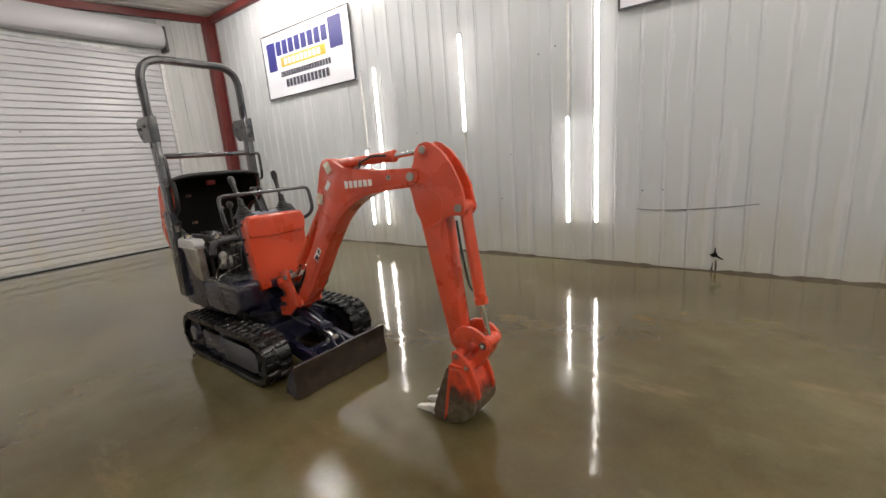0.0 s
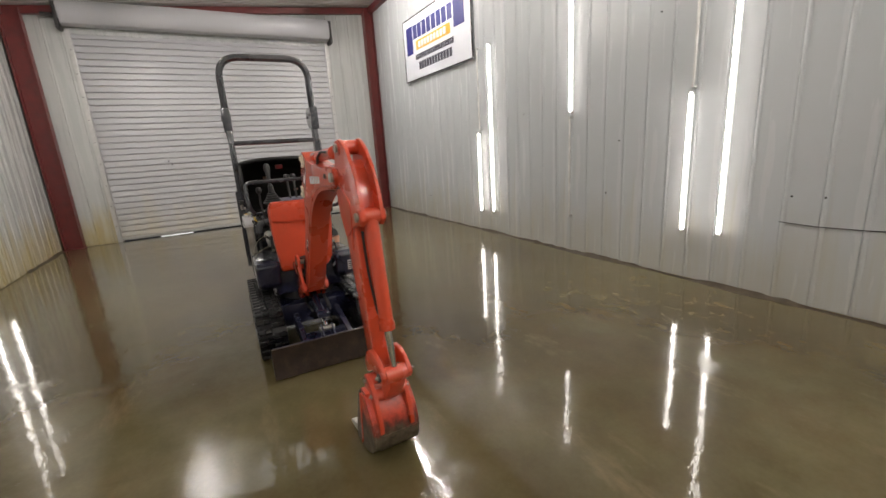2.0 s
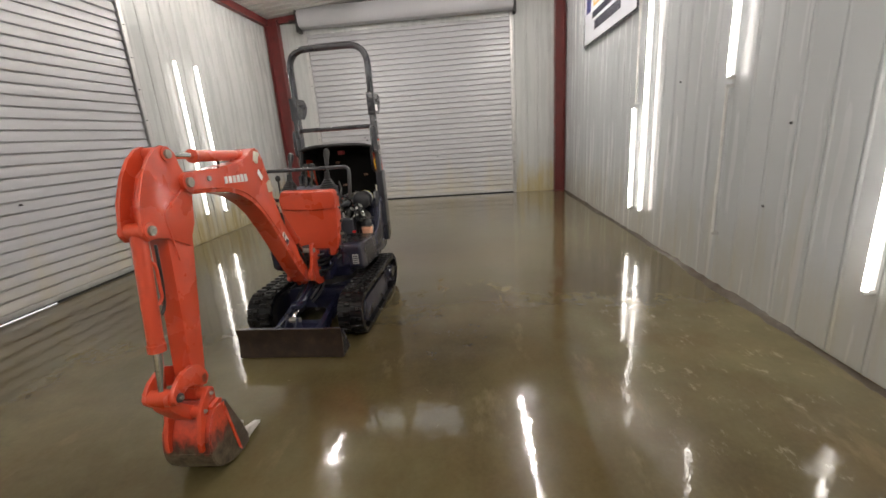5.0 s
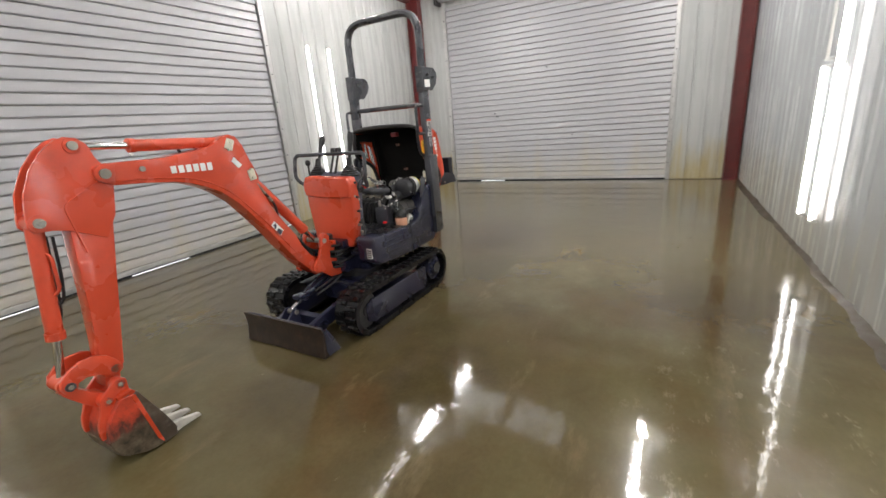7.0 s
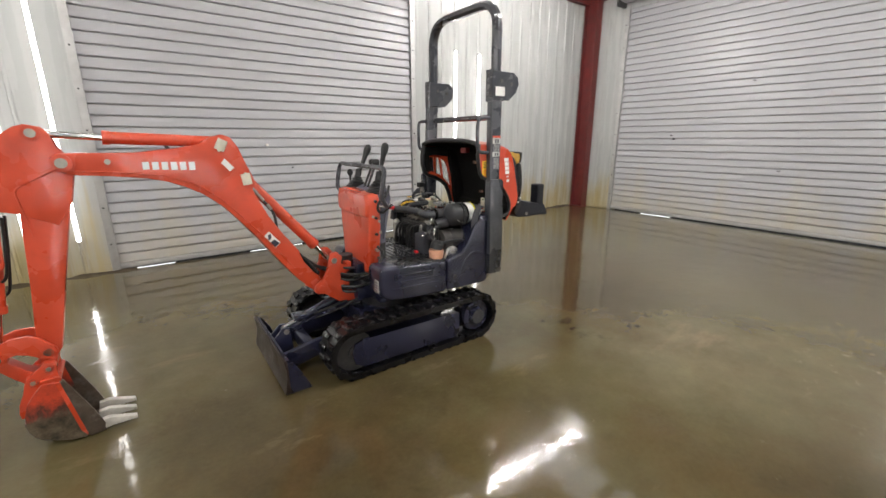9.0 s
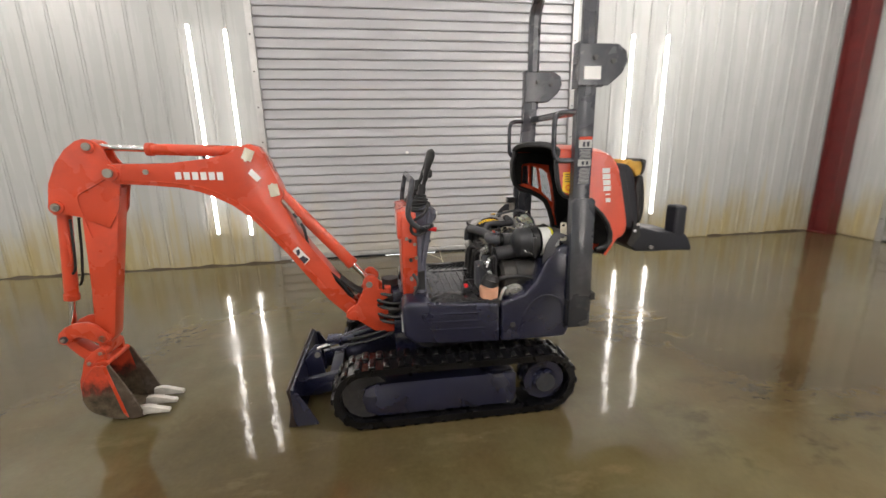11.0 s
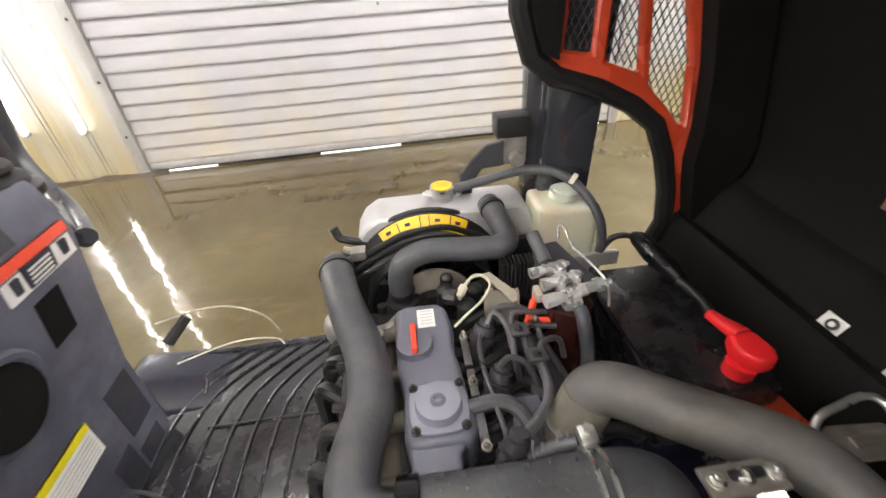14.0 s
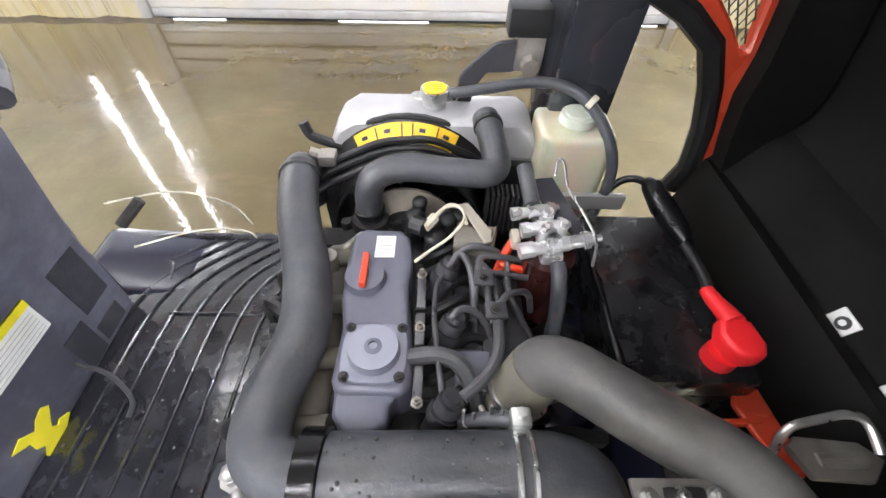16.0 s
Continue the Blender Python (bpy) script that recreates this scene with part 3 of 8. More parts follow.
def roll_door(name, w, h, hood, label):
    d = thing(name, label=label, category="roll-up door", kind="structure")
    me = slat_mesh(w)
    k = 0
    while 0.075 + k * 0.108 < h + 0.05:
        shared("slat", me, d, (0, 0.03, 0.075 + k * 0.108))
        k += 1
    bm = B()
    box(bm, 0.0, w, 0.005, 0.05, 0.02, 0.075, 0.006)
    part("bottom_bar", bm, M_GALV, d)
    for x0 in (-0.07, w):
        bm = B()
        box(bm, x0, x0 + 0.07, -0.02, 0.0, 0, h + 0.1, 0.004)
        box(bm, x0 + (0.05 if x0 < 0 else 0.0), x0 + (0.07 if x0 < 0 else 0.02), 0.0, 0.06, 0, h + 0.1)
        g = part("guide_rail", bm, M_GALV, d)
        for q in range(9):
            bm = B()
            cyl(bm, (x0 + 0.03, -0.021, 0.3 + q * 0.38), (x0 + 0.03, -0.03, 0.3 + q * 0.38), 0.009, n=8)
            part("bolt", bm, M_DARK, g)
    if hood:
        bm = B()
        prism(bm, [(-0.02, 3.72), (-0.1, 3.68), (-0.24, 3.7), (-0.3, 3.78), (-0.31, 3.95), (-0.25, 4.06), (-0.1, 4.1), (-0.02, 4.1)], "x", -0.06, w + 0.06, 0.012)
        part("drum_hood", bm, M_DOOR, d, "rounded white sheet hood over the door drum")
        for x0 in (-0.12, w + 0.065):
            bm = B()
            box(bm, x0, x0 + 0.05, -0.26, -0.02, 3.62, 4.05, 0.006)
            part("drum_bracket", bm, M_DARK, d)
        bm = B()
        cyl(bm, (-0.15, -0.12, 3.85), (-0.3, -0.12, 3.85), 0.03, n=12)
        part("shaft_end", bm, M_DARK, d)
    return d


db = roll_door("door_1", DOOR_B[1] - DOOR_B[0], 3.6, True, "closed white corrugated roll-up door in the end wall")
db.matrix_basis = Matrix.Translation((BACK - 0.012, DOOR_B[0], 0)) @ pose(0, 0, 0, 0, 0, 90)
ds = roll_door("door_2", DOOR_S[1] - DOOR_S[0], 3.45, False, "closed white corrugated roll-up door in the side wall")
ds.matrix_basis = Matrix.Translation((DOOR_S[1], LEFT - 0.012, 0)) @ pose(0, 0, 0, 0, 0, 180)

def door_mark(door, x, z, r, mat, label):
    bm = B()
    rng_d = random.Random(int(z * 1000))
    pts = [(x + r * rng_d.uniform(0.5, 1.2) * math.cos(2 * math.pi * k / 11), z + r * rng_d.uniform(0.5, 1.3) * math.sin(2 * math.pi * k / 11)) for k in range(11)]
    prism(bm, pts, "y", -0.02, 0.01)
    part("stain_mark", bm, mat, door, label)


M_SPLASH = surface("dried_paint_splash", (0.8, 0.79, 0.74), 0.4, var=0.1, bump=0.05)
door_mark(ds, DOOR_S[1] + 3.08, 1.29, 0.017, M_SPLASH, "white splash on the curtain")
door_mark(ds, DOOR_S[1] + 3.36, 1.01, 0.01, M_DARK, "dark spot on the curtain")
for x, z in ((1.0, 1.42), (1.05, 1.36), (2.1, 2.2), (2.6, 0.9)):
    door_mark(db, x, z, 0.014, M_DARK, "dark spot on the curtain")

# daylight that leaks under the doors
M_LEAK = glow("daylight_gap", (0.9, 0.95, 1.0), 1.6)
for nm, a in (("gap_1", (-1.95, -1.55, LEFT - 0.03, LEFT - 0.022)), ("gap_2", (-3.4, -2.75, LEFT - 0.03, LEFT - 0.022)), ("gap_3", (-5.1, -4.6, LEFT - 0.03, LEFT - 0.022))):
    bm = B()
    box(bm, *a, 0.002, 0.006)
    tagged(part("daylight_" + nm, bm, M_LEAK, None), "thin strip of daylight under the door", "daylight gap", kind="structure")
bm = B()
box(bm, BACK - 0.03, BACK - 0.022, 0.35, 0.9, 0.002, 0.008)
tagged(part("daylight_gap_4", bm, M_LEAK, None), "thin strip of daylight under the door", "daylight gap", kind="structure")


# ---- tube lamps ----
def tube_ends(t, length):
    for z in (0.0, length - 0.03):
        bm = B()
        box(bm, -0.011, 0.011, -0.014, 0.046, z, z + 0.024, 0.003)
        part("end_clip", bm, M_GALV, t)
    return t


def tube_lamp(length, lit, lamp):
    t = thing("tube_lamp")
    bm = B()
    if lit:
        prism(bm, [(0.015 * math.cos(math.pi * k / 8), 0.002 - 0.017 * math.sin(math.pi * k / 8)) for k in range(9)], "z", 0.02, length - 0.02)
    else:
        cyl(bm, (0, 0, 0.02), (0, 0, length - 0.02), 0.012, n=8)
    part("tube", bm, lamp if lit else M_UNLIT, t)
    if not lit:
        return tube_ends(t, length)
    # Added strip: blocks the tube's backward light; on wall tubes it glows faintly.
    bm = B()
    prism(bm, [(-0.0155, 0.0025), (0.0155, 0.0025), (0.0155, 0.014), (0.012, 0.032), (-0.012, 0.032), (-0.0155, 0.014)], "z", 0.03, length - 0.03)
    part("lamp_channel", bm, M_SPILL if lamp in (M_LIT, M_LITD) else M_SHIELD, t, "added back strip that glows dimly onto the wall" if lamp in (M_LIT, M_LITD) else "")
    return tube_ends(t, length)


def lamp_at(length, lit, m, where, lamp=M_LIT):
    t = tube_lamp(length, lit, lamp)
    t.matrix_basis = m
    tagged(t, ("lit white " if lit else "unlit grey ") + ("long " if length > 1.5 else "short ") + "fluorescent tube fixed " + where, "tube lamp", "tube lamps")


for x, z0, z1, lit in ((-5.12, 0.31, 1.54, 1), (-5.08, 1.56, 2.72, 0), (-4.79, 0.33, 2.72, 1), (-3.24, 1.63, 2.85, 1), (-3.245, 0.43, 1.6, 0), (-1.855, 0.455, 1.69, 1), (-1.84, 1.71, 2.85, 0), (-1.53, 0.46, 2.85, 1)):
    lamp_at(z1 - z0, lit, pose(x, RIGHT - 0.052, z0), "upright to the ribbed wall")
for x, z0, z1 in ((-5.95, 0.4, 2.67), (-6.43, 0.37, 2.67), (-0.815, 0.38, 2.67), (-1.18, 0.355, 2.63)):
    lamp_at(z1 - z0, 1, pose(x, LEFT + 0.052, z0, 0, 0, 180), "upright to the ribbed wall", M_LITD)
# Each row's fifth tube is added out of view as fill for the front.
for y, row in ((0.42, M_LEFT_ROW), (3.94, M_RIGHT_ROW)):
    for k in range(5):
        lamp_at(2.4, 1, Matrix.Translation((-7.85 + 2.5 * k, y, eave(y) - 0.06)) @ pose(0, 0, 0, 90, 0, 90), "in a ceiling row run on by added unseen lamps", row[k])

# translucent skylights in the ceiling
for y in (0.95, 2.15):
    bm = B()
    prism(bm, [(y - 0.5, eave(y - 0.5) - 0.03), (y + 0.5, eave(y + 0.5) - 0.03), (y + 0.5, eave(y + 0.5) - 0.005), (y - 0.5, eave(y - 0.5) - 0.005)], "x", -7.35, -6.6)
    tagged(part("skylight", bm, M_SKYLIGHT, None), "square translucent skylight panel with dull daylight", "skylight", "skylights in the ceiling")


# ---- signs on the wall: drawn in x and z, facing -y ----
def bars(parent, name, material, x0, x1, z0, z1, count, gap=0.22, y=-0.026):
    w = (x1 - x0) / count
    me = None
    for k in range(count):
        bm = B()
        box(bm, x0 + k * w, x0 + (k + 1 - gap) * w, y, -0.02, z0, z1)
        part(name, bm, material, parent, smooth=False)


def board(w, h, label):
    s = thing("wall_sign", label=label, category="sign")
    bm = B()
    box(bm, 0, w, -0.02, 0, 0, h, 0.003)
    part("board", bm, M_BOARD, s)
    for a in ((0, w, 0, 0.02), (0, w, h - 0.02, h), (0, 0.02, 0.02, h - 0.02), (w - 0.02, w, 0.02, h - 0.02)):
        bm = B()
        box(bm, a[0], a[1], -0.028, -0.002, a[2], a[3], 0.003)
        part("frame_strip", bm, M_ROPS, s)
    return s


s = board(2.37, 1.09, "white sign board with navy and gold block lettering bars")
s.matrix_basis = pose(-7.56, RIGHT - 0.02, 2.6)
bars(s, "letter_block", M_BLUE, 0.14, 0.42, 0.47, 0.94, 1, 0.12)
bars(s, "letter_block", M_BLUE, 0.43, 1.86, 0.7, 0.93, 8)
bars(s, "letter_block", M_BLUE, 1.87, 2.22, 0.55, 1.0, 1, 0.12)
bm = B()
box(bm, 0.52, 1.75, -0.024, -0.02, 0.5, 0.66)
part("gold_band", bm, M_GOLD, s)
bars(s, "letter_block", M_BOARD, 0.62, 1.65, 0.53, 0.63, 9, 0.3, -0.03)
bars(s, "text_bar", M_INK, 0.48, 1.86, 0.34, 0.43, 19, 0.25)
bars(s, "text_bar", M_INK, 0.6, 1.8, 0.16, 0.29, 12, 0.25)
s2 = board(2.37, 1.09, "framed white sign board high on the wall")
s2.matrix_basis = pose(-1.33, RIGHT - 0.02, 2.63)

# torn sheet and dents in the wall
def wall_mark(name, pts, r, label):
    bm = B()
    sweep(bm, rounded(pts, 0.05), r, 6)
    return tagged(part(name, bm, M_DARK, wall_r), label)


wall_mark("sheet_tear", [(-1.12, RIGHT - 0.004, 0.63), (-0.9, RIGHT - 0.004, 0.62), (-0.6, RIGHT - 0.004, 0.63), (-0.28, RIGHT - 0.004, 0.66), (-0.05, RIGHT - 0.004, 0.69)], 0.0035, "bent edge of a wall sheet")
bm = B()
prism(bm, [(-0.375, 0.265), (-0.364, 0.2), (-0.345, 0.165), (-0.298, 0.132), (-0.31, 0.127), (-0.36, 0.152), (-0.395, 0.15), (-0.42, 0.175), (-0.388, 0.195)], "y", RIGHT - 0.008, RIGHT + 0.012)
part("sheet_tear", bm, M_FOAM, wall_r, "dark ragged tear in a wall sheet")
bm = B()
prism(bm, [(-0.41, 0.0), (-0.398, 0.06), (-0.385, 0.115), (-0.36, 0.12), (-0.352, 0.06), (-0.358, 0.0)], "y", RIGHT - 0.005, RIGHT + 0.012)
part("rust_patch", bm, M_RUST, wall_r)
for x, z in ((-1.06, 0.83), (-0.86, 0.835), (-2.2, 2.4), (-2.0, 2.45), (-6.95, 0.43), (-2.6, 1.3), (-2.75, 0.75), (-4.1, 1.7)):
    bm = B()
    cyl(bm, (x, RIGHT - 0.002, z), (x, RIGHT - 0.012, z), 0.008, n=8)
    part("screw_head", bm, M_DARK, wall_r)


# silt along the wall feet
def silt(p, q, inward):
    """A low ragged bank of mud from p to q at a wall's foot."""
    a, b, n = Vector(p), Vector(q), Vector(inward)
    rng = random.Random(int(abs(a.x * 7 + a.y * 13) * 10))
    bm = B()
    steps = int((b - a).length / 0.045)
    rows = []
    h = w = 0.02
    for k in range(steps + 1):
        h = min(0.03, max(0.006, h + rng.uniform(-0.011, 0.011)))
        w = min(0.105, max(0.045, w + rng.uniform(-0.018, 0.018)))
        c = a.lerp(b, k / steps)
        rows.append([bm.verts.new(c + n * d + Vector((0, 0, z))) for d, z in ((-0.004, h), (0.006, h * 0.9), (w * 0.5, 0.006), (w, -0.002))])
    for r, t in zip(rows, rows[1:]):
        for i in range(3):
            bm.faces.new((r[i], r[i + 1], t[i + 1], t[i]))
    bmesh.ops.recalc_face_normals(bm, faces=bm.faces)
    me = bpy.data.meshes.new("silt")
    bm.to_mesh(me)
    bm.free()
    for f in me.polygons:
        f.use_smooth = True
    me.materials.append(M_SILT)
    tagged(new("silt", me), "wet dark silt lying along the wall foot", "silt", kind="structure")


M_SILT = surface("wet_silt", (0.05, 0.036, 0.022), 0.4, var=0.4, scale=9, grain=90, bump=0.4, dirt=(0.13, 0.11, 0.07))
silt((BACK + 0.2, RIGHT - 0.002, 0), (FRONT - 0.1, RIGHT - 0.002, 0), (0, -1, 0))
silt((BACK + 0.2, LEFT + 0.002, 0), (-7.4, LEFT + 0.002, 0), (0, 1, 0))
silt((-1.6, LEFT + 0.002, 0), (FRONT - 0.1, LEFT + 0.002, 0), (0, 1, 0))


# ---- the mini excavator: x ahead, y to its left, z up, from the middle of its slew ring ----
ex = thing("mini_excavator", -3.02, 1.893, 0, -1.6, label="small orange and navy tracked excavator with its engine hood tipped open", category="excavator")
BOOM_Y = 0.017

# tracks
TX, TZ, TR = 0.452, 0.168, 0.158


def track_point(s):
    """A place on the belt's outer line and its outward way, s from 0 to 1."""
    run, arc = 2 * TX, math.pi * TR
    total = 2 * run + 2 * arc
    d = (s % 1) * total
    if d < run:
        return (TX - d, TZ + TR), (0, 1)
    d -= run
    if d < arc:
        a = math.pi / 2 + d / TR
        return (-TX + TR * math.cos(a), TZ + TR * math.sin(a)), (math.cos(a), math.sin(a))
    d -= arc
    if d < run:
        return (-TX + d, TZ - TR), (0, -1)
    d -= run
    a = -math.pi / 2 + d / TR
    return (TX + TR * math.cos(a), TZ + TR * math.sin(a)), (math.cos(a), math.sin(a))


def lug_mesh():
    bm = B()
    prism(bm, [(-0.02, -0.004), (0.02, -0.004), (0.0125, 0.0125), (-0.0125, 0.0125)], "y", -0.041, 0.041, 0.003, seg=1)
    bmesh.ops.recalc_face_normals(bm, faces=bm.faces)
    me = bpy.data.meshes.new("track_lug")
    bm.to_mesh(me)
    bm.free()
    me.materials.append(M_RUBBER)
    return me


LUG = lug_mesh()
for side in (1, -1):
    yo, yi = side * 0.43, side * 0.25
    ym = (yo + yi) / 2
    bm = B()
    N = 84
    rings = []
    for i in range(N):
        (x, z), (nx, nz) = track_point(i / N)
        rings.append([bm.verts.new(p) for p in ((x, yi, z), (x, yo, z), (x - nx * 0.034, yo, z - nz * 0.034), (x - nx * 0.034, yi, z - nz * 0.034))])
    for i in range(N):
        a, b = rings[i], rings[(i + 1) % N]
        for k in range(4):
            bm.faces.new((a[k], a[(k + 1) % 4], b[(k + 1) % 4], b[k]))
    tr = part("rubber_track", bm, M_RUBBER, ex, "wet black rubber crawler track")
    for i in range(40):
        for j, off in ((0, 0.0), (1, 0.5)):
            (x, z), (nx, nz) = track_point((i + off) / 40)
            shared("track_lug", LUG, tr, (x, ym + side * (0.044 if j else -0.044), z), (0, math.atan2(nx, nz), 0))
    bm = B()
    pl = [(0.40, 0.235), (0.455, 0.215), (0.475, 0.165), (0.455, 0.09), (0.40, 0.062), (-0.26, 0.062), (-0.30, 0.09), (-0.30, 0.225), (-0.285, 0.235)]
    prism(bm, pl, "y", yi + side * 0.03, yo - side * 0.022, 0.006)
    part("track_frame", bm, M_NAVY, ex, "navy steel track side frame")
    bm = B()
    cyl(bm, (-TX, yi + side * 0.02, TZ), (-TX, yo - side * 0.035, TZ), 0.105, n=28)
    cyl(bm, (-TX, yo - side * 0.04, TZ), (-TX, yo - side * 0.012, TZ), 0.066, 0.058, n=24)
    for k in range(11):
        a = 2 * math.pi * k / 11
        box(bm, -TX + 0.11 * math.cos(a) - 0.012, -TX + 0.11 * math.cos(a) + 0.012, min(ym - 0.02, ym + 0.02), max(ym - 0.02, ym + 0.02), TZ + 0.11 * math.sin(a) - 0.012, TZ + 0.11 * math.sin(a) + 0.012)
    sp = part("sprocket", bm, M_NAVY, ex, "navy drive sprocket with round hub")
    bm = B()
    cyl(bm, (-TX, yo - side * 0.013, TZ), (-TX, yo - side * 0.006, TZ), 0.05, n=20)
    part("hub_cap", bm, M_ROPS, sp)
    bm = B()
    cyl(bm, (TX, yi + side * 0.03, TZ), (TX, yo - side * 0.04, TZ), 0.118, n=28)
    cyl(bm, (TX, yo - side * 0.05, TZ), (TX, yo - side * 0.03, TZ), 0.04, n=18)
    part("idler_wheel", bm, M_DARK, ex)
    for k in range(4):
        x = 0.27 - k * 0.18
        bm = B()
        cyl(bm, (x, yi + side * 0.03, 0.075), (x, yo - side * 0.045, 0.075), 0.042, n=16)
        part("track_roller", bm, M_DARK, ex)

# undercarriage centre
bm = B()
box(bm, -0.3, 0.3, -0.24, 0.24, 0.13, 0.29, 0.02)
box(bm, -0.22, -0.12, -0.3, 0.3, 0.14, 0.24, 0.01)
box(bm, 0.14, 0.24, -0.3, 0.3, 0.14, 0.24, 0.01)
part("centre_frame", bm, M_NAVY, ex)
bm = B()
cyl(bm, (0, 0, 0.28), (0, 0, 0.37), 0.21, n=36)
part("slew_ring", bm, M_DARK, ex)

# dozer blade with its arms and ram
bm = B()
prof = [(0.80, 0.008), (0.845, 0.008), (0.835, 0.06), (0.828, 0.11), (0.83, 0.16), (0.84, 0.212), (0.828, 0.212), (0.816, 0.16), (0.814, 0.11), (0.818, 0.06)]
prism(bm, prof, "y", -0.378, 0.35, 0.002, seg=1)
blade = part("dozer_blade", bm, M_RUST, ex, "bare brown scraped steel dozer blade")
bm = B()
prism(bm, [(0.797, 0.012), (0.8145, 0.06), (0.8105, 0.11), (0.8125, 0.16), (0.824, 0.21), (0.81, 0.21), (0.8, 0.16), (0.796, 0.11), (0.8, 0.06), (0.785, 0.012)], "y", -0.366, 0.338, 0.002, seg=1)
part("blade_back", bm, M_NAVY, blade, "wet navy back of the blade")
for y in (-0.378, 0.34):
    bm = B()
    prism(bm, [(0.70, 0.012), (0.815, 0.01), (0.82, 0.19), (0.79, 0.19), (0.75, 0.12)], "y", y, y + 0.01)
    part("end_plate", bm, M_NAVY, blade)
for y in (-0.17, 0.13):
    bm = B()
    prism(bm, [(0.26, 0.15), (0.34, 0.235), (0.52, 0.2), (0.80, 0.15), (0.81, 0.06), (0.72, 0.06), (0.5, 0.11), (0.3, 0.12)], "y", y, y + 0.035, 0.004)
    part("blade_arm", bm, M_NAVY, blade)
bm = B()
box(bm, 0.60, 0.66, -0.135, 0.13, 0.09, 0.17, 0.006)
part("cross_tube", bm, M_NAVY, blade)
for y in (-0.05, 0.02):
    bm = B()
    prism(bm, [(0.70, 0.1), (0.81, 0.1), (0.81, 0.2), (0.755, 0.255), (0.715, 0.25)], "y", y, y + 0.012, 0.002)
    part("ram_bracket", bm, M_NAVY, blade)
bm = B()
cyl(bm, (0.36, -0.012, 0.37), (0.60, -0.012, 0.29), 0.028, n=18)
cyl(bm, (0.60, -0.012, 0.29), (0.62, -0.012, 0.283), 0.032, n=18)
part("blade_ram", bm, M_NAVY, ex, "navy hydraulic ram of the blade")
bm = B()
cyl(bm, (0.61, -0.012, 0.286), (0.735, -0.012, 0.243), 0.014, n=14)
part("blade_ram_rod", bm, M_CHROME, ex, "bright chrome rod")
bm = B()
cyl(bm, (0.735, -0.06, 0.23), (0.735, 0.04, 0.23), 0.016, n=14)
part("blade_pin", bm, M_STEEL, ex)
bm = B()
box(bm, 0.60, 0.68, -0.045, 0.035, 0.285, 0.315, 0.006)
part("ram_guard", bm, M_NAVY, ex)
for dy, dz in ((-0.06, 0.0), (0.045, 0.01), (0.06, -0.015)):
    bm = B()
    sweep(bm, rounded([(0.30, dy, 0.36 + dz), (0.42, dy * 1.3, 0.33 + dz), (0.56, dy, 0.30 + dz)], 0.06), 0.008, 8)
    part("blade_hose", bm, M_BLACK, ex)

# upper body: skirts
for side in (1, -1):
    a, b = side * 0.2, side * 0.362
    bm = B()
    prism(bm, [(0.255, 0.45), (0.262, 0.6), (0.24, 0.625), (-0.225, 0.592), (-0.225, 0.385), (0.0, 0.392), (0.2, 0.41)], "y", a, b, 0.022, seg=3)
    sk = part("side_skirt", bm, M_NAVY, ex, "navy plastic side skirt with three pressed ribs")
    for k in range(3):
        bm = B()
        z = 0.475 + k * 0.04
        sweep(bm, [(0.2, side * 0.357, z + 0.004), (0.17, side * 0.3605, z + 0.003), (-0.14, side * 0.3605, z - 0.005), (-0.165, side * 0.357, z - 0.006)], 0.0065, 10, squash=(1, 0.5))
        part("pressed_rib", bm, M_NAVY, sk)
    bm = B()
    prism(bm, [(-0.231, 0.385), (-0.231, 0.594), (-0.27, 0.607), (-0.35, 0.63), (-0.405, 0.69), (-0.455, 0.79), (-0.5, 0.85), (-0.555, 0.872), (-0.60, 0.84), (-0.612, 0.7), (-0.605, 0.46), (-0.57, 0.385)], "y", side * (0.22 if side > 0 else 0.335), side * 0.362, 0.02 if side > 0 else 0.01, seg=3)
    rc = part("rear_cover", bm, M_NAVY, ex, "navy rear quarter cover")
    bm = B()
    sweep(bm, rounded([(-0.33, side * 0.361, 0.44), (-0.36, side * 0.363, 0.56), (-0.44, side * 0.363, 0.63), (-0.54, side * 0.363, 0.60), (-0.555, side * 0.361, 0.5)], 0.09), 0.007, 8, squash=(0.6, 1), up=(0, 1, 0))
    part("pressed_arc", bm, M_NAVY, rc)
    bm = B()
    cyl(bm, (-0.29, side * 0.355, 0.475), (-0.29, side * 0.368, 0.475), 0.014, n=14)
    part("bolt_head", bm, M_DARK, rc)

bm = B()
box(bm, -0.56, 0.2, -0.24, 0.24, 0.355, 0.57, 0.015)
part("revolving_frame", bm, M_NAVY, ex)
bm = B()
prism(bm, [(-0.5, -0.34), (-0.5, 0.34), (-0.575, 0.34), (-0.625, 0.2), (-0.635, 0.0), (-0.625, -0.2), (-0.575, -0.34)], "z", 0.4, 0.72, 0.02)
part("counterweight", bm, M_NAVY, ex, "curved navy counterweight")

# floor with a ribbed mat
bm = B()
prism(bm, [(0.235, -0.2), (0.235, 0.2), (0.2, 0.32), (0.14, 0.35), (-0.22, 0.35), (-0.22, -0.35), (0.14, -0.35), (0.2, -0.32)], "z", 0.575, 0.612, 0.006)
mat_ = part("floor_mat", bm, M_MAT, ex, "wet black rubber floor mat with raised ribs")
for k in range(11):
    x = -0.2 + k * 0.037
    bm = B()
    sweep(bm, rounded([(x, 0.2, 0.613), (x, -0.165, 0.613), (x - 0.03, -0.25, 0.613), (max(-0.215, x - 0.13), -0.335, 0.613)], 0.09, 6), 0.003, 8)
    part("mat_rib", bm, M_MAT, mat_)
bm = B()
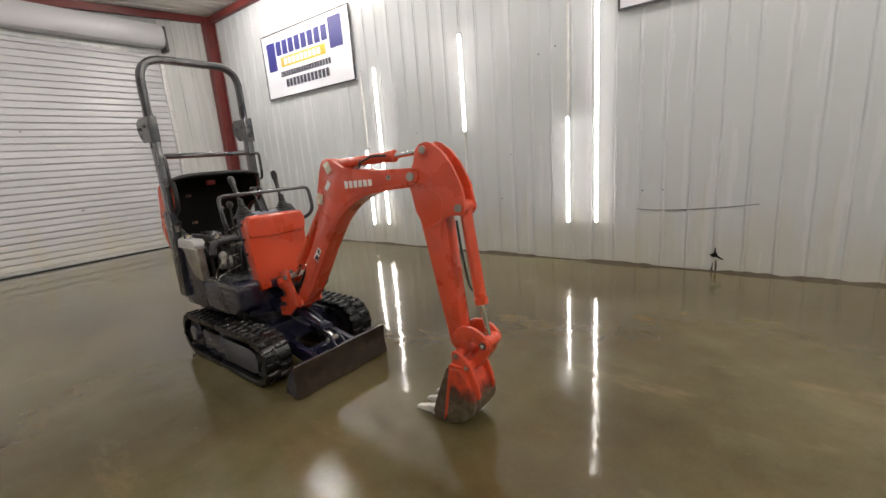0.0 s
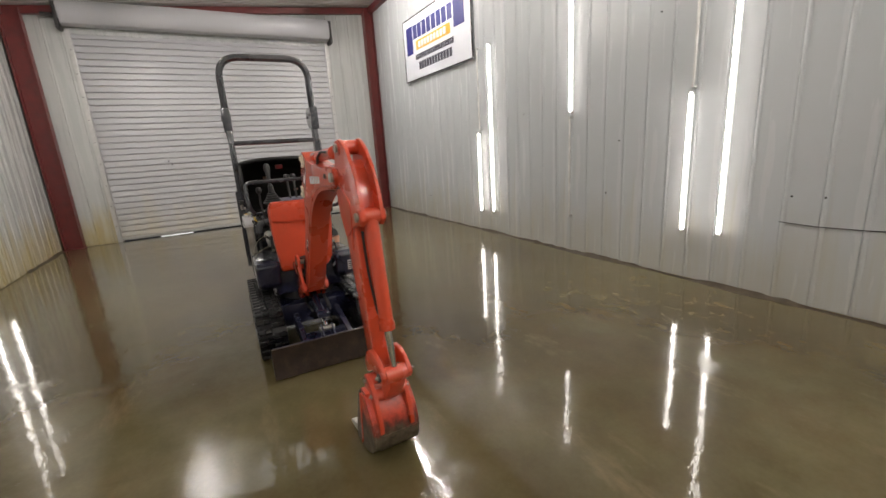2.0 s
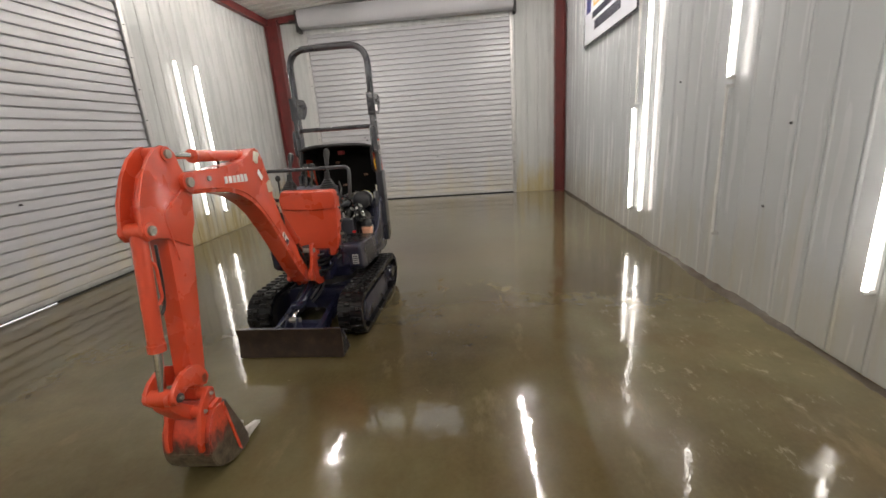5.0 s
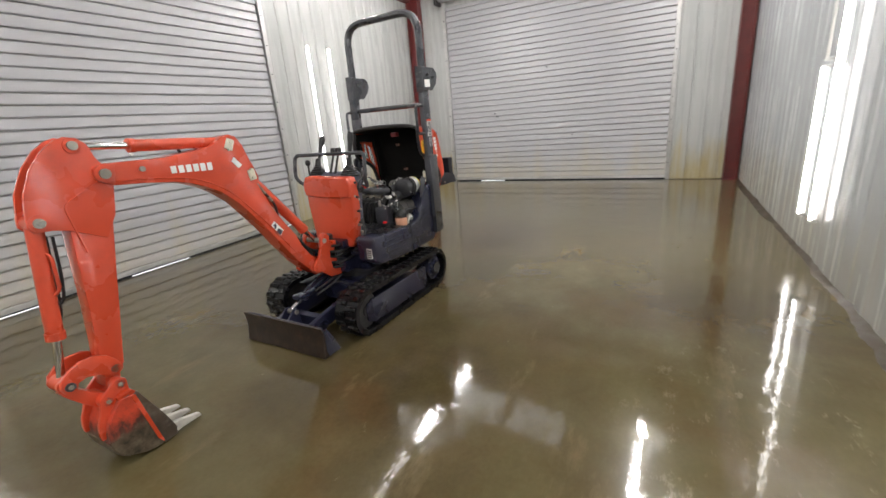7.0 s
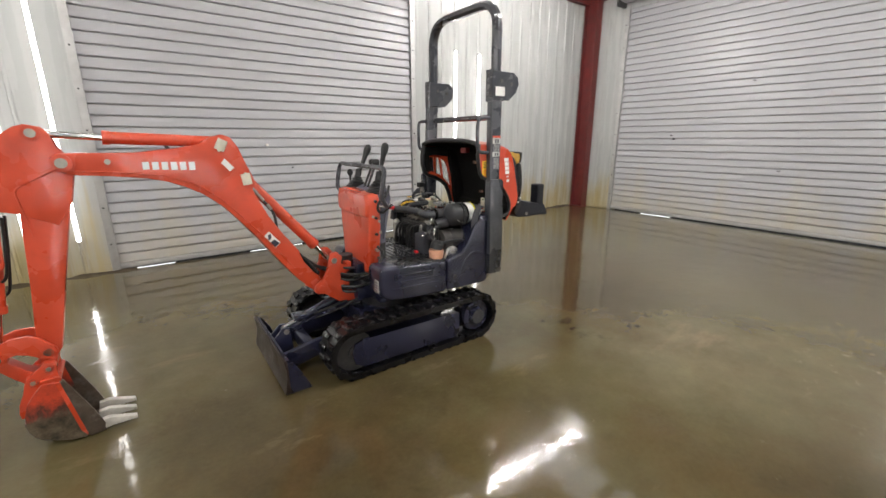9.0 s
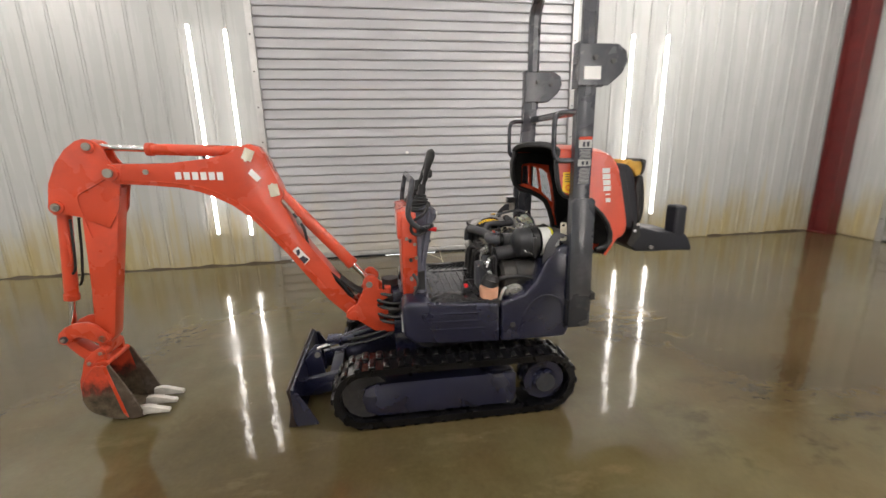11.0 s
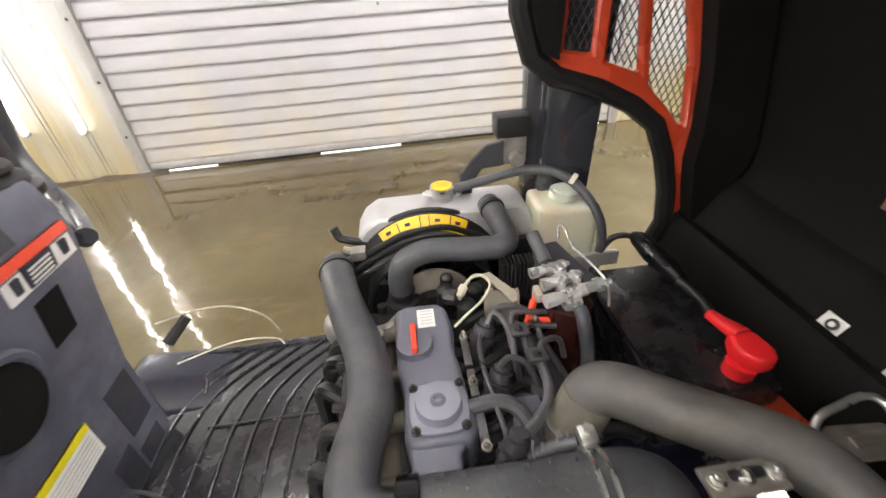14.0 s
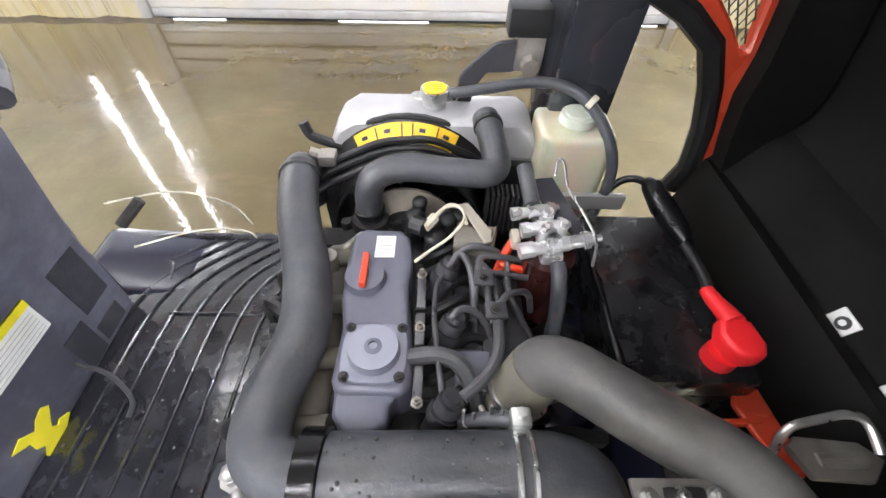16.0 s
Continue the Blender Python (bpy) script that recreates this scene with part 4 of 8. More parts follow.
sweep(bm, [(-0.2, -0.17, 0.613), (0.06, -0.17, 0.613)], 0.003, 8)
part("mat_rib", bm, M_MAT, mat_)
bm = B()
prism(bm, [(0.098, -0.272), (0.163, -0.272), (0.155, -0.242), (0.091, -0.242)], "z", 0.609, 0.6128, 0.001, seg=1)
part("mat_patch", bm, M_RUBBER, mat_)
bm = B()
sweep(bm, rounded([(-0.215, -0.343, 0.612), (0.14, -0.343, 0.612), (0.195, -0.315, 0.612), (0.228, -0.2, 0.612)], 0.05), 0.0075, 10)
part("mat_border", bm, M_MAT, mat_)
bm = B()
sweep(bm, rounded([(0.088, -0.24, 0.613), (0.095, -0.276, 0.613), (0.166, -0.276, 0.613)], 0.01), 0.003, 8)
part("mat_rib", bm, M_MAT, mat_)

bm = B()
prism(bm, [(0.225, 0.208), (0.205, 0.318), (0.15, 0.344), (-0.135, 0.344), (-0.145, 0.208)], "z", 0.606, 0.6165, 0.004, seg=2)
part("foot_plate", bm, M_WETBLK, ex, "smooth wet black plate at the floor's edge")

rng_m = random.Random(5)
bm = B()
for k in range(150):
    ball(bm, (rng_m.uniform(-0.21, 0.16), rng_m.uniform(-0.33, 0.2), 0.6125), rng_m.uniform(0.0008, 0.0026), sz=0.5, n=6)
tagged(part("water_drop", bm, M_WATER, mat_), kind="stuff")

# front console
bm = B()
front = [(-0.19, 0.535), (0.155, 0.535), (0.19, 0.60), (0.218, 0.84), (0.222, 0.99), (0.2, 1.045), (-0.195, 1.055), (-0.22, 1.0), (-0.218, 0.84), (-0.195, 0.6)]
prism(bm, front, "x", 0.165, 0.245, 0.022, seg=3)
cf = part("front_panel", bm, M_ORANGE, ex, "orange plastic front panel with a crease across it")
bm = B()
prism(bm, [(-0.208, 0.912), (-0.1, 0.902), (0.05, 0.897), (0.208, 0.905), (0.218, 0.95), (0.217, 1.0), (0.197, 1.04), (-0.192, 1.05), (-0.215, 1.0), (-0.217, 0.95)], "x", 0.228, 0.262, 0.014, seg=4)
part("raised_field", bm, M_ORANGE, cf, "bulging upper field of the panel")
for z in (1.0, 0.9, 0.8, 0.7, 0.6):
    for y in (0.2, -0.2):
        bm = B()
        cyl(bm, (0.2, y - 0.01, z), (0.2, y + 0.03 * (1 if y > 0 else -1), z), 0.009, n=10)
        part("panel_clip", bm, M_ZINC if z in (0.7, 0.6) else M_BLACK, cf)
bm = B()
prism(bm, [(0.19, 0.60), (0.19, 1.03), (0.17, 1.055), (0.115, 1.072), (0.085, 1.06), (0.076, 1.0), (0.096, 0.9), (0.12, 0.78), (0.124, 0.605)], "y", -0.197, 0.195, 0.022, seg=3)
con = part("console", bm, M_SCUFF, ex, "grey plastic control console with dusty scuffs")
bm = B()
prism(bm, [(0.126, 0.61), (0.175, 0.61), (0.175, 0.69), (0.124, 0.70)], "y", -0.185, 0.185, 0.01)
part("console_foot", bm, M_PRESSED, con)


def rear_x(z):
    """The console's rear face: x at height z."""
    pts = [(0.605, 0.124), (0.78, 0.12), (0.9, 0.096), (1.0, 0.076), (1.06, 0.085)]
    for (z0, x0), (z1, x1) in zip(pts, pts[1:]):
        if z <= z1:
            return x0 + (x1 - x0) * (z - z0) / (z1 - z0)
    return 0.085


def on_rear(name, y0, y1, z0, z1, mat, parent, label="", proud=0.002, deep=0.01):
    bm = B()
    prism(bm, [(rear_x(z0) - proud, z0), (rear_x(z1) - proud, z1), (rear_x(z1) + deep, z1), (rear_x(z0) + deep, z0)], "y", y0, y1)
    return part(name, bm, mat, parent, label)


# Flat black patches give the recess and slot their dark; nothing is hollowed.
on_rear("console_recess", 0.045, 0.122, 0.905, 0.955, M_FOAM, con, "flat black patch painted for the dark of a moulded recess", 0.001)
on_rear("console_recess", -0.134, -0.096, 0.895, 0.957, M_FOAM, con, "flat black patch painted for the dark of a moulded slot", 0.001)
on_rear("pressed_square", -0.117, -0.08, 1.02, 1.049, M_PRESSED, con, proud=0.0015)
on_rear("switch_panel", -0.056, 0.018, 1.012, 1.05, M_BLACK, con, proud=0.004)
on_rear("switch_knob", -0.03, 0.004, 0.972, 0.998, M_STEEL, con, proud=0.008)
for y, z in ((-0.052, 1.024), (-0.028, 1.018), (-0.004, 1.03), (-0.03, 1.036)):
    on_rear("rocker_switch", y, y + 0.019, z, z + 0.013, M_REDDK, con, proud=0.009)
wl = on_rear("warning_label", -0.176, -0.073, 0.974, 1.014, M_WHITE, con, "white, black and orange warning label", 0.003)
on_rear("orange_band", -0.176, -0.073, 1.003, 1.014, M_REDO, wl, proud=0.0038)
on_rear("black_field", -0.142, -0.1, 0.976, 1.001, M_INK, wl, proud=0.0038)
for k in range(4):
    on_rear("text_bar", -0.137, -0.105, 0.9785 + k * 0.0052, 0.9807 + k * 0.0052, M_WHITE, wl, proud=0.0044)
for y in (-0.165, -0.092):
    on_rear("picture_mark", y, y + 0.009, 0.98, 0.997, M_INK, wl, proud=0.0038)
nt_ = on_rear("notice", -0.08, 0.022, 0.728, 0.783, M_WHITE, con, "white notice with a yellow band", 0.002)
on_rear("yellow_band", -0.08, 0.022, 0.771, 0.783, M_LABELY, nt_, proud=0.003)
for k in range(6):
    on_rear("text_bar", -0.074, 0.014, 0.733 + k * 0.006, 0.7343 + k * 0.006, M_WORN, nt_, proud=0.0028)
for y0, y1, z0, z1 in ((-0.172, -0.12, 0.685, 0.775), (-0.108, -0.068, 0.62, 0.69), (-0.165, -0.115, 0.625, 0.658), (0.035, 0.11, 0.735, 0.822), (0.1, 0.16, 0.64, 0.7)):
    on_rear("pressed_square", y0, y1, z0, z1, M_PRESSED, con, proud=0.0015)
# black disc painted for the dark of a round opening, with a raised rim
bm = B()
prism(bm, [(-0.016 + 0.043 * math.cos(2 * math.pi * k / 28), 0.9 + 0.043 * math.sin(2 * math.pi * k / 28)) for k in range(28)], "x", 0.088, 0.11)
op_ = part("console_opening", bm, M_FOAM, con, "black disc painted for the dark of a round opening")
bm = B()
sweep(bm, [Vector((rear_x(0.9 + 0.049 * math.sin(2 * math.pi * k / 32)) - 0.002, -0.016 + 0.049 * math.cos(2 * math.pi * k / 32), 0.9 + 0.049 * math.sin(2 * math.pi * k / 32))) for k in range(33)], 0.007, 8)
part("opening_rim", bm, M_SCUFF, op_)
bm = B()
prism(bm, [(0.062, 0.664), (0.044, 0.669), (0.03, 0.654), (0.02, 0.663), (0.006, 0.667), (-0.001, 0.658), (0.01, 0.645), (0.018, 0.635), (0.013, 0.626), (0.006, 0.63), (-0.006, 0.62), (0.02, 0.607), (0.048, 0.611), (0.038, 0.626), (0.046, 0.636), (0.044, 0.65), (0.052, 0.656)], "x", 0.1215, 0.126)
part("warning_mark", bm, M_LIME, con, "bright yellow hazard mark")
tube_pts = rounded([(0.125, -0.06, 0.655), (0.075, -0.05, 0.65), (0.035, -0.02, 0.63), (0.04, 0.0, 0.62)], 0.02)
bm = B()
sweep(bm, tube_pts, 0.0032, 8)
part("pedal_rod", bm, M_DARKP, con)

for side in (1, -1):
    # The inset's dark is only a black patch on the side.
    bm = B()
    prism(bm, [(0.13, 0.63), (0.165, 0.63), (0.165, 0.73), (0.13, 0.735)], "y", side * 0.19, side * 0.197, 0.002, seg=1)
    part("side_inset", bm, M_BLACK, con, "black patch painted for the dark of a moulded inset")
    bm = B()
    sweep(bm, rounded([(0.105, side * 0.193, 1.045), (0.11, side * 0.197, 0.98), (0.13, side * 0.197, 0.86), (0.14, side * 0.197, 0.76)], 0.05), 0.006, 8)
    part("moulded_rib", bm, M_SCUFF, con)
bm = B()
ball(bm, (0.088, 0.085, 1.006), 0.055, sx=0.7, sy=1.0, sz=0.8, n=24)
gd = part("gauge_dome", bm, M_SCUFF, con)
bm = B()
prism(bm, [(0.078, 1.002), (0.112, 1.006), (0.11, 1.024), (0.08, 1.02)], "x", 0.0475, 0.056)
part("dome_sticker", bm, M_WHITE, gd)

for x, z in ((0.218, 0.909), (0.178, 0.879), (0.172, 0.808), (0.183, 0.645)):
    bm = B()
    cyl(bm, (x, 0.2, z), (x, 0.226, z), 0.006, n=6)
    cyl(bm, (x, 0.2, z), (x, 0.2215, z), 0.009, n=14)
    part("panel_bolt", bm, M_ZINC, cf)

# grab bar round the console
bm = B()
sweep(bm, rounded([(0.09, -0.21, 0.97), (0.16, -0.30, 0.97), (0.215, -0.332, 1.03), (0.205, -0.335, 1.1), (0.185, -0.335, 1.2), (0.185, 0.33, 1.2), (0.205, 0.33, 1.1), (0.215, 0.327, 1.03), (0.16, 0.30, 0.97), (0.09, 0.21, 0.97)], 0.045), 0.0135, 12)
part("grab_bar", bm, M_ROPS, ex, "charcoal tubular grab bar")


def lever(x, y, lean, h, name):
    """A stick on a stepped square bellows; lean is how far its top stands off its foot."""
    bm = B()
    prof = [(0.066, 1.04), (0.066, 1.05)]
    for k in range(5):
        prof += [(0.055 - 0.009 * k, 1.054 + 0.0155 * k), (0.058 - 0.009 * k, 1.058 + 0.0155 * k), (0.057 - 0.009 * k, 1.063 + 0.0155 * k)]
    prof += [(0.019, 1.136), (0.0185, 1.165), (0.015, 1.168)]
    rows = []
    for w, z in prof:
        u = (z - 1.04) / 0.13
        cx, cy = x + lean[0] * u * 0.3, y + lean[1] * u * 0.3
        e = 0.6 + 0.4 * u
        rows.append([bm.verts.new((cx + w * math.copysign(abs(math.cos(a)) ** e, math.cos(a)), cy + w * math.copysign(abs(math.sin(a)) ** e, math.sin(a)), z + 0.002 * math.sin(3 * a))) for a in [2 * math.pi * q / 24 + 0.01 for q in range(24)]])
    for p, q in zip(rows, rows[1:]):
        for i in range(24):
            bm.faces.new((p[i], p[(i + 1) % 24], q[(i + 1) % 24], q[i]))
    bm.faces.new(rows[-1])
    part("boot", bm, M_BLACK, ex, "black rubber bellows boot")
    top = Vector((x + lean[0], y + lean[1], h))
    foot = Vector((x + lean[0] * 0.25, y + lean[1] * 0.25, 1.125))
    bm = B()
    sweep(bm, [foot, foot.lerp(top, 0.12), foot.lerp(top, 0.14), foot.lerp(top, 0.3), foot.lerp(top, 0.75), top], 0.011, 12, radii=[0.017, 0.016, 0.011, 0.0105, 0.012, 0.013])
    l = part(name, bm, M_BLACK, ex, "black control lever")
    bm = B()
    sweep(bm, [foot.lerp(top, 0.35), foot.lerp(top, 0.5), foot.lerp(top, 0.72), foot.lerp(top, 0.8), foot.lerp(top, 0.92), top + Vector((0, 0, 0.004)), top + Vector((0, 0, 0.014))], 0.02, 14, radii=[0.0115, 0.014, 0.017, 0.0215, 0.0235, 0.019, 0.007])
    part("grip", bm, M_BLACK, l)
    return l


lever(0.145, 0.135, (-0.07, 0.0), 1.325, "joystick")
lever(0.155, -0.165, (-0.11, 0.0), 1.31, "joystick")
for y in (-0.04, 0.005):
    bm = B()
    sweep(bm, [(0.15, y, 1.05), (0.11, y, 1.14), (0.085, y, 1.195)], 0.0075, 10)
    tl = part("travel_lever", bm, M_DARK, ex, "dark steel travel lever with a black knob")
    bm = B()
    box(bm, 0.058, 0.104, y - 0.0195, y + 0.0195, 1.188, 1.236, 0.018, 4)
    part("grip", bm, M_BLACK, tl)
bm = B()
sweep(bm, rounded([(0.14, -0.23, 0.93), (0.15, -0.25, 1.02), (0.15, -0.25, 1.13)], 0.03), 0.007, 10)
sl = part("blade_lever", bm, M_DARK, ex)
bm = B()
ball(bm, (0.15, -0.25, 1.14), 0.02, sz=1.2)
part("grip", bm, M_BLACK, sl)
bm = B()
sweep(bm, rounded([(0.175, 0.215, 0.966), (0.14, 0.214, 0.963), (0.098, 0.206, 0.953)], 0.02), 0.0065, 10)
sl = part("lock_lever", bm, M_STEEL, ex, "bright lock lever with a red tip")
bm = B()
sweep(bm, [(0.106, 0.208, 0.955), (0.068, 0.2, 0.947)], 0.011, 12)
part("red_tip", bm, M_REDPL, sl)
bm = B()
sweep(bm, rounded([(0.1, 0.21, 1.085), (0.131, 0.235, 1.026), (0.188, 0.24, 1.0), (0.199, 0.24, 0.949), (0.164, 0.24, 0.925), (0.12, 0.22, 0.95)], 0.03), 0.008, 8)
part("console_cable", bm, M_BLACK, ex)
bm = B()
sweep(bm, rounded([(0.19, 0.2, 0.72), (0.16, 0.235, 0.68), (0.22, 0.24, 0.58), (0.27, 0.18, 0.52)], 0.04), 0.008, 8)
part("console_cable", bm, M_BLACK, ex)

# boom swing bracket, with the boom, stick and bucket swung a little to the left
FIXED = set(ex.children)
bm = B()
for y in (-0.075, 0.075):
    prism(bm, [(0.426, 0.689), (0.447, 0.675), (0.455, 0.64), (0.462, 0.6), (0.495, 0.532), (0.552, 0.49), (0.56, 0.46), (0.54, 0.44), (0.497, 0.433), (0.408, 0.363), (0.34, 0.36), (0.312, 0.377), (0.312, 0.41), (0.38, 0.42), (0.385, 0.45), (0.33, 0.455), (0.33, 0.485), (0.39, 0.5), (0.385, 0.53), (0.33, 0.55), (0.33, 0.59), (0.378, 0.605), (0.37, 0.652), (0.4, 0.685)], "y", BOOM_Y + y - 0.011, BOOM_Y + y + 0.011, 0.004)
box(bm, 0.30, 0.35, BOOM_Y - 0.085, BOOM_Y + 0.085, 0.35, 0.41, 0.006)
box(bm, 0.31, 0.345, BOOM_Y - 0.085, BOOM_Y + 0.085, 0.56, 0.61, 0.006)
part("swing_bracket", bm, M_ORANGE, ex, "orange cast swing bracket")
bm = B()
cyl(bm, (0.31, BOOM_Y, 0.33), (0.31, BOOM_Y, 0.64), 0.045, n=20)
part("swing_pin", bm, M_DARK, ex)
bm = B()
box(bm, 0.2, 0.30, -0.11, 0.12, 0.36, 0.44, 0.01)
box(bm, 0.2, 0.30, -0.11, 0.12, 0.54, 0.6, 0.01)
part("swing_post", bm, M_NAVY, ex)
for k in range(5):
    bm = B()
    z = 0.41 + k * 0.04
    y = BOOM_Y + 0.045 + 0.018 * (k % 2)
    sweep(bm, rounded([(0.2, y + 0.03, z + 0.012), (0.29, y + 0.03, z), (0.36, y, z + 0.004), (0.43, BOOM_Y, z + 0.03)], 0.05), 0.009, 10)
    part("swing_hose", bm, M_BLACK, ex)
bm = B()
prism(bm, [(0.25, 0.295), (0.2635, 0.295), (0.2635, 0.34), (0.25, 0.34)], "z", 0.47, 0.545)
sl_ = part("side_label", bm, M_WORN, ex)
for k in range(4):
    bm = B()
    box(bm, 0.263, 0.2645, 0.3, 0.335, 0.478 + k * 0.016, 0.486 + k * 0.016)
    part("text_bar", bm, M_INK, sl_)

# boom
BOOM = [(1.585, 1.225), (1.61, 1.245), (1.612, 1.285), (1.585, 1.302), (1.325, 1.3), (1.15, 1.318), (1.064, 1.336), (1.0, 1.372), (0.955, 1.383), (0.917, 1.368), (0.886, 1.322), (0.859, 1.243), (0.828, 1.165), (0.82, 1.13), (0.838, 1.1), (0.815, 1.045), (0.77, 0.947), (0.708, 0.845), (0.63, 0.735), (0.56, 0.62), (0.511, 0.54), (0.485, 0.5), (0.482, 0.46), (0.5, 0.435), (0.53, 0.435), (0.56, 0.466), (0.65, 0.562), (0.745, 0.694), (0.835, 0.827), (0.914, 0.93), (0.985, 1.018), (1.07, 1.09), (1.143, 1.132), (1.215, 1.162), (1.292, 1.182), (1.42, 1.198), (1.55, 1.209)]
bm = B()
prism(bm, BOOM, "y", BOOM_Y - 0.055, BOOM_Y + 0.055, 0.006)
boom = part("boom", bm, M_ORANGE, ex, "glossy orange curved steel boom")


def pin(name, x, z, half, r, parent, mat=M_ZINC, boss=0.0):
    bm = B()
    cyl(bm, (x, BOOM_Y - half, z), (x, BOOM_Y + half, z), r, n=18)
    if boss:
        for s_ in (-1, 1):
            cyl(bm, (x, BOOM_Y + s_ * (half - 0.012), z), (x, BOOM_Y + s_ * (half + 0.004), z), r * 0.62, n=14)
    return part(name, bm, mat, parent)


def boss(x, z, half, r, parent):
    bm = B()
    cyl(bm, (x, BOOM_Y - half, z), (x, BOOM_Y + half, z), r, r, n=24)
    return part("pin_boss", bm, M_ORANGE, parent)


boss(1.578, 1.262, 0.066, 0.036, boom)
pin("pivot_pin", 1.578, 1.262, 0.078, 0.021, boom)
pin("foot_pin", 0.516, 0.47, 0.092, 0.022, boom, M_ORANGE)
for x, z, x2, z2 in ((0.957, 1.345, 0.976, 1.306), (0.86, 1.138, 0.867, 1.184)):
    for s_ in (1, -1):
        bm = B()
        d = Vector((x2 - x, 0, z2 - z)).normalized()
        y = BOOM_Y + s_ * 0.056
        sweep(bm, [(x - d.x * 0.012, y, z - d.z * 0.012), (x2, y, z2)], 0.024, 14, squash=(0.35, 1), up=(0, 1, 0))
        cyl(bm, (x, y, z), (x, y + s_ * 0.014, z), 0.013, n=6)
        cyl(bm, (x2, y, z2), (x2, y + s_ * 0.012, z2), 0.008, n=6)
        part("pin_lock_plate", bm, M_CREAM, boom)
pin("boom_stud", 1.425, 1.262, 0.064, 0.012, boom)
for s_ in (1, -1):
    y = BOOM_Y + s_ * 0.0555
    for k in range(6):
        bm = B()
        x = 1.09 + 0.037 * k
        prism(bm, [(x, 1.213 + 0.002 * k), (x + 0.026, 1.213 + 0.002 * k), (x + 0.026, 1.252 + 0.001 * k), (x, 1.252 + 0.001 * k)], "y", y - 0.001, y + s_ * 0.0015)
        part("letter_block", bm, M_WHITE, boom)
    bm = B()
    prism(bm, [(0.778, 0.861), (0.808, 0.838), (0.755, 0.759), (0.722, 0.789)], "y", y - 0.001, y + s_ * 0.0015)
    part("picture_label", bm, M_WHITE, boom)
    bm = B()
    prism(bm, [(0.756, 0.811), (0.781, 0.794), (0.756, 0.764), (0.728, 0.788)], "y", y - 0.001, y + s_ * 0.0022)
    part("picture_mark", bm, M_INK, boom)
    bm = B()
    prism(bm, [(0.773, 0.848), (0.79, 0.838), (0.784, 0.824), (0.793, 0.816), (0.778, 0.812), (0.768, 0.828)], "y", y - 0.001, y + s_ * 0.0022)
    part("picture_mark", bm, M_INK, boom)
    # Flat dark patch puts the slot's shade into colour; no hole is cut.
    bm = B()
    prism(bm, [(0.625, 0.718), (0.585, 0.675), (0.508, 0.57), (0.516, 0.55), (0.542, 0.572), (0.6, 0.655)], "y", y - 0.001, y + s_ * 0.0012)
    sl2 = part("hose_slot", bm, M_FOAM, boom, "flat dark patch painted for the shade of a slot at the boom foot")
    bm = B()
    sweep(bm, rounded([(0.612, y, 0.695), (0.57, y + s_ * 0.003, 0.645), (0.52, y, 0.572)], 0.04), 0.0055, 8)
    part("slot_hose", bm, M_BLACK, sl2)
    bm = B()
    sweep(bm, rounded([Vector((x, y, z)) for x, z in ((1.56, 1.228), (1.3, 1.208), (1.15, 1.17), (1.02, 1.09), (0.94, 1.0), (0.80, 0.83), (0.64, 0.6))], 0.1), 0.0032, 6)
    part("weld_seam", bm, M_ORANGE, boom)
    bm = B()
    prism(bm, [(0.955, 1.264), (0.974, 1.242), (0.937, 1.199), (0.915, 1.217)], "y", y - 0.001, y + s_ * 0.0015)
    part("plain_label", bm, M_WHITE, boom)
SEAM = [(1.715, 0.96), (1.74, 1.14), (1.735, 1.165), (1.60, 1.237)]
# boom ram above the lower boom
bm = B()
cyl(bm, (0.858, BOOM_Y, 1.15), (0.512, BOOM_Y, 0.737), 0.031, n=24)
cyl(bm, (0.528, BOOM_Y, 0.756), (0.508, BOOM_Y, 0.732), 0.034, n=24)
part("boom_ram", bm, M_ORANGE, ex, "orange hydraulic ram on the boom")
bm = B()
cyl(bm, (0.512, BOOM_Y, 0.737), (0.427, BOOM_Y, 0.635), 0.016, n=16)
part("boom_ram_rod", bm, M_CHROME, ex, "bright chrome rod")
for k in range(4):
    bm = B()
    sweep(bm, rounded([(0.33, BOOM_Y - 0.035 + k * 0.024, 0.5), (0.42, BOOM_Y - 0.035 + k * 0.024, 0.555), (0.5, BOOM_Y - 0.03 + k * 0.02, 0.585), (0.58, BOOM_Y - 0.03 + k * 0.02, 0.66)], 0.05), 0.009, 10)
    part("boom_hose", bm, M_BLACK, ex)
pin("ram_pin", 0.425, 0.635, 0.092, 0.017, ex)
bm = B()
sweep(bm, rounded([(0.79, BOOM_Y + 0.035, 1.04), (0.764, BOOM_Y + 0.042, 1.0), (0.738, BOOM_Y + 0.045, 0.955), (0.732, BOOM_Y + 0.045, 0.9), (0.729, BOOM_Y + 0.03, 0.855)], 0.03), 0.0075, 10)
part("ram_hose", bm, M_BLACK, ex)
bm = B()
sweep(bm, [(0.828, BOOM_Y + 0.035, 1.091), (0.8, BOOM_Y + 0.035, 1.055), (0.785, BOOM_Y + 0.036, 1.032)], 0.0085, 8)
cyl(bm, (0.77, BOOM_Y + 0.04, 1.01), (0.752, BOOM_Y + 0.043, 0.98), 0.0105, n=6)
part("hose_fitting", bm, M_ZINC, ex)
bm = B()
cyl(bm, (0.836, BOOM_Y + 0.035, 1.1), (0.815, BOOM_Y + 0.035, 1.075), 0.011, n=8)
part("hose_fitting", bm, M_STEEL, ex)

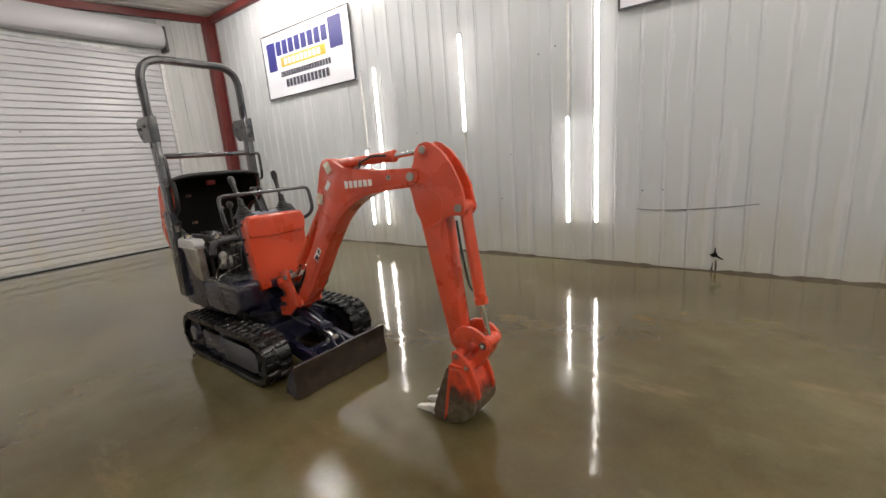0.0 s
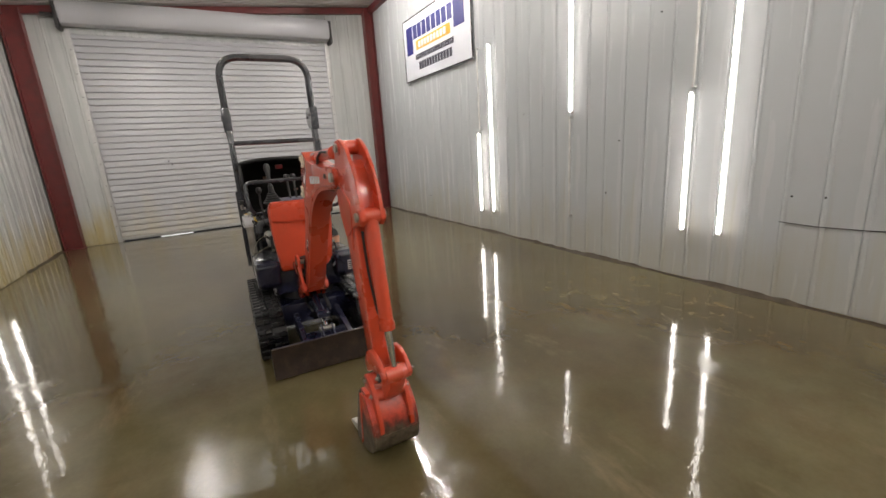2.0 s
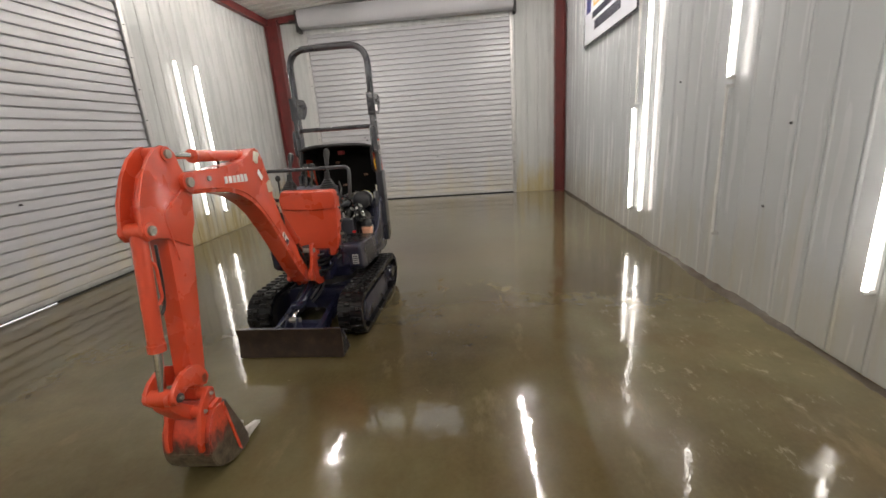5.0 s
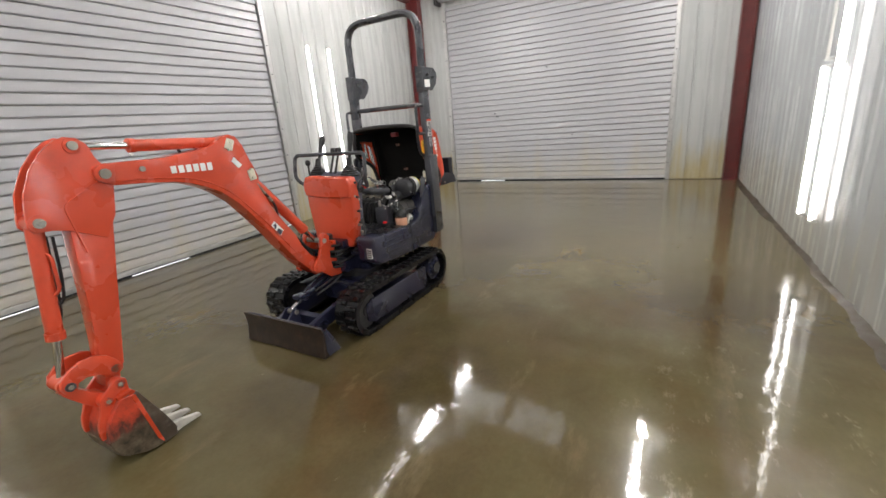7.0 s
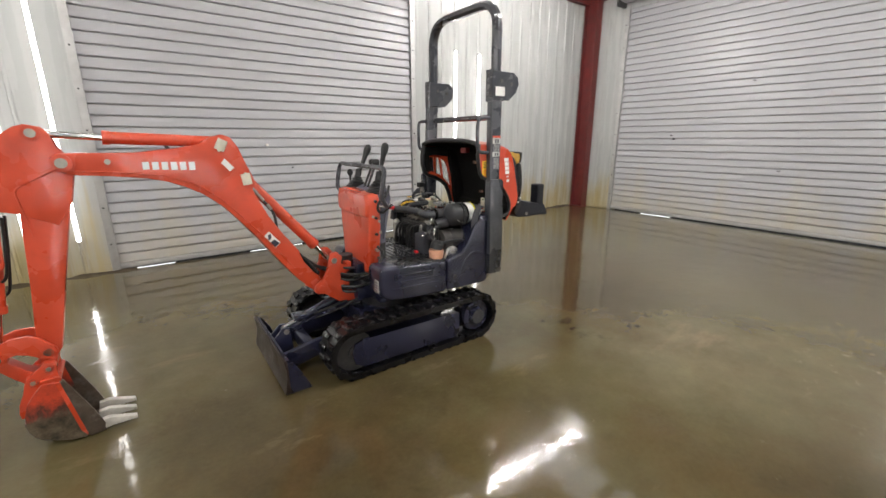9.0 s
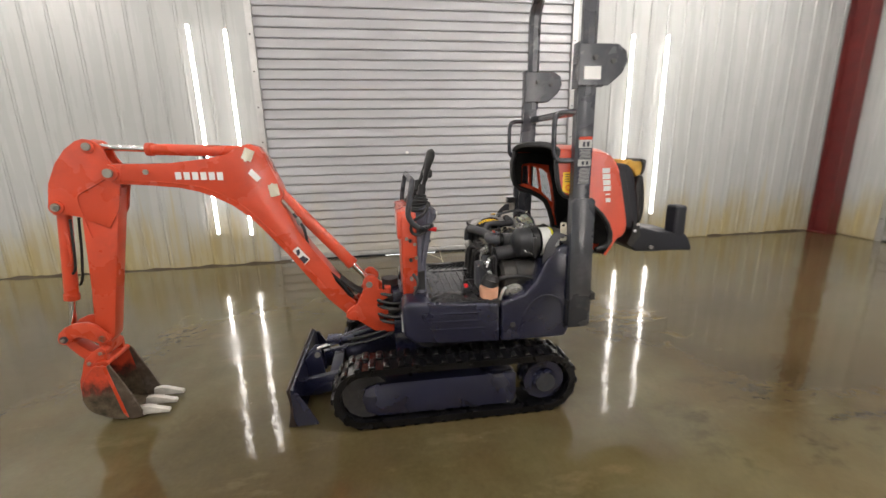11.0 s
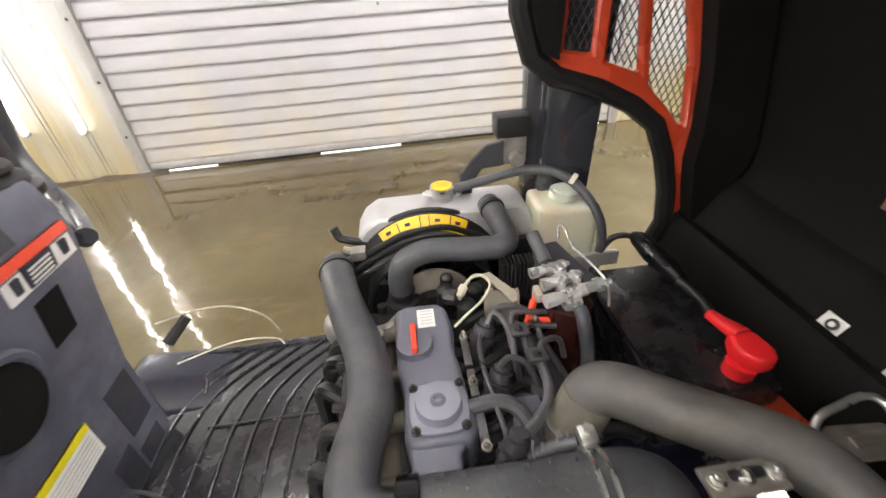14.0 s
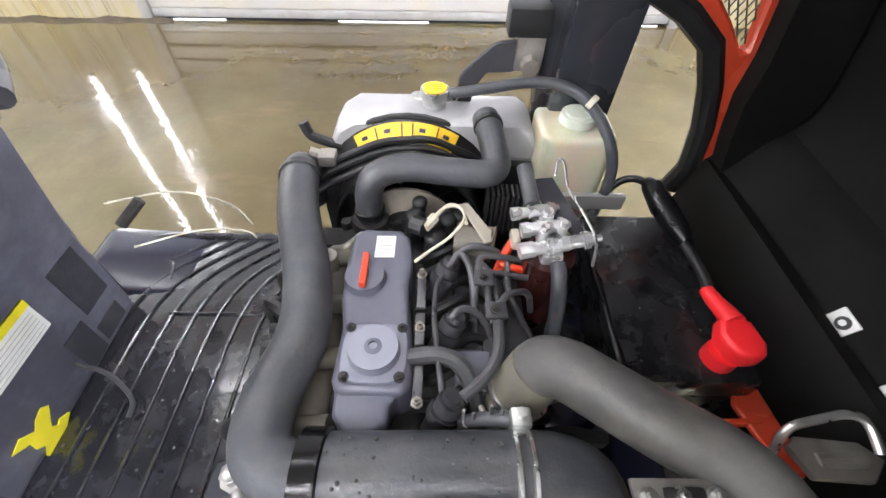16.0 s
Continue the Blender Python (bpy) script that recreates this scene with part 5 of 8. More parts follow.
# stick ram on top of the boom
bm = B()
cyl(bm, (0.958, BOOM_Y, 1.345), (1.42, BOOM_Y, 1.366), 0.027, n=22)
cyl(bm, (1.40, BOOM_Y, 1.365), (1.428, BOOM_Y, 1.367), 0.031, n=22)
part("stick_ram", bm, M_ORANGE, ex, "orange hydraulic ram on the boom")
bm = B()
cyl(bm, (1.425, BOOM_Y, 1.367), (1.648, BOOM_Y, 1.382), 0.0155, n=16)
part("stick_ram_rod", bm, M_CHROME, ex, "bright chrome rod")
bm = B()
sweep(bm, rounded([(1.2, BOOM_Y - 0.02, 1.36), (1.19, BOOM_Y - 0.03, 1.32), (1.17, BOOM_Y - 0.03, 1.3)], 0.02), 0.008, 8)
sweep(bm, rounded([(1.40, BOOM_Y - 0.025, 1.37), (1.3, BOOM_Y - 0.035, 1.375), (1.2, BOOM_Y - 0.03, 1.345)], 0.02), 0.006, 8)
part("ram_hose", bm, M_BLACK, ex)

# stick: two cheek plates above, box arm below
bm = B()
CHEEK = [(1.70, 1.408), (1.668, 1.418), (1.628, 1.41), (1.6, 1.385), (1.585, 1.33), (1.558, 1.285), (1.545, 1.235), (1.553, 1.19), (1.575, 1.09), (1.63, 1.0), (1.745, 1.06), (1.80, 1.075), (1.85, 1.075), (1.868, 1.1), (1.862, 1.14), (1.845, 1.22), (1.80, 1.31), (1.75, 1.372)]
for y in (-0.04, 0.04):
    prism(bm, CHEEK, "y", BOOM_Y + y - 0.008, BOOM_Y + y + 0.008, 0.003)
prism(bm, [(1.70, 1.33), (1.735, 1.31), (1.79, 1.205), (1.80, 1.12), (1.78, 1.12), (1.765, 1.19), (1.715, 1.29)], "y", BOOM_Y - 0.034, BOOM_Y + 0.034)
prism(bm, [(1.56, 1.19), (1.632, 0.857), (1.718, 0.445), (1.74, 0.415), (1.79, 0.405), (1.806, 0.42), (1.772, 0.721), (1.745, 1.05), (1.70, 1.2), (1.62, 1.24)], "y", BOOM_Y - 0.04, BOOM_Y + 0.04, 0.006)
prism(bm, [(1.735, 0.44), (1.8, 0.43), (1.806, 0.37), (1.785, 0.345), (1.75, 0.36)], "y", BOOM_Y - 0.036, BOOM_Y + 0.036, 0.006)
stick = part("stick", bm, M_ORANGE, ex, "orange steel dipper stick")
for x, z, h_, r in ((1.652, 1.383, 0.053, 0.03), (1.832, 1.112, 0.054, 0.032), (1.762, 0.445, 0.056, 0.03)):
    boss(x, z, h_, r, stick)
    pin("stick_pin", x, z, h_ + 0.009, r * 0.6, stick)
bm = B()
cyl(bm, (1.832, BOOM_Y, 1.112), (1.892, BOOM_Y, 0.655), 0.029, n=22)
cyl(bm, (1.889, BOOM_Y, 0.675), (1.893, BOOM_Y, 0.645), 0.033, n=22)
part("bucket_ram", bm, M_ORANGE, ex, "orange hydraulic ram on the stick")
bm = B()
cyl(bm, (1.89, BOOM_Y, 0.66), (1.924, BOOM_Y, 0.47), 0.0155, n=16)
part("bucket_ram_rod", bm, M_CHROME, ex, "bright chrome rod")
bm = B()
sweep(bm, rounded([(1.80, BOOM_Y + 0.03, 1.05), (1.815, BOOM_Y + 0.03, 0.9), (1.83, BOOM_Y + 0.025, 0.8), (1.85, BOOM_Y + 0.02, 0.78)], 0.04), 0.006, 8)
part("bucket_ram_hose", bm, M_BLACK, ex)
bm = B()
sweep(bm, rounded([(1.80, BOOM_Y - 0.03, 1.05), (1.82, BOOM_Y - 0.03, 0.88), (1.84, BOOM_Y - 0.02, 0.73), (1.86, BOOM_Y - 0.02, 0.71)], 0.05), 0.006, 8)
part("bucket_ram_hose", bm, M_BLACK, ex)
bm = B()
sweep(bm, rounded([(1.85, BOOM_Y + 0.015, 1.0), (1.825, BOOM_Y + 0.03, 0.98), (1.835, BOOM_Y + 0.03, 0.84), (1.862, BOOM_Y + 0.02, 0.82)], 0.02), 0.007, 8)
part("ram_pipe", bm, M_ORANGE, ex)

# bucket linkage
LINK = [(1.735, 0.44), (1.745, 0.475), (1.775, 0.515), (1.815, 0.537), (1.868, 0.538), (1.915, 0.52), (1.947, 0.49), (1.956, 0.46), (1.945, 0.434), (1.92, 0.43), (1.9, 0.455), (1.864, 0.464), (1.826, 0.45), (1.79, 0.425), (1.76, 0.413)]
for y in (-0.056, 0.056):
    bm = B()
    prism(bm, LINK, "y", BOOM_Y + y - 0.009, BOOM_Y + y + 0.009, 0.004)
    part("guide_link", bm, M_ORANGE, ex, "curved orange guide link")
bm = B()
prism(bm, [(1.95, 0.455), (1.948, 0.42), (1.932, 0.394), (1.895, 0.345), (1.862, 0.308), (1.835, 0.298), (1.81, 0.312), (1.812, 0.345), (1.855, 0.378), (1.898, 0.424), (1.903, 0.468), (1.928, 0.484)], "y", BOOM_Y - 0.036, BOOM_Y + 0.036, 0.006)
part("push_link", bm, M_ORANGE, ex, "orange push link to the bucket")
for x, z, h_, r in ((1.926, 0.459, 0.074, 0.027), (1.833, 0.327, 0.082, 0.027), (1.774, 0.376, 0.082, 0.028)):
    boss(x, z, h_ - 0.006, r, ex)
    pin("link_pin", x, z, h_, r * 0.68, ex, M_DARKP)
    for s_ in (-1, 1):
        bm = B()
        cyl(bm, (x, BOOM_Y + s_ * h_, z), (x, BOOM_Y + s_ * (h_ + 0.007), z), 0.0095, n=6)
        cyl(bm, (x, BOOM_Y + s_ * (h_ + 0.006), z), (x, BOOM_Y + s_ * (h_ + 0.012), z), 0.0045, n=8)
        part("grease_nipple", bm, M_ZINC, ex)
bm = B()
cyl(bm, (1.926, BOOM_Y - 0.045, 0.459), (1.926, BOOM_Y + 0.045, 0.459), 0.034, n=22)
part("link_bush", bm, M_ORANGE, ex)

# bucket
SIDE = [(1.745, 0.312), (1.802, 0.32), (1.838, 0.28), (1.865, 0.24), (1.88, 0.195), (1.884, 0.15), (1.879, 0.115), (1.862, 0.08), (1.832, 0.052), (1.797, 0.032), (1.757, 0.016), (1.704, 0.008), (1.692, 0.02)]
bm = B()
skin = SIDE[1:12]
inner = [(x - 0.012 * (x - 1.75) / 0.14, z + 0.01 * (0.2 - z) / 0.2) for x, z in skin]
prism(bm, skin + [(1.65, 0.006), (1.65, 0.018)] + inner[::-1], "y", BOOM_Y - 0.1, BOOM_Y + 0.1)
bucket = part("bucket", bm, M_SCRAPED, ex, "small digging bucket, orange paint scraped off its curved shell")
for y, o_ in ((-0.109, -1), (0.1, 1)):
    bm = B()
    prism(bm, SIDE, "y", BOOM_Y + y, BOOM_Y + y + 0.009, 0.002, seg=1)
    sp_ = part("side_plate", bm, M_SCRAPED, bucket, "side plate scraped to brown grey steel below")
    yo = BOOM_Y + y + 0.0045 + o_ * 0.0055
    bm = B()
    prism(bm, [(1.746, 0.314), (1.762, 0.31), (1.716, 0.05), (1.7, 0.02), (1.694, 0.02)], "y", yo - 0.0025, yo + 0.0025, 0.001, seg=1)
    part("welded_edge", bm, M_ORANGE, sp_, "thin orange edge beside the cutter")
    bm = B()
    prism(bm, [(1.734, 0.322), (1.75, 0.312), (1.702, 0.014), (1.637, 0.012), (1.627, 0.047), (1.657, 0.138), (1.696, 0.231)], "y", BOOM_Y + y - 0.001, BOOM_Y + y + 0.01, 0.002, seg=1)
    part("side_cutter", bm, M_MUD, bucket, "grey brown steel side cutter")
bm = B()
prism(bm, [(1.628, 0.012), (1.69, 0.004), (1.69, 0.018), (1.632, 0.028)], "y", BOOM_Y - 0.108, BOOM_Y + 0.108)
part("cutting_edge", bm, M_MUD, bucket)
for y in (-0.104, -0.015, 0.074):
    bm = B()
    prism(bm, [(1.66, 0.012), (1.652, 0.062), (1.61, 0.066), (1.507, 0.032), (1.505, 0.018), (1.6, 0.02)], "y", BOOM_Y + y, BOOM_Y + y + 0.03, 0.004)
    part("tooth", bm, M_TOOTH, bucket, "worn bright steel tooth")
for y in (-0.082, 0.062):
    bm = B()
    prism(bm, [(1.748, 0.318), (1.748, 0.39), (1.765, 0.405), (1.79, 0.4), (1.842, 0.355), (1.862, 0.325), (1.872, 0.285), (1.892, 0.24), (1.899, 0.2), (1.898, 0.172), (1.878, 0.172), (1.855, 0.23), (1.81, 0.3)], "y", BOOM_Y + y, BOOM_Y + y + 0.02, 0.004)
    part("bucket_ear", bm, M_ORANGE, bucket, "orange lug welded down the bucket's back")
bm = B()
cyl(bm, (1.752, BOOM_Y - 0.1, 0.322), (1.752, BOOM_Y + 0.1, 0.322), 0.013, n=16)
prism(bm, [(1.752, 0.335), (1.808, 0.33), (1.806, 0.316), (1.752, 0.322)], "y", BOOM_Y - 0.1, BOOM_Y + 0.1)
part("bucket_tube", bm, M_ORANGE, bucket)
bm = B()
prism(bm, [(1.884, 0.155), (1.888, 0.155), (1.883, 0.113), (1.866, 0.077), (1.836, 0.048), (1.832, 0.052), (1.862, 0.08), (1.879, 0.115)], "y", BOOM_Y - 0.07, BOOM_Y + 0.105)
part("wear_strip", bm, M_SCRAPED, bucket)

SWUNG = Matrix.Translation((0.31, -0.022, 0)) @ pose(0, 0, 0, 0, 0, 2.1) @ Matrix.Translation((-0.31, -BOOM_Y, 0))
for o in ex.children:
    if o not in FIXED and not o.name.startswith(("swing_post", "swing_hose", "side_label")):
        o.matrix_basis = SWUNG

# roll-over hoop
PX_ = -0.612
PY = 0.352
bm = B()
hoop = rounded([(PX_, PY, 1.56), (PX_, PY, 2.178), (PX_, -PY, 2.178), (PX_, -PY, 1.56)], 0.17, 8)
sweep(bm, hoop, 0.036, 8, squash=(1.0, 0.78), up=(1, 0, 0), phase=math.pi / 8)
part("roll_hoop", bm, M_ROPS, ex, "charcoal steel roll-over hoop")
for side in (1, -1):
    bm = B()
    dx = 0.05 if side < 0 else 0.0
    prism(bm, [(-0.565 + dx, 0.46), (-0.565 + dx * 0.3, 1.6), (-0.652 + dx * 0.3, 1.6), (-0.652 + dx, 0.46)], "y", side * 0.328, side * 0.374, 0.008)
    po = part("roll_post", bm, M_ROPS, ex, "charcoal steel roll-bar post with dusty scuffs")
    bm = B()
    prism(bm, [(x + dx, z) for x, z in ((-0.57, 0.445), (-0.675, 0.445), (-0.685, 0.47), (-0.675, 1.085), (-0.66, 1.1), (-0.575, 1.1), (-0.56, 1.08))], "y", side * 0.36, side * 0.39, 0.006)
    part("post_foot", bm, M_ROPS, po)
    bm = B()
    prism(bm, [(-0.562, 1.60), (-0.70, 1.60), (-0.76, 1.65), (-0.785, 1.70), (-0.775, 1.745), (-0.735, 1.772), (-0.562, 1.772)], "y", side * 0.322, side * 0.334, 0.002, seg=1)
    prism(bm, [(-0.562, 1.60), (-0.70, 1.60), (-0.76, 1.65), (-0.785, 1.70), (-0.775, 1.745), (-0.735, 1.772), (-0.562, 1.772)], "y", side * 0.374, side * 0.386, 0.002, seg=1)
    box(bm, -0.566, -0.556, min(side * 0.322, side * 0.386), max(side * 0.322, side * 0.386), 1.59, 1.78, 0.002)
    hp = part("hinge_plate", bm, M_ROPS, po)
    for x, z in ((-0.63, 1.715), (-0.715, 1.7)):
        bm = B()
        cyl(bm, (x, side * 0.316, z), (x, side * 0.393, z), 0.011, n=10)
        part("hinge_bolt", bm, M_DARK, hp)
    bm = B()
    sweep(bm, rounded([(-0.575, side * 0.352, 1.49), (-0.485, side * 0.352, 1.49), (-0.47, side * 0.352, 1.46), (-0.47, side * 0.352, 1.31), (-0.49, side * 0.352, 1.275), (-0.575, side * 0.352, 1.275)], 0.035), 0.0115, 10)
    part("hand_rail", bm, M_ROPS, po)
for z0, z1, mt in ((1.625, 1.68, M_WHITE), (1.368, 1.380, M_REDO), (1.33, 1.367, M_WORN), (1.28, 1.329, M_INK), (1.248, 1.279, M_WORN), (1.165, 1.247, M_INK)):
    bm = B()
    hi = z0 > 1.6
    box(bm, -0.645 if not hi else -0.66, -0.582, 0.386 if hi else 0.374, 0.388 if hi else 0.3765, z0, z1)
    lab = part("post_label", bm, mt, ex)
    if mt == M_INK:
        n = int((z1 - z0 - 0.004) / 0.0062)
        for k in range(n):
            bm = B()
            box(bm, -0.641, -0.586 - 0.004 * (k % 3), 0.3763, 0.3772, z0 + 0.004 + k * 0.0062, z0 + 0.0064 + k * 0.0062)
            part("text_bar", bm, M_WORN, lab)
    elif mt == M_WORN:
        for x0, x1 in ((-0.612, -0.6), (-0.632, -0.62)):
            bm = B()
            box(bm, x0, x1, 0.3763, 0.3772, z0 + 0.006, z1 - 0.008)
            part("picture_mark", bm, M_INK, lab)
bm = B()
cyl(bm, (PX_, -0.335, 1.497), (PX_, 0.335, 1.497), 0.019, n=14)
part("cross_tube", bm, M_ROPS, ex)

# hood, tipped back: its open side faces ahead
EDGE = [(-0.505, 1.32), (-0.484, 1.238), (-0.486, 1.167), (-0.505, 1.11), (-0.54, 1.083), (-0.604, 1.062), (-0.662, 1.033), (-0.708, 0.998), (-0.736, 0.942), (-0.757, 0.879), (-0.768, 0.811), (-0.755, 0.77)]
EDGE_L = [(-0.505, 1.325), (-0.497, 1.255), (-0.51, 1.173), (-0.52, 1.138), (-0.543, 1.111), (-0.578, 1.098), (-0.64, 1.083), (-0.694, 1.053), (-0.742, 1.011), (-0.778, 0.962), (-0.798, 0.912), (-0.798, 0.872)]
BACKSIDE = [(-0.83, 0.884), (-0.858, 0.897), (-0.871, 0.921), (-0.874, 0.958), (-0.866, 1.0), (-0.857, 1.041), (-0.83, 1.151), (-0.808, 1.229), (-0.793, 1.258), (-0.768, 1.284), (-0.735, 1.298), (-0.694, 1.306)]
BACKSIDE_R = [(-0.785, 0.765), (-0.82, 0.808), (-0.842, 0.86)] + BACKSIDE[2:]
VENTS = [[(-0.552, 1.225), (-0.586, 1.222), (-0.589, 1.108), (-0.547, 1.115)], [(-0.607, 1.221), (-0.64, 1.212), (-0.664, 1.076), (-0.609, 1.097)], [(-0.657, 1.209), (-0.687, 1.196), (-0.711, 1.173), (-0.738, 1.085), (-0.753, 0.992), (-0.747, 0.99), (-0.718, 1.023), (-0.682, 1.057)]]
hood = None
for side in (1, -1):
    bm = B()
    prism(bm, EDGE_L + BACKSIDE if side > 0 else EDGE + BACKSIDE_R, "y", side * 0.318, side * 0.336, 0.004, holes=[v for v in VENTS] if side < 0 else (), seg=1)
    o = part("hood_shell" if side > 0 else "hood_cheek", bm, M_ORANGE, ex, "orange engine hood tipped open")
    if side > 0:
        hood = o
    else:
        vent_side = o
def offset(pts, d):
    """The outline's points moved d along their normals, to the back."""
    out = []
    for i, p in enumerate(pts):
        a, b = Vector(pts[max(i - 1, 0)]), Vector(pts[min(i + 1, len(pts) - 1)])
        t = (b - a).normalized()
        out.append((p[0] - t.y * d, p[1] + t.x * d))
    return out


TOPLINE = [(-0.497, 1.322), (-0.6, 1.316)] + BACKSIDE[::-1] + [(-0.80, 0.835), (-0.775, 0.80)]
CROWN = (-0.327, -0.322, -0.305, -0.27, -0.2, -0.1, 0.0, 0.1, 0.2, 0.27, 0.305, 0.322, 0.327)


def bulge(y):
    """How far the hood's crown stands over its cheeks at y."""
    return 0.03 * (1 - (abs(y) / 0.327) ** 4)


def crowned(d_out, d_in):
    """The hood's back as a shell, crowned across its width."""
    bm = B()
    rows = []
    for y in CROWN:
        k = bulge(y)
        outer, inner = offset(TOPLINE, -d_out - k), offset(TOPLINE, -d_in - k)
        rows.append([bm.verts.new((x, y, z)) for x, z in outer + inner[::-1]])
    n = len(rows[0])
    for p, q in zip(rows, rows[1:]):
        for i in range(n):
            bm.faces.new((p[i], p[(i + 1) % n], q[(i + 1) % n], q[i]))
    bm.faces.new(rows[0])
    bm.faces.new(rows[-1])
    return bm


part("hood_back", crowned(0.006, -0.006), M_ORANGE, ex, "orange back of the open hood")
lin = part("hood_lining", crowned(-0.007, -0.016), M_FOAM, ex, "black foam lining of the hood")
bm = B()
prism(bm, [(p[0] - 0.014, p[1] + 0.006) for p in EDGE_L[:11]] + offset(BACKSIDE, -0.014)[2:], "y", 0.306, 0.316)
part("hood_lining", bm, M_FOAM, ex)
bm = B()
prism(bm, [(-0.72, 1.285), (-0.72, 1.2), (-0.75, 1.083), (-0.764, 0.99), (-0.764, 0.938), (-0.775, 0.885), (-0.79, 0.83)] + offset(BACKSIDE, -0.014)[2:], "y", -0.317, -0.285)
part("hood_lining", bm, M_FOAM, ex)
bm = B()
prism(bm, [(-0.51, 1.305), (-0.495, 1.238), (-0.497, 1.167), (-0.515, 1.115), (-0.537, 1.106), (-0.54, 1.232), (-0.584, 1.24), (-0.735, 1.222), (-0.735, 1.29), (-0.69, 1.298)], "y", -0.317, -0.306)
part("hood_lining", bm, M_FOAM, ex)
bm = B()
prism(bm, [(-0.80, 0.83), (-0.775, 0.84), (-0.735, 0.66), (-0.755, 0.65)], "y", -0.31, 0.16)
part("hood_skirt", bm, M_FOAM, ex, "black lining below the hood hinge")
for side in (1, -1):
    bm = B()
    sweep(bm, [(x, side * 0.327, z) for x, z in (EDGE_L + [(-0.785, 0.85), (-0.76, 0.838), (-0.724, 0.831)] if side > 0 else EDGE)], 0.0125 if side > 0 else 0.016, 10)
    part("edge_rubber", bm, M_BLACK, ex, "black rubber edging")
bm = B()
sweep(bm, [(-0.5, -0.327, 1.3)] + [(-0.498, y, 1.322 + bulge(y)) for y in CROWN] + [(-0.5, 0.327, 1.3)], 0.015, 10)
part("edge_rubber", bm, M_BLACK, ex)
def inside(p, poly):
    hit = False
    for i in range(len(poly)):
        (x0, z0), (x1, z1) = poly[i], poly[i - 1]
        if (z0 > p[1]) != (z1 > p[1]) and p[0] < (x1 - x0) * (p[1] - z0) / (z1 - z0) + x0:
            hit = not hit
    return hit


bm = B()
for k in range(-12, 44):
    for s_ in (1, -1):
        a = Vector((-0.52 - 0.0105 * k, -0.327, 1.24))
        b = a + Vector((-s_ * 0.14, 0, -0.27))
        pts = [a.lerp(b, q / 60) for q in range(61)]
        for v_ in VENTS:
            ok = [p for p in pts if inside((p.x, p.z), v_)]
            if len(ok) > 2:
                sweep(bm, [ok[0], ok[-1]], 0.0011, 4)
part("wire_grille", bm, M_DARK, vent_side, "dark wire mesh in the hood vents")


def on_lining(y, z):
    """The lining's inner face at y and height z: its x, and its slope's unit tangent."""
    pts = offset(TOPLINE, 0.016 - bulge(y))
    for (x0, z0), (x1, z1) in zip(pts, pts[1:]):
        if min(z0, z1) <= z <= max(z0, z1) and x0 < -0.75:
            u = (z - z0) / (z1 - z0)
            return x0 + (x1 - x0) * u, Vector((x1 - x0, 0, z1 - z0)).normalized()
    return -0.8, Vector((0, 0, -1))


for y, z, half, mt in ((-0.035, 0.83, 0.014, M_WHITE), (0.048, 0.833, 0.014, M_WHITE), (-0.084, 0.956, 0.022, M_TANCLIP), (-0.112, 1.183, 0.02, M_TANCLIP), (0.15, 1.05, 0.02, M_TANCLIP)):
    bm = B()
    x, tan = on_lining(y, z)
    out = Vector((-tan.z, 0, tan.x))
    at = Vector((x, y - (half - 0.016), z))
    prism(bm, [(x + tan.x * a + out.x * b, z + tan.z * a + out.z * b) for a, b in ((-0.011, -0.002), (0.011, -0.002), (0.011, 0.002), (-0.011, 0.002))], "y", y - half, y + half, 0.001, seg=1)
    cl = part("lining_clip", bm, mt, lin)
    bm = B()
    cyl(bm, at, at + out * 0.004, 0.0075, n=14)
    part("clip_stud", bm, M_BLACK, cl)
    bm = B()
    cyl(bm, at, at + out * 0.005, 0.0035, n=12)
    part("clip_hole", bm, M_WHITE if mt is M_WHITE else M_BLACK, cl)
bm = B()
box(bm, -0.67, -0.63, -0.03, 0.03, 1.262, 1.298, 0.006)
part("latch", bm, M_REDDK, lin)
for k in range(6):
    bm = B()
    z = 1.222 - k * 0.0285
    hgt = 0.024 if k < 4 else (0.008 if k == 4 else 0.02)
    x0 = -0.727 - k * 0.004 - (0.008 if k > 3 else 0.0)
    prism(bm, [(x0 - (0.038 if k < 4 else 0.024), z - hgt / 2), (x0, z - hgt / 2), (x0, z + hgt / 2), (x0 - (0.038 if k < 4 else 0.024), z + hgt / 2)], "y", 0.335, 0.3375)
    part("character_block", bm, M_WHITE, hood)
bm = B()
prism(bm, [(-0.53, 1.13), (-0.585, 1.11), (-0.585, 1.22), (-0.53, 1.22)], "y", 0.335, 0.3375)
lb = part("warning_label", bm, M_YELLOW, hood)
for k in range(4):
    bm = B()
    box(bm, -0.578, -0.54, 0.3375, 0.3385, 1.175 + k * 0.011, 1.179 + k * 0.011)
    part("text_bar", bm, M_INK, lb)
bm = B()
bmesh.ops.create_circle(bm, cap_ends=False, segments=20, radius=0.014, matrix=Matrix.Translation((-0.558, 0.339, 1.147)) @ pose(0, 0, 0, 90))
for f in bmesh.ops.extrude_edge_only(bm, edges=bm.edges[:])["geom"]:
    if isinstance(f, bmesh.types.BMVert):
        c = Vector((-0.558, 0.339, 1.147))
        f.co = c + (f.co - c) * 0.7
part("label_ring", bm, M_REDPL, lb)

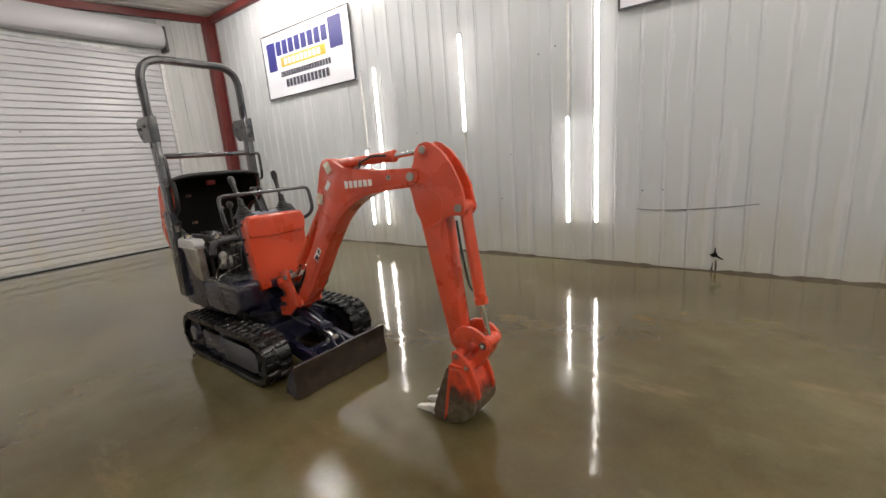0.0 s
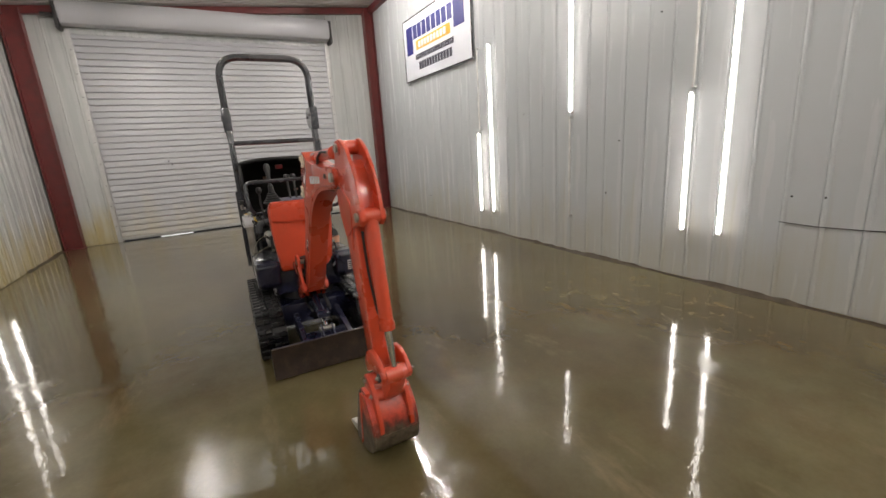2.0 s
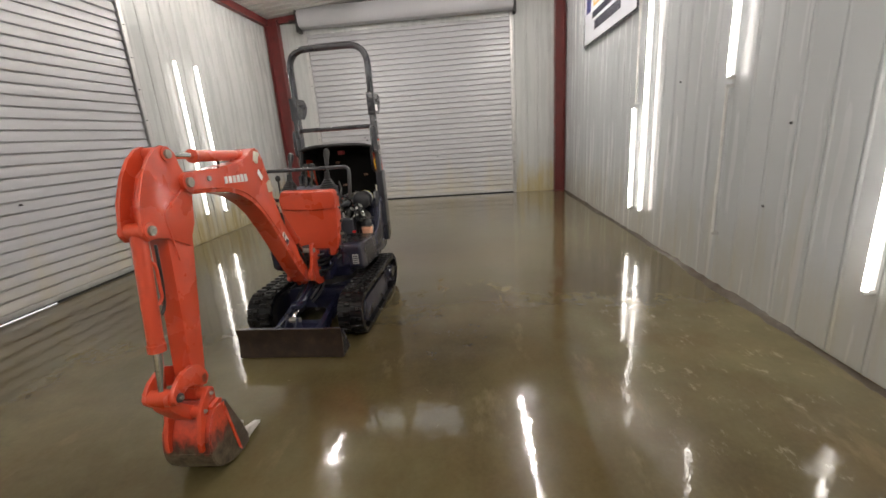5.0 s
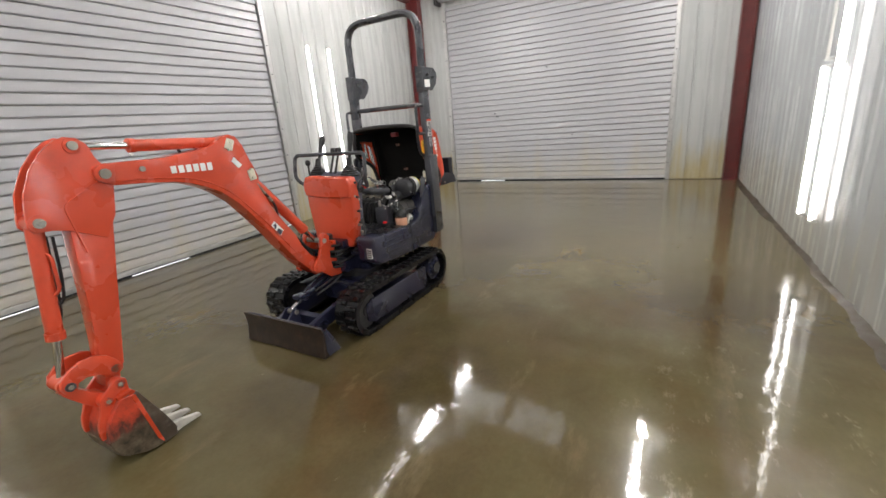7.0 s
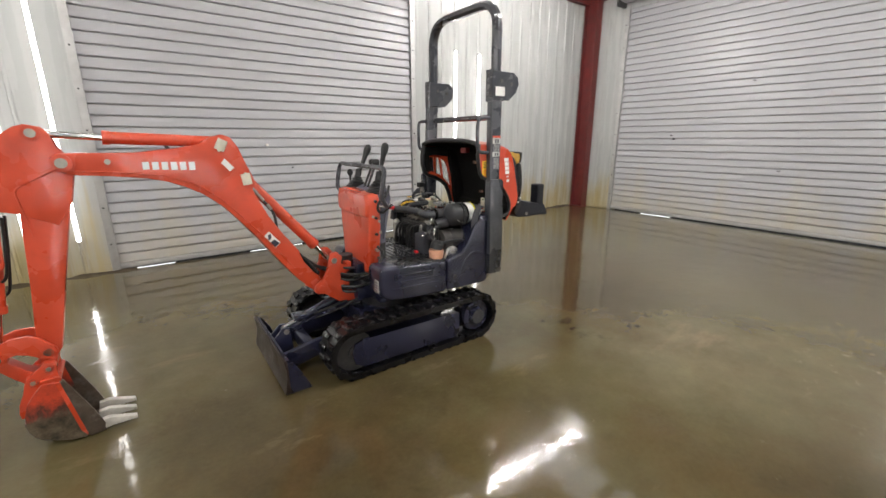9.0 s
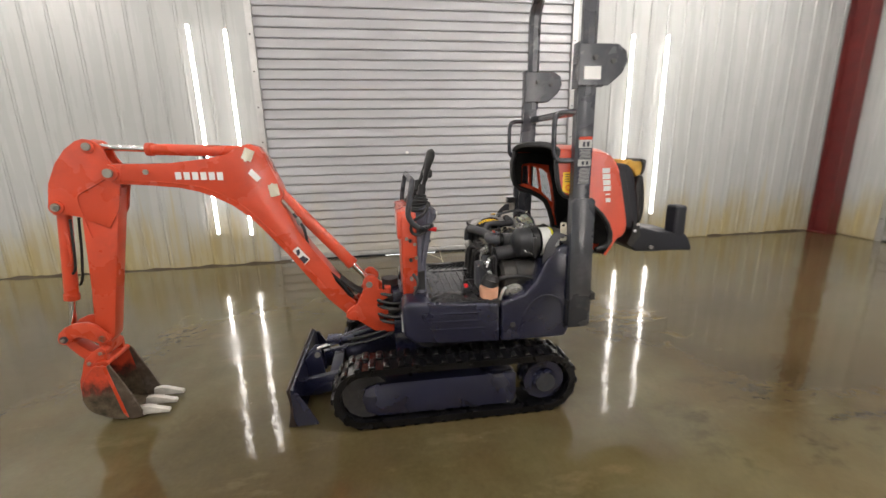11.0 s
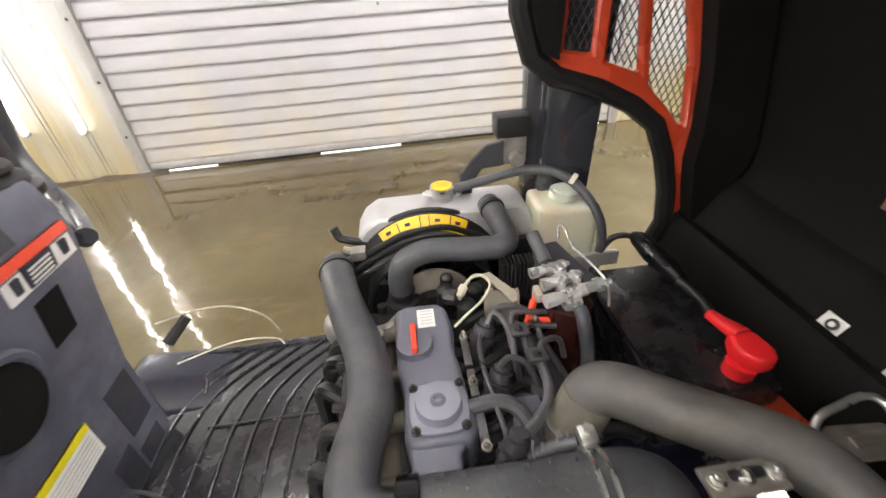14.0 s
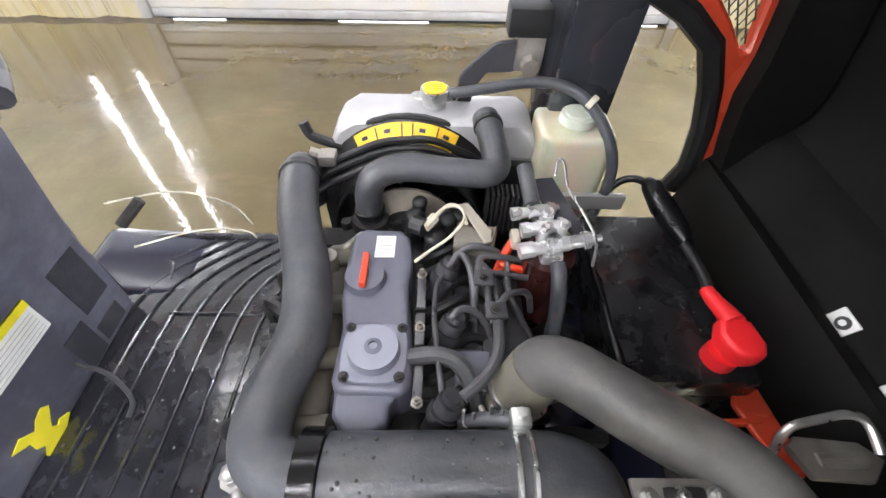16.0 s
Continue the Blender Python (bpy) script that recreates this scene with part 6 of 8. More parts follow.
# seat on the back of the open hood
bm = B()
CUSHION = rounded([Vector((x, 0, z)) for x, z in ((-0.885, 1.18), (-0.90, 1.247), (-0.941, 1.245), (-0.975, 1.21), (-1.0, 1.131), (-1.03, 1.0), (-1.035, 0.92), (-0.985, 0.89), (-0.93, 0.92), (-0.91, 1.0), (-0.895, 1.1))], 0.03, 4)
prism(bm, [(p.x, p.z) for p in CUSHION], "y", -0.2, 0.2, 0.018, seg=3)
seat = part("seat_cushion", bm, M_NAVYV, ex, "torn black vinyl seat standing on edge")
bm = B()
PAD = rounded([Vector((x, 0, z)) for x, z in ((-0.985, 1.12), (-1.0, 1.185), (-1.03, 1.185), (-1.047, 1.09), (-1.052, 1.0), (-1.04, 0.93), (-1.02, 0.93), (-1.015, 1.0))], 0.02, 4)
prism(bm, [(p.x, p.z) for p in PAD], "y", -0.19, 0.205, 0.012, seg=3)
part("seat_pad", bm, M_BLACK, seat)
bm = B()
prism(bm, [(-0.925, 1.245), (-0.945, 1.262), (-0.965, 1.266), (-0.986, 1.25), (-1.009, 1.257), (-1.028, 1.25), (-1.03, 1.213), (-1.023, 1.184), (-0.997, 1.173), (-0.976, 1.21)], "y", -0.16, 0.19, 0.012, seg=3)
part("torn_foam", bm, M_FOAMY, seat, "yellow foam showing through a tear")
bm = B()
prism(bm, [(-1.005, 1.255), (-1.02, 1.268), (-1.043, 1.26), (-1.04, 1.215), (-1.028, 1.185), (-1.02, 1.19), (-1.031, 1.22), (-1.03, 1.248), (-1.018, 1.256)], "y", 0.05, 0.195)
part("torn_vinyl", bm, M_BLACK, seat, "curled edge of the torn vinyl")
bm = B()
prism(bm, [(-1.005, 0.85), (-1.0, 0.80), (-1.03, 0.768), (-1.137, 0.762), (-1.24, 0.764), (-1.37, 0.755), (-1.372, 0.775), (-1.357, 0.81), (-1.33, 0.85), (-1.228, 0.868), (-1.158, 0.875), (-1.069, 0.90), (-1.034, 0.89)], "y", -0.12, 0.19, 0.014, seg=3)
box(bm, -1.322, -1.25, 0.1, 0.19, 0.83, 1.012, 0.02, 3)
sb = part("seat_back", bm, M_NAVYV, ex, "black vinyl seat back folded flat behind the hood")
bm = B()
prism(bm, [(-0.991, 0.878), (-0.991, 0.942), (-1.027, 0.926), (-1.041, 0.862), (-0.99, 0.80), (-0.965, 0.825)], "y", 0.2, 0.212, 0.002)
hg = part("seat_hinge", bm, M_DARK, seat)
for x, z in ((-1.018, 0.925), (-1.002, 0.892)):
    bm = B()
    cyl(bm, (x, 0.205, z), (x, 0.218, z), 0.0075, n=8)
    part("hinge_bolt", bm, M_WHITE, hg)
bm = B()
cyl(bm, (-1.12, 0.185, 0.79), (-1.12, 0.2, 0.79), 0.011, n=10)
part("hinge_bolt", bm, M_STEEL, sb)
# weld seams on the stick's cheek plates
for s_ in (1, -1):
    bm = B()
    sweep(bm, rounded([Vector((x, BOOM_Y + s_ * 0.0485, z)) for x, z in SEAM], 0.02), 0.0035, 8)
    part("weld_seam", bm, M_ORANGE, stick)


# ---- engine bay ----
def tube(name, pts, r, mat, parent, label="", bend=0.03, n=12, seg=6):
    bm = B()
    line = rounded(pts, bend, seg) if len(pts) > 2 else pts
    sweep(bm, line, r, n)
    return part(name, bm, mat, parent, label)


def rod(name, a, b, r, mat, parent, label="", r2=None, n=18):
    bm = B()
    cyl(bm, a, b, r, r2, n=n)
    return part(name, bm, mat, parent, label)


def block(name, lo, hi, mat, parent, label="", bevel=0.004):
    bm = B()
    box(bm, lo[0], hi[0], lo[1], hi[1], lo[2], hi[2], bevel)
    return part(name, bm, mat, parent, label)


def ring(name, c, axis, r, width, thick, mat, parent, label="", n=28):
    """A band round a hose: a short open tube with thickness."""
    c, d = Vector(c), Vector(axis).normalized()
    q = d.to_track_quat("Z", "Y").to_matrix()
    bm = B()
    prof = [(r, -width / 2), (r + thick, -width / 2 + thick * 0.3), (r + thick, width / 2 - thick * 0.3), (r, width / 2)]
    rows = [[bm.verts.new(c + q @ Vector((p * math.cos(2 * math.pi * k / n), p * math.sin(2 * math.pi * k / n), h))) for k in range(n)] for p, h in prof]
    for a, b in zip(rows, rows[1:] + rows[:1]):
        for k in range(n):
            bm.faces.new((a[k], a[(k + 1) % n], b[(k + 1) % n], b[k]))
    return part(name, bm, mat, parent, label)


def hex_bolt(p, r, mat, parent, name="bolt_head", h=0.006, washer=True):
    bm = B()
    if washer:
        cyl(bm, p, (p[0], p[1], p[2] + 0.0015), r * 1.35, n=14)
    cyl(bm, (p[0], p[1], p[2] + 0.001), (p[0], p[1], p[2] + h), r, r * 0.94, n=6)
    cyl(bm, (p[0], p[1], p[2] + h), (p[0], p[1], p[2] + h * 1.5), r * 0.5, n=10)
    return part(name, bm, mat, parent)


bm = B()
box(bm, -0.42, -0.2, -0.2, 0.13, 0.58, 0.80, 0.02)
box(bm, -0.43, -0.215, -0.16, 0.11, 0.78, 0.805, 0.008)
eb = part("engine_block", bm, M_DARK, ex, "oily dark ribbed engine block")
for k in range(6):
    block("block_rib", (-0.425, -0.15 + k * 0.045, 0.6), (-0.195, -0.14 + k * 0.045, 0.777), M_DARK, eb, bevel=0.003)
block("bay_floor", (-0.74, -0.33, 0.56), (-0.2, 0.33, 0.6), M_DARK, ex)

# radiator, facing the engine
bm = B()
box(bm, -0.512, -0.228, -0.36, -0.31, 0.595, 0.85, 0.006)
part("radiator_core", bm, M_STEEL, ex, "dull metal radiator")
bm = B()
prism(bm, [(-0.225, 0.838), (-0.225, 0.862), (-0.238, 0.883), (-0.262, 0.898), (-0.488, 0.898), (-0.508, 0.885), (-0.515, 0.86), (-0.515, 0.838)], "y", -0.376, -0.295, 0.011, seg=3)
tank_ = part("radiator_tank", bm, M_CAST, ex, "pale cast aluminium radiator top tank")
block("tank_seam", (-0.519, -0.38, 0.831), (-0.221, -0.291, 0.839), M_ALU, tank_, bevel=0.002)
rod("filler_neck", (-0.37, -0.343, 0.89), (-0.37, -0.343, 0.912), 0.017, M_CAST, tank_)
bm = B()
cyl(bm, (-0.37, -0.343, 0.909), (-0.37, -0.343, 0.922), 0.0215, 0.02, n=28)
for s_ in (1, -1):
    prism(bm, [(-0.37 + s_ * 0.012, -0.357), (-0.37 + s_ * 0.03, -0.352), (-0.37 + s_ * 0.035, -0.343), (-0.37 + s_ * 0.03, -0.334), (-0.37 + s_ * 0.012, -0.329)], "z", 0.908, 0.9125, 0.0015, seg=1)
cap = part("radiator_cap", bm, M_ZINCW, tank_, "bright pressed radiator cap with two ears")
rod("cap_label", (-0.37, -0.343, 0.9215), (-0.37, -0.343, 0.9235), 0.0168, M_YELLOW, cap, n=26)
for k in range(3):
    block("text_bar", (-0.38, -0.351 + k * 0.006, 0.9233), (-0.36, -0.3495 + k * 0.006, 0.924), M_GOLDINK, cap, bevel=0)

# fan shroud
FC = (-0.335, 0.775)


def arc_row(r, y, a0, a1, n=18):
    return [Vector((FC[0] + r * math.cos(a0 + (a1 - a0) * k / n), y, FC[1] + r * math.sin(a0 + (a1 - a0) * k / n))) for k in range(n + 1)]


def strip(name, rows, mat, parent, label="", thick=0.003):
    bm = B()
    vs = [[bm.verts.new(p) for p in row] for row in rows]
    for a, b in zip(vs, vs[1:]):
        for k in range(len(a) - 1):
            bm.faces.new((a[k], a[k + 1], b[k + 1], b[k]))
    bmesh.ops.recalc_face_normals(bm, faces=bm.faces)
    bmesh.ops.solidify(bm, geom=bm.faces[:], thickness=thick)
    return part(name, bm, mat, parent, label)


sh = strip("fan_shroud", [arc_row(0.128, -0.31, -0.2, 3.34), arc_row(0.128, -0.295, -0.2, 3.34), arc_row(0.104, -0.272, -0.2, 3.34), arc_row(0.104, -0.215, -0.2, 3.34)], M_BLACK, ex, "black plastic fan shroud arch", 0.004)
strip("fan_label", [arc_row(0.1265, -0.2915, 0.93, 2.15), arc_row(0.108, -0.2735, 0.93, 2.15)], M_YELLOW, sh, "yellow picture label along the arch", 0.001)
for a in (1.2, 1.5, 1.62, 1.9):
    strip("label_bar", [arc_row(0.1255, -0.2895, a, a + 0.012, 1), arc_row(0.113, -0.2765, a, a + 0.012, 1)], M_INK, sh, thick=0.001)
for a in (1.02, 1.3, 1.7, 1.98):
    strip("label_bar", [arc_row(0.1215, -0.2855, a, a + 0.07, 2), arc_row(0.118, -0.2818, a, a + 0.07, 2)], M_INK, sh, thick=0.001)
tube("shroud_rim", arc_row(0.130, -0.300, -0.1, 3.24), 0.0045, M_BLACK, sh, bend=0.001, n=8)
for k, (dy, dz) in enumerate(((0.0, 0.006), (0.012, -0.001), (0.024, -0.01))):
    tube("shroud_rib", [(-0.2, -0.245 + dy * 0.6, 0.828 + dz), (-0.225, -0.258 + dy, 0.848 + dz), (-0.3, -0.272 + dy, 0.877 + dz), (-0.365, -0.278 + dy, 0.879 + dz), (-0.43, -0.278 + dy, 0.848 + dz), (-0.45, -0.275 + dy, 0.825 + dz)], 0.0052, M_BLACK, sh, bend=0.02, n=8)
tube("shroud_ear", [(-0.25, -0.298, 0.852), (-0.205, -0.302, 0.866), (-0.195, -0.306, 0.868), (-0.189, -0.309, 0.886)], 0.007, M_BLACK, sh, bend=0.008, n=8)
block("shroud_plate", (-0.51, -0.29, 0.6), (-0.445, -0.275, 0.845), M_BLACK, sh)
block("shroud_plate", (-0.235, -0.29, 0.6), (-0.205, -0.27, 0.84), M_BLACK, sh)
bm = B()
cyl(bm, (FC[0], -0.262, FC[1]), (FC[0], -0.225, FC[1]), 0.03, n=20)
fan = part("fan", bm, M_BLACK, ex, "black bladed cooling fan")
for k in range(7):
    a = 2 * math.pi * k / 7
    d, e, c = Vector((math.cos(a), 0, math.sin(a))), Vector((-math.sin(a), 0, math.cos(a))), Vector((FC[0], -0.25, FC[1]))
    strip("fan_blade", [[c + d * r_ + e * w_ + Vector((0, y_, 0)) for r_, w_, y_ in row] for row in (((0.025, -0.016, 0.006), (0.06, -0.022, 0.01), (0.098, -0.026, 0.012)), ((0.025, 0.016, -0.006), (0.06, 0.02, -0.01), (0.098, 0.022, -0.012)))], M_BLACK, fan)
ring("fan_pulley", (FC[0], -0.212, 0.79), (0, 1, 0), 0.034, 0.022, 0.03, M_DUST, ex, "dusty brown pulley ring")
rod("pulley_hub", (FC[0], -0.225, 0.79), (FC[0], -0.19, 0.79), 0.03, M_DARK, ex)
rod("alternator", (-0.215, -0.225, 0.70), (-0.215, -0.13, 0.70), 0.048, M_ALU, ex, "dull aluminium alternator", n=24)
for k in range(8):
    block("rib_block", (-0.445 - 0.0065 * k, -0.235, 0.77), (-0.4415 - 0.0065 * k, -0.21, 0.845), M_DARK, ex, bevel=0)
bm = B()
box(bm, -0.24, -0.216, -0.272, -0.25, 0.855, 0.872, 0.004)
cyl(bm, (-0.22, -0.262, 0.866), (-0.205, -0.263, 0.871), 0.007, n=8)
part("shroud_bracket", bm, M_STEEL, ex)

# upper coolant hose
tube("coolant_hose", [(-0.288, -0.196, 0.81), (-0.288, -0.204, 0.875), (-0.33, -0.218, 0.886), (-0.39, -0.212, 0.882), (-0.452, -0.206, 0.882), (-0.446, -0.25, 0.898), (-0.438, -0.30, 0.905)], 0.0176, M_HOSE, ex, "thick grey rubber coolant hose", bend=0.036, n=18, seg=8)
ring("hose_clip", (-0.288, -0.197, 0.829), (0, 0, 1), 0.0176, 0.01, 0.002, M_BLACK, ex)
ring("hose_clip", (-0.441, -0.283, 0.9035), (0.1, -1, 0.16), 0.0176, 0.008, 0.002, M_BLACK, ex)
bm = B()
cyl(bm, (-0.288, -0.195, 0.775), (-0.288, -0.195, 0.818), 0.027, 0.024, n=20)
box(bm, -0.33, -0.25, -0.213, -0.16, 0.785, 0.803, 0.007)
for x, y in ((-0.322, -0.19), (-0.256, -0.19)):
    cyl(bm, (x, y, 0.8), (x, y, 0.815), 0.007, n=6)
part("thermostat_housing", bm, M_DARK, ex, "oily thermostat housing")

# rocker cover
bm = B()
prism(bm, [(-0.29, -0.143), (-0.335, -0.14), (-0.346, -0.128), (-0.35, -0.09), (-0.346, -0.06), (-0.35, -0.03), (-0.356, 0.045), (-0.35, 0.058), (-0.29, 0.058), (-0.283, 0.045), (-0.285, -0.01), (-0.279, -0.04), (-0.277, -0.09), (-0.28, -0.13)], "z", 0.795, 0.853, 0.01, seg=4)
prism(bm, [(-0.286, 0.04), (-0.345, 0.04), (-0.345, 0.056), (-0.336, 0.064), (-0.336, 0.084), (-0.318, 0.092), (-0.30, 0.09), (-0.288, 0.074)], "z", 0.79, 0.8475, 0.007, seg=3)
rk = part("rocker_cover", bm, M_COVER, ex, "dusty violet-grey rocker cover")
bm = B()
cyl(bm, (-0.301, -0.066, 0.851), (-0.301, -0.066, 0.862), 0.0225, 0.0205, n=28)
oc = part("oil_cap", bm, M_COVER, rk)
block("cap_grip", (-0.3045, -0.09, 0.861), (-0.2975, -0.048, 0.870), M_REDO, oc, bevel=0.002)
st = block("white_sticker", (-0.329, -0.128, 0.8532), (-0.307, -0.096, 0.8538), M_WHITE, rk, bevel=0)
for k in range(5):
    block("text_bar", (-0.326, -0.125 + k * 0.0055, 0.8537), (-0.311, -0.1235 + k * 0.0055, 0.8541), M_WORN, st, bevel=0)
bm = B()
prism(bm, [(-0.32 + 0.03 * (1 if c > 0 else -1) * abs(c) ** 0.55, 0.02 + 0.03 * (1 if s > 0 else -1) * abs(s) ** 0.55) for c, s in [(math.cos(2 * math.pi * k / 32), math.sin(2 * math.pi * k / 32)) for k in range(32)]], "z", 0.851, 0.858, 0.002)
cyl(bm, (-0.32, 0.02, 0.857), (-0.32, 0.02, 0.868), 0.0245, 0.0225, n=32)
rd = part("breather_cover", bm, M_SILVER, rk, "silvery round breather cover")
ring("cover_boss", (-0.32, 0.02, 0.8685), (0, 0, 1), 0.004, 0.003, 0.004, M_COVER, rd, n=18)
for sx in (1, -1):
    for sy in (1, -1):
        hex_bolt((-0.32 + sx * 0.0245, 0.02 + sy * 0.0245, 0.857), 0.0038, M_DARK, rd, "cover_bolt", 0.005)

# intake hose along the engine's front side, then the wide pipe
tube("intake_hose", [(-0.188, -0.275, 0.78), (-0.19, -0.268, 0.85), (-0.203, -0.19, 0.862), (-0.22, -0.13, 0.864), (-0.245, -0.06, 0.862), (-0.255, 0.008, 0.86), (-0.236, 0.062, 0.856), (-0.237, 0.106, 0.857), (-0.265, 0.124, 0.859), (-0.295, 0.126, 0.859)], 0.0242, M_HOSE, ex, "thick grey rubber intake hose", bend=0.042, n=20, seg=8)
ring("hose_clip", (-0.1965, -0.229, 0.856), (-0.16, 0.97, 0.15), 0.0244, 0.011, 0.0025, M_BLACK, ex)
pipe_ = tube("intake_pipe", [(-0.285, 0.126, 0.859), (-0.40, 0.124, 0.858), (-0.478, 0.122, 0.856), (-0.50, 0.135, 0.83), (-0.505, 0.15, 0.78)], 0.034, M_HOSE, ex, "black plastic intake pipe with water drops", bend=0.04, n=26, seg=8)
ring("band_clamp", (-0.287, 0.126, 0.859), (-1, 0, 0), 0.0342, 0.02, 0.0035, M_RUBBER, pipe_, "shiny black band clamp")
for x in (-0.436, -0.447):
    ring("wire_clamp", (x, 0.123, 0.8575), (-1, 0, 0), 0.0342, 0.0045, 0.003, M_ZINCW, pipe_, "bright wire hose clamp")
bm = B()
box(bm, -0.449, -0.433, 0.082, 0.097, 0.884, 0.894, 0.003)
cyl(bm, (-0.441, 0.088, 0.892), (-0.441, 0.088, 0.898), 0.0045, n=6)
box(bm, -0.447, -0.435, 0.09, 0.1, 0.878, 0.888, 0.002)
part("clamp_lug", bm, M_ZINCW, pipe_)
tube("hose_stub", [(-0.40, 0.078, 0.842), (-0.418, 0.08, 0.86), (-0.438, 0.085, 0.873)], 0.0065, M_HOSE, ex)
for c in ((-0.404, 0.079, 0.848), (-0.425, 0.0815, 0.864)):
    tube("spring_clip", [(c[0] - 0.004, c[1] - 0.002, c[2] + 0.016), (c[0] - 0.004, c[1] + 0.003, c[2] + 0.005), (c[0] + 0.003, c[1] + 0.005, c[2]), (c[0] + 0.004, c[1] - 0.003, c[2] + 0.005), (c[0] + 0.004, c[1] - 0.004, c[2] + 0.017)], 0.0013, M_ZINCW, ex, bend=0.005, n=6)
rng = random.Random(5)
bm = B()
for k in range(34):
    a = rng.uniform(0.9, 2.3)
    x = rng.uniform(-0.43, -0.3)
    ball(bm, (x, 0.125 + 0.0342 * math.cos(a), 0.859 + 0.0342 * math.sin(a)), rng.uniform(0.0008, 0.002), n=6)
tagged(part("water_drop", bm, M_WATER, pipe_), kind="stuff")

# air cleaner canister
AC = Vector((0, 0.222, 0.862))
CR = 0.0745
bm = B()
prof = [(-0.325, 0.04), (-0.337, 0.058), (-0.345, CR - 0.004), (-0.352, CR), (-0.448, CR), (-0.45, CR - 0.002), (-0.522, CR - 0.002), (-0.536, CR - 0.01), (-0.545, 0.05), (-0.55, 0.04), (-0.572, 0.036)]
rows = [[bm.verts.new((x, AC.y + r * math.cos(2 * math.pi * k / 40), AC.z + r * math.sin(2 * math.pi * k / 40))) for k in range(40)] for x, r in prof]
for a, b in zip(rows, rows[1:]):
    for k in range(40):
        bm.faces.new((a[k], a[(k + 1) % 40], b[(k + 1) % 40], b[k]))
bm.faces.new(rows[0])
bm.faces.new(rows[-1])
ac = part("air_cleaner", bm, M_CAN, ex, "dark grey round air cleaner canister")
for x, w_, th, m_, nm in ((-0.398, 0.004, 0.002, M_BLACK, "canister_band"), (-0.415, 0.005, 0.003, M_RUBBER, "canister_band"), (-0.43, 0.028, 0.003, M_BLACK, "canister_collar"), (-0.449, 0.004, 0.004, M_RUBBER, "canister_band"), (-0.4555, 0.004, 0.003, M_RUBBER, "canister_band"), (-0.485, 0.05, 0.0006, M_WHITE, "white_label"), (-0.516, 0.011, 0.0006, M_LABELY, "yellow_label")):
    ring(nm, (x, AC.y, AC.z), (-1, 0, 0), CR - (0.002 if x < -0.45 else 0.0), w_, th, m_, ac, n=44)
for k, (dx, dz) in enumerate(((0, 0), (0.002, 0.006))):
    tube("wire_clip", [(-0.352, 0.176 + dz, 0.925), (-0.36, 0.17 + dz, 0.938), (-0.372, 0.175 + dz, 0.933), (-0.378, 0.172 + dz, 0.945), (-0.402, 0.174 + dz, 0.945)], 0.0022, M_ZINCW, ac, bend=0.006, n=8)
tube("wire_clip", [(-0.365, 0.29, 0.838), (-0.372, 0.297, 0.828), (-0.40, 0.297, 0.82), (-0.41, 0.29, 0.812)], 0.003, M_ZINCW, ac, bend=0.008, n=8)
block("clip_seat", (-0.41, 0.176, 0.932), (-0.39, 0.2, 0.942), M_ZINCW, ac)
bm = B()
box(bm, -0.43, -0.41, 0.285, 0.303, 0.80, 0.9, 0.004)
part("clip_tongue", bm, M_BLACK, ac)
bk = block("canister_bracket", (-0.572, 0.13, 0.888), (-0.51, 0.154, 0.893), M_STEEL, ex, "dull plated bracket", bevel=0.002)
for x in (-0.519, -0.542, -0.566):
    hex_bolt((x, 0.142, 0.893), 0.005, M_ZINCW, bk)
block("canister_stay", (-0.56, 0.135, 0.72), (-0.53, 0.145, 0.895), M_BLACK, ex)

# large outlet hose looping from the canister back to the engine
OUTLET = rounded([(-0.553, AC.y, AC.z), (-0.607, AC.y, 0.866), (-0.626, 0.18, 0.872), (-0.612, 0.136, 0.88), (-0.583, 0.114, 0.886), (-0.553, 0.098, 0.889), (-0.52, 0.076, 0.89), (-0.472, 0.04, 0.888), (-0.457, 0.045, 0.856), (-0.443, 0.055, 0.80)], 0.045, 8)
bm = B()
sweep(bm, OUTLET, 0.0255, 22)
oh = part("outlet_hose", bm, M_HOSED, ex, "thick grey rubber outlet hose with pale dust")
bm = B()
sweep(bm, OUTLET[-11:], 0.0261, 22)
part("dusty_end", bm, M_DUSTR, oh, "hose end under beige dust")
ring("end_cuff", (-0.566, AC.y, AC.z), (-1, 0, 0), 0.0256, 0.036, 0.005, M_GREY, oh, "pale grey end cuff")
ring("wire_clamp", (-0.4525, 0.048, 0.838), (0.24, 0.17, -0.955), 0.0261, 0.005, 0.0025, M_ZINCW, oh)
tube("clamp_ear", [(-0.418, 0.058, 0.826), (-0.424, 0.076, 0.83), (-0.442, 0.083, 0.822), (-0.458, 0.08, 0.822)], 0.0035, M_ZINCW, oh, bend=0.008, n=8)

# muffler and things under the air cleaner
bm = B()
cyl(bm, (-0.27, 0.21, 0.69), (-0.515, 0.21, 0.69), 0.076, n=32)
cyl(bm, (-0.255, 0.21, 0.69), (-0.27, 0.21, 0.69), 0.055, 0.076, n=32)
cyl(bm, (-0.515, 0.21, 0.69), (-0.535, 0.21, 0.69), 0.076, 0.05, n=32)
mf = part("muffler", bm, M_MUFFLER, ex, "dull grey-brown round muffler")
for x in (-0.35, -0.44):
    ring("muffler_strap", (x, 0.21, 0.69), (-1, 0, 0), 0.0762, 0.03, 0.003, M_DARK, mf)
rod("cleaner_foot", (-0.24, 0.2, 0.80), (-0.345, 0.2, 0.815), 0.036, M_CAN, ex, n=24)
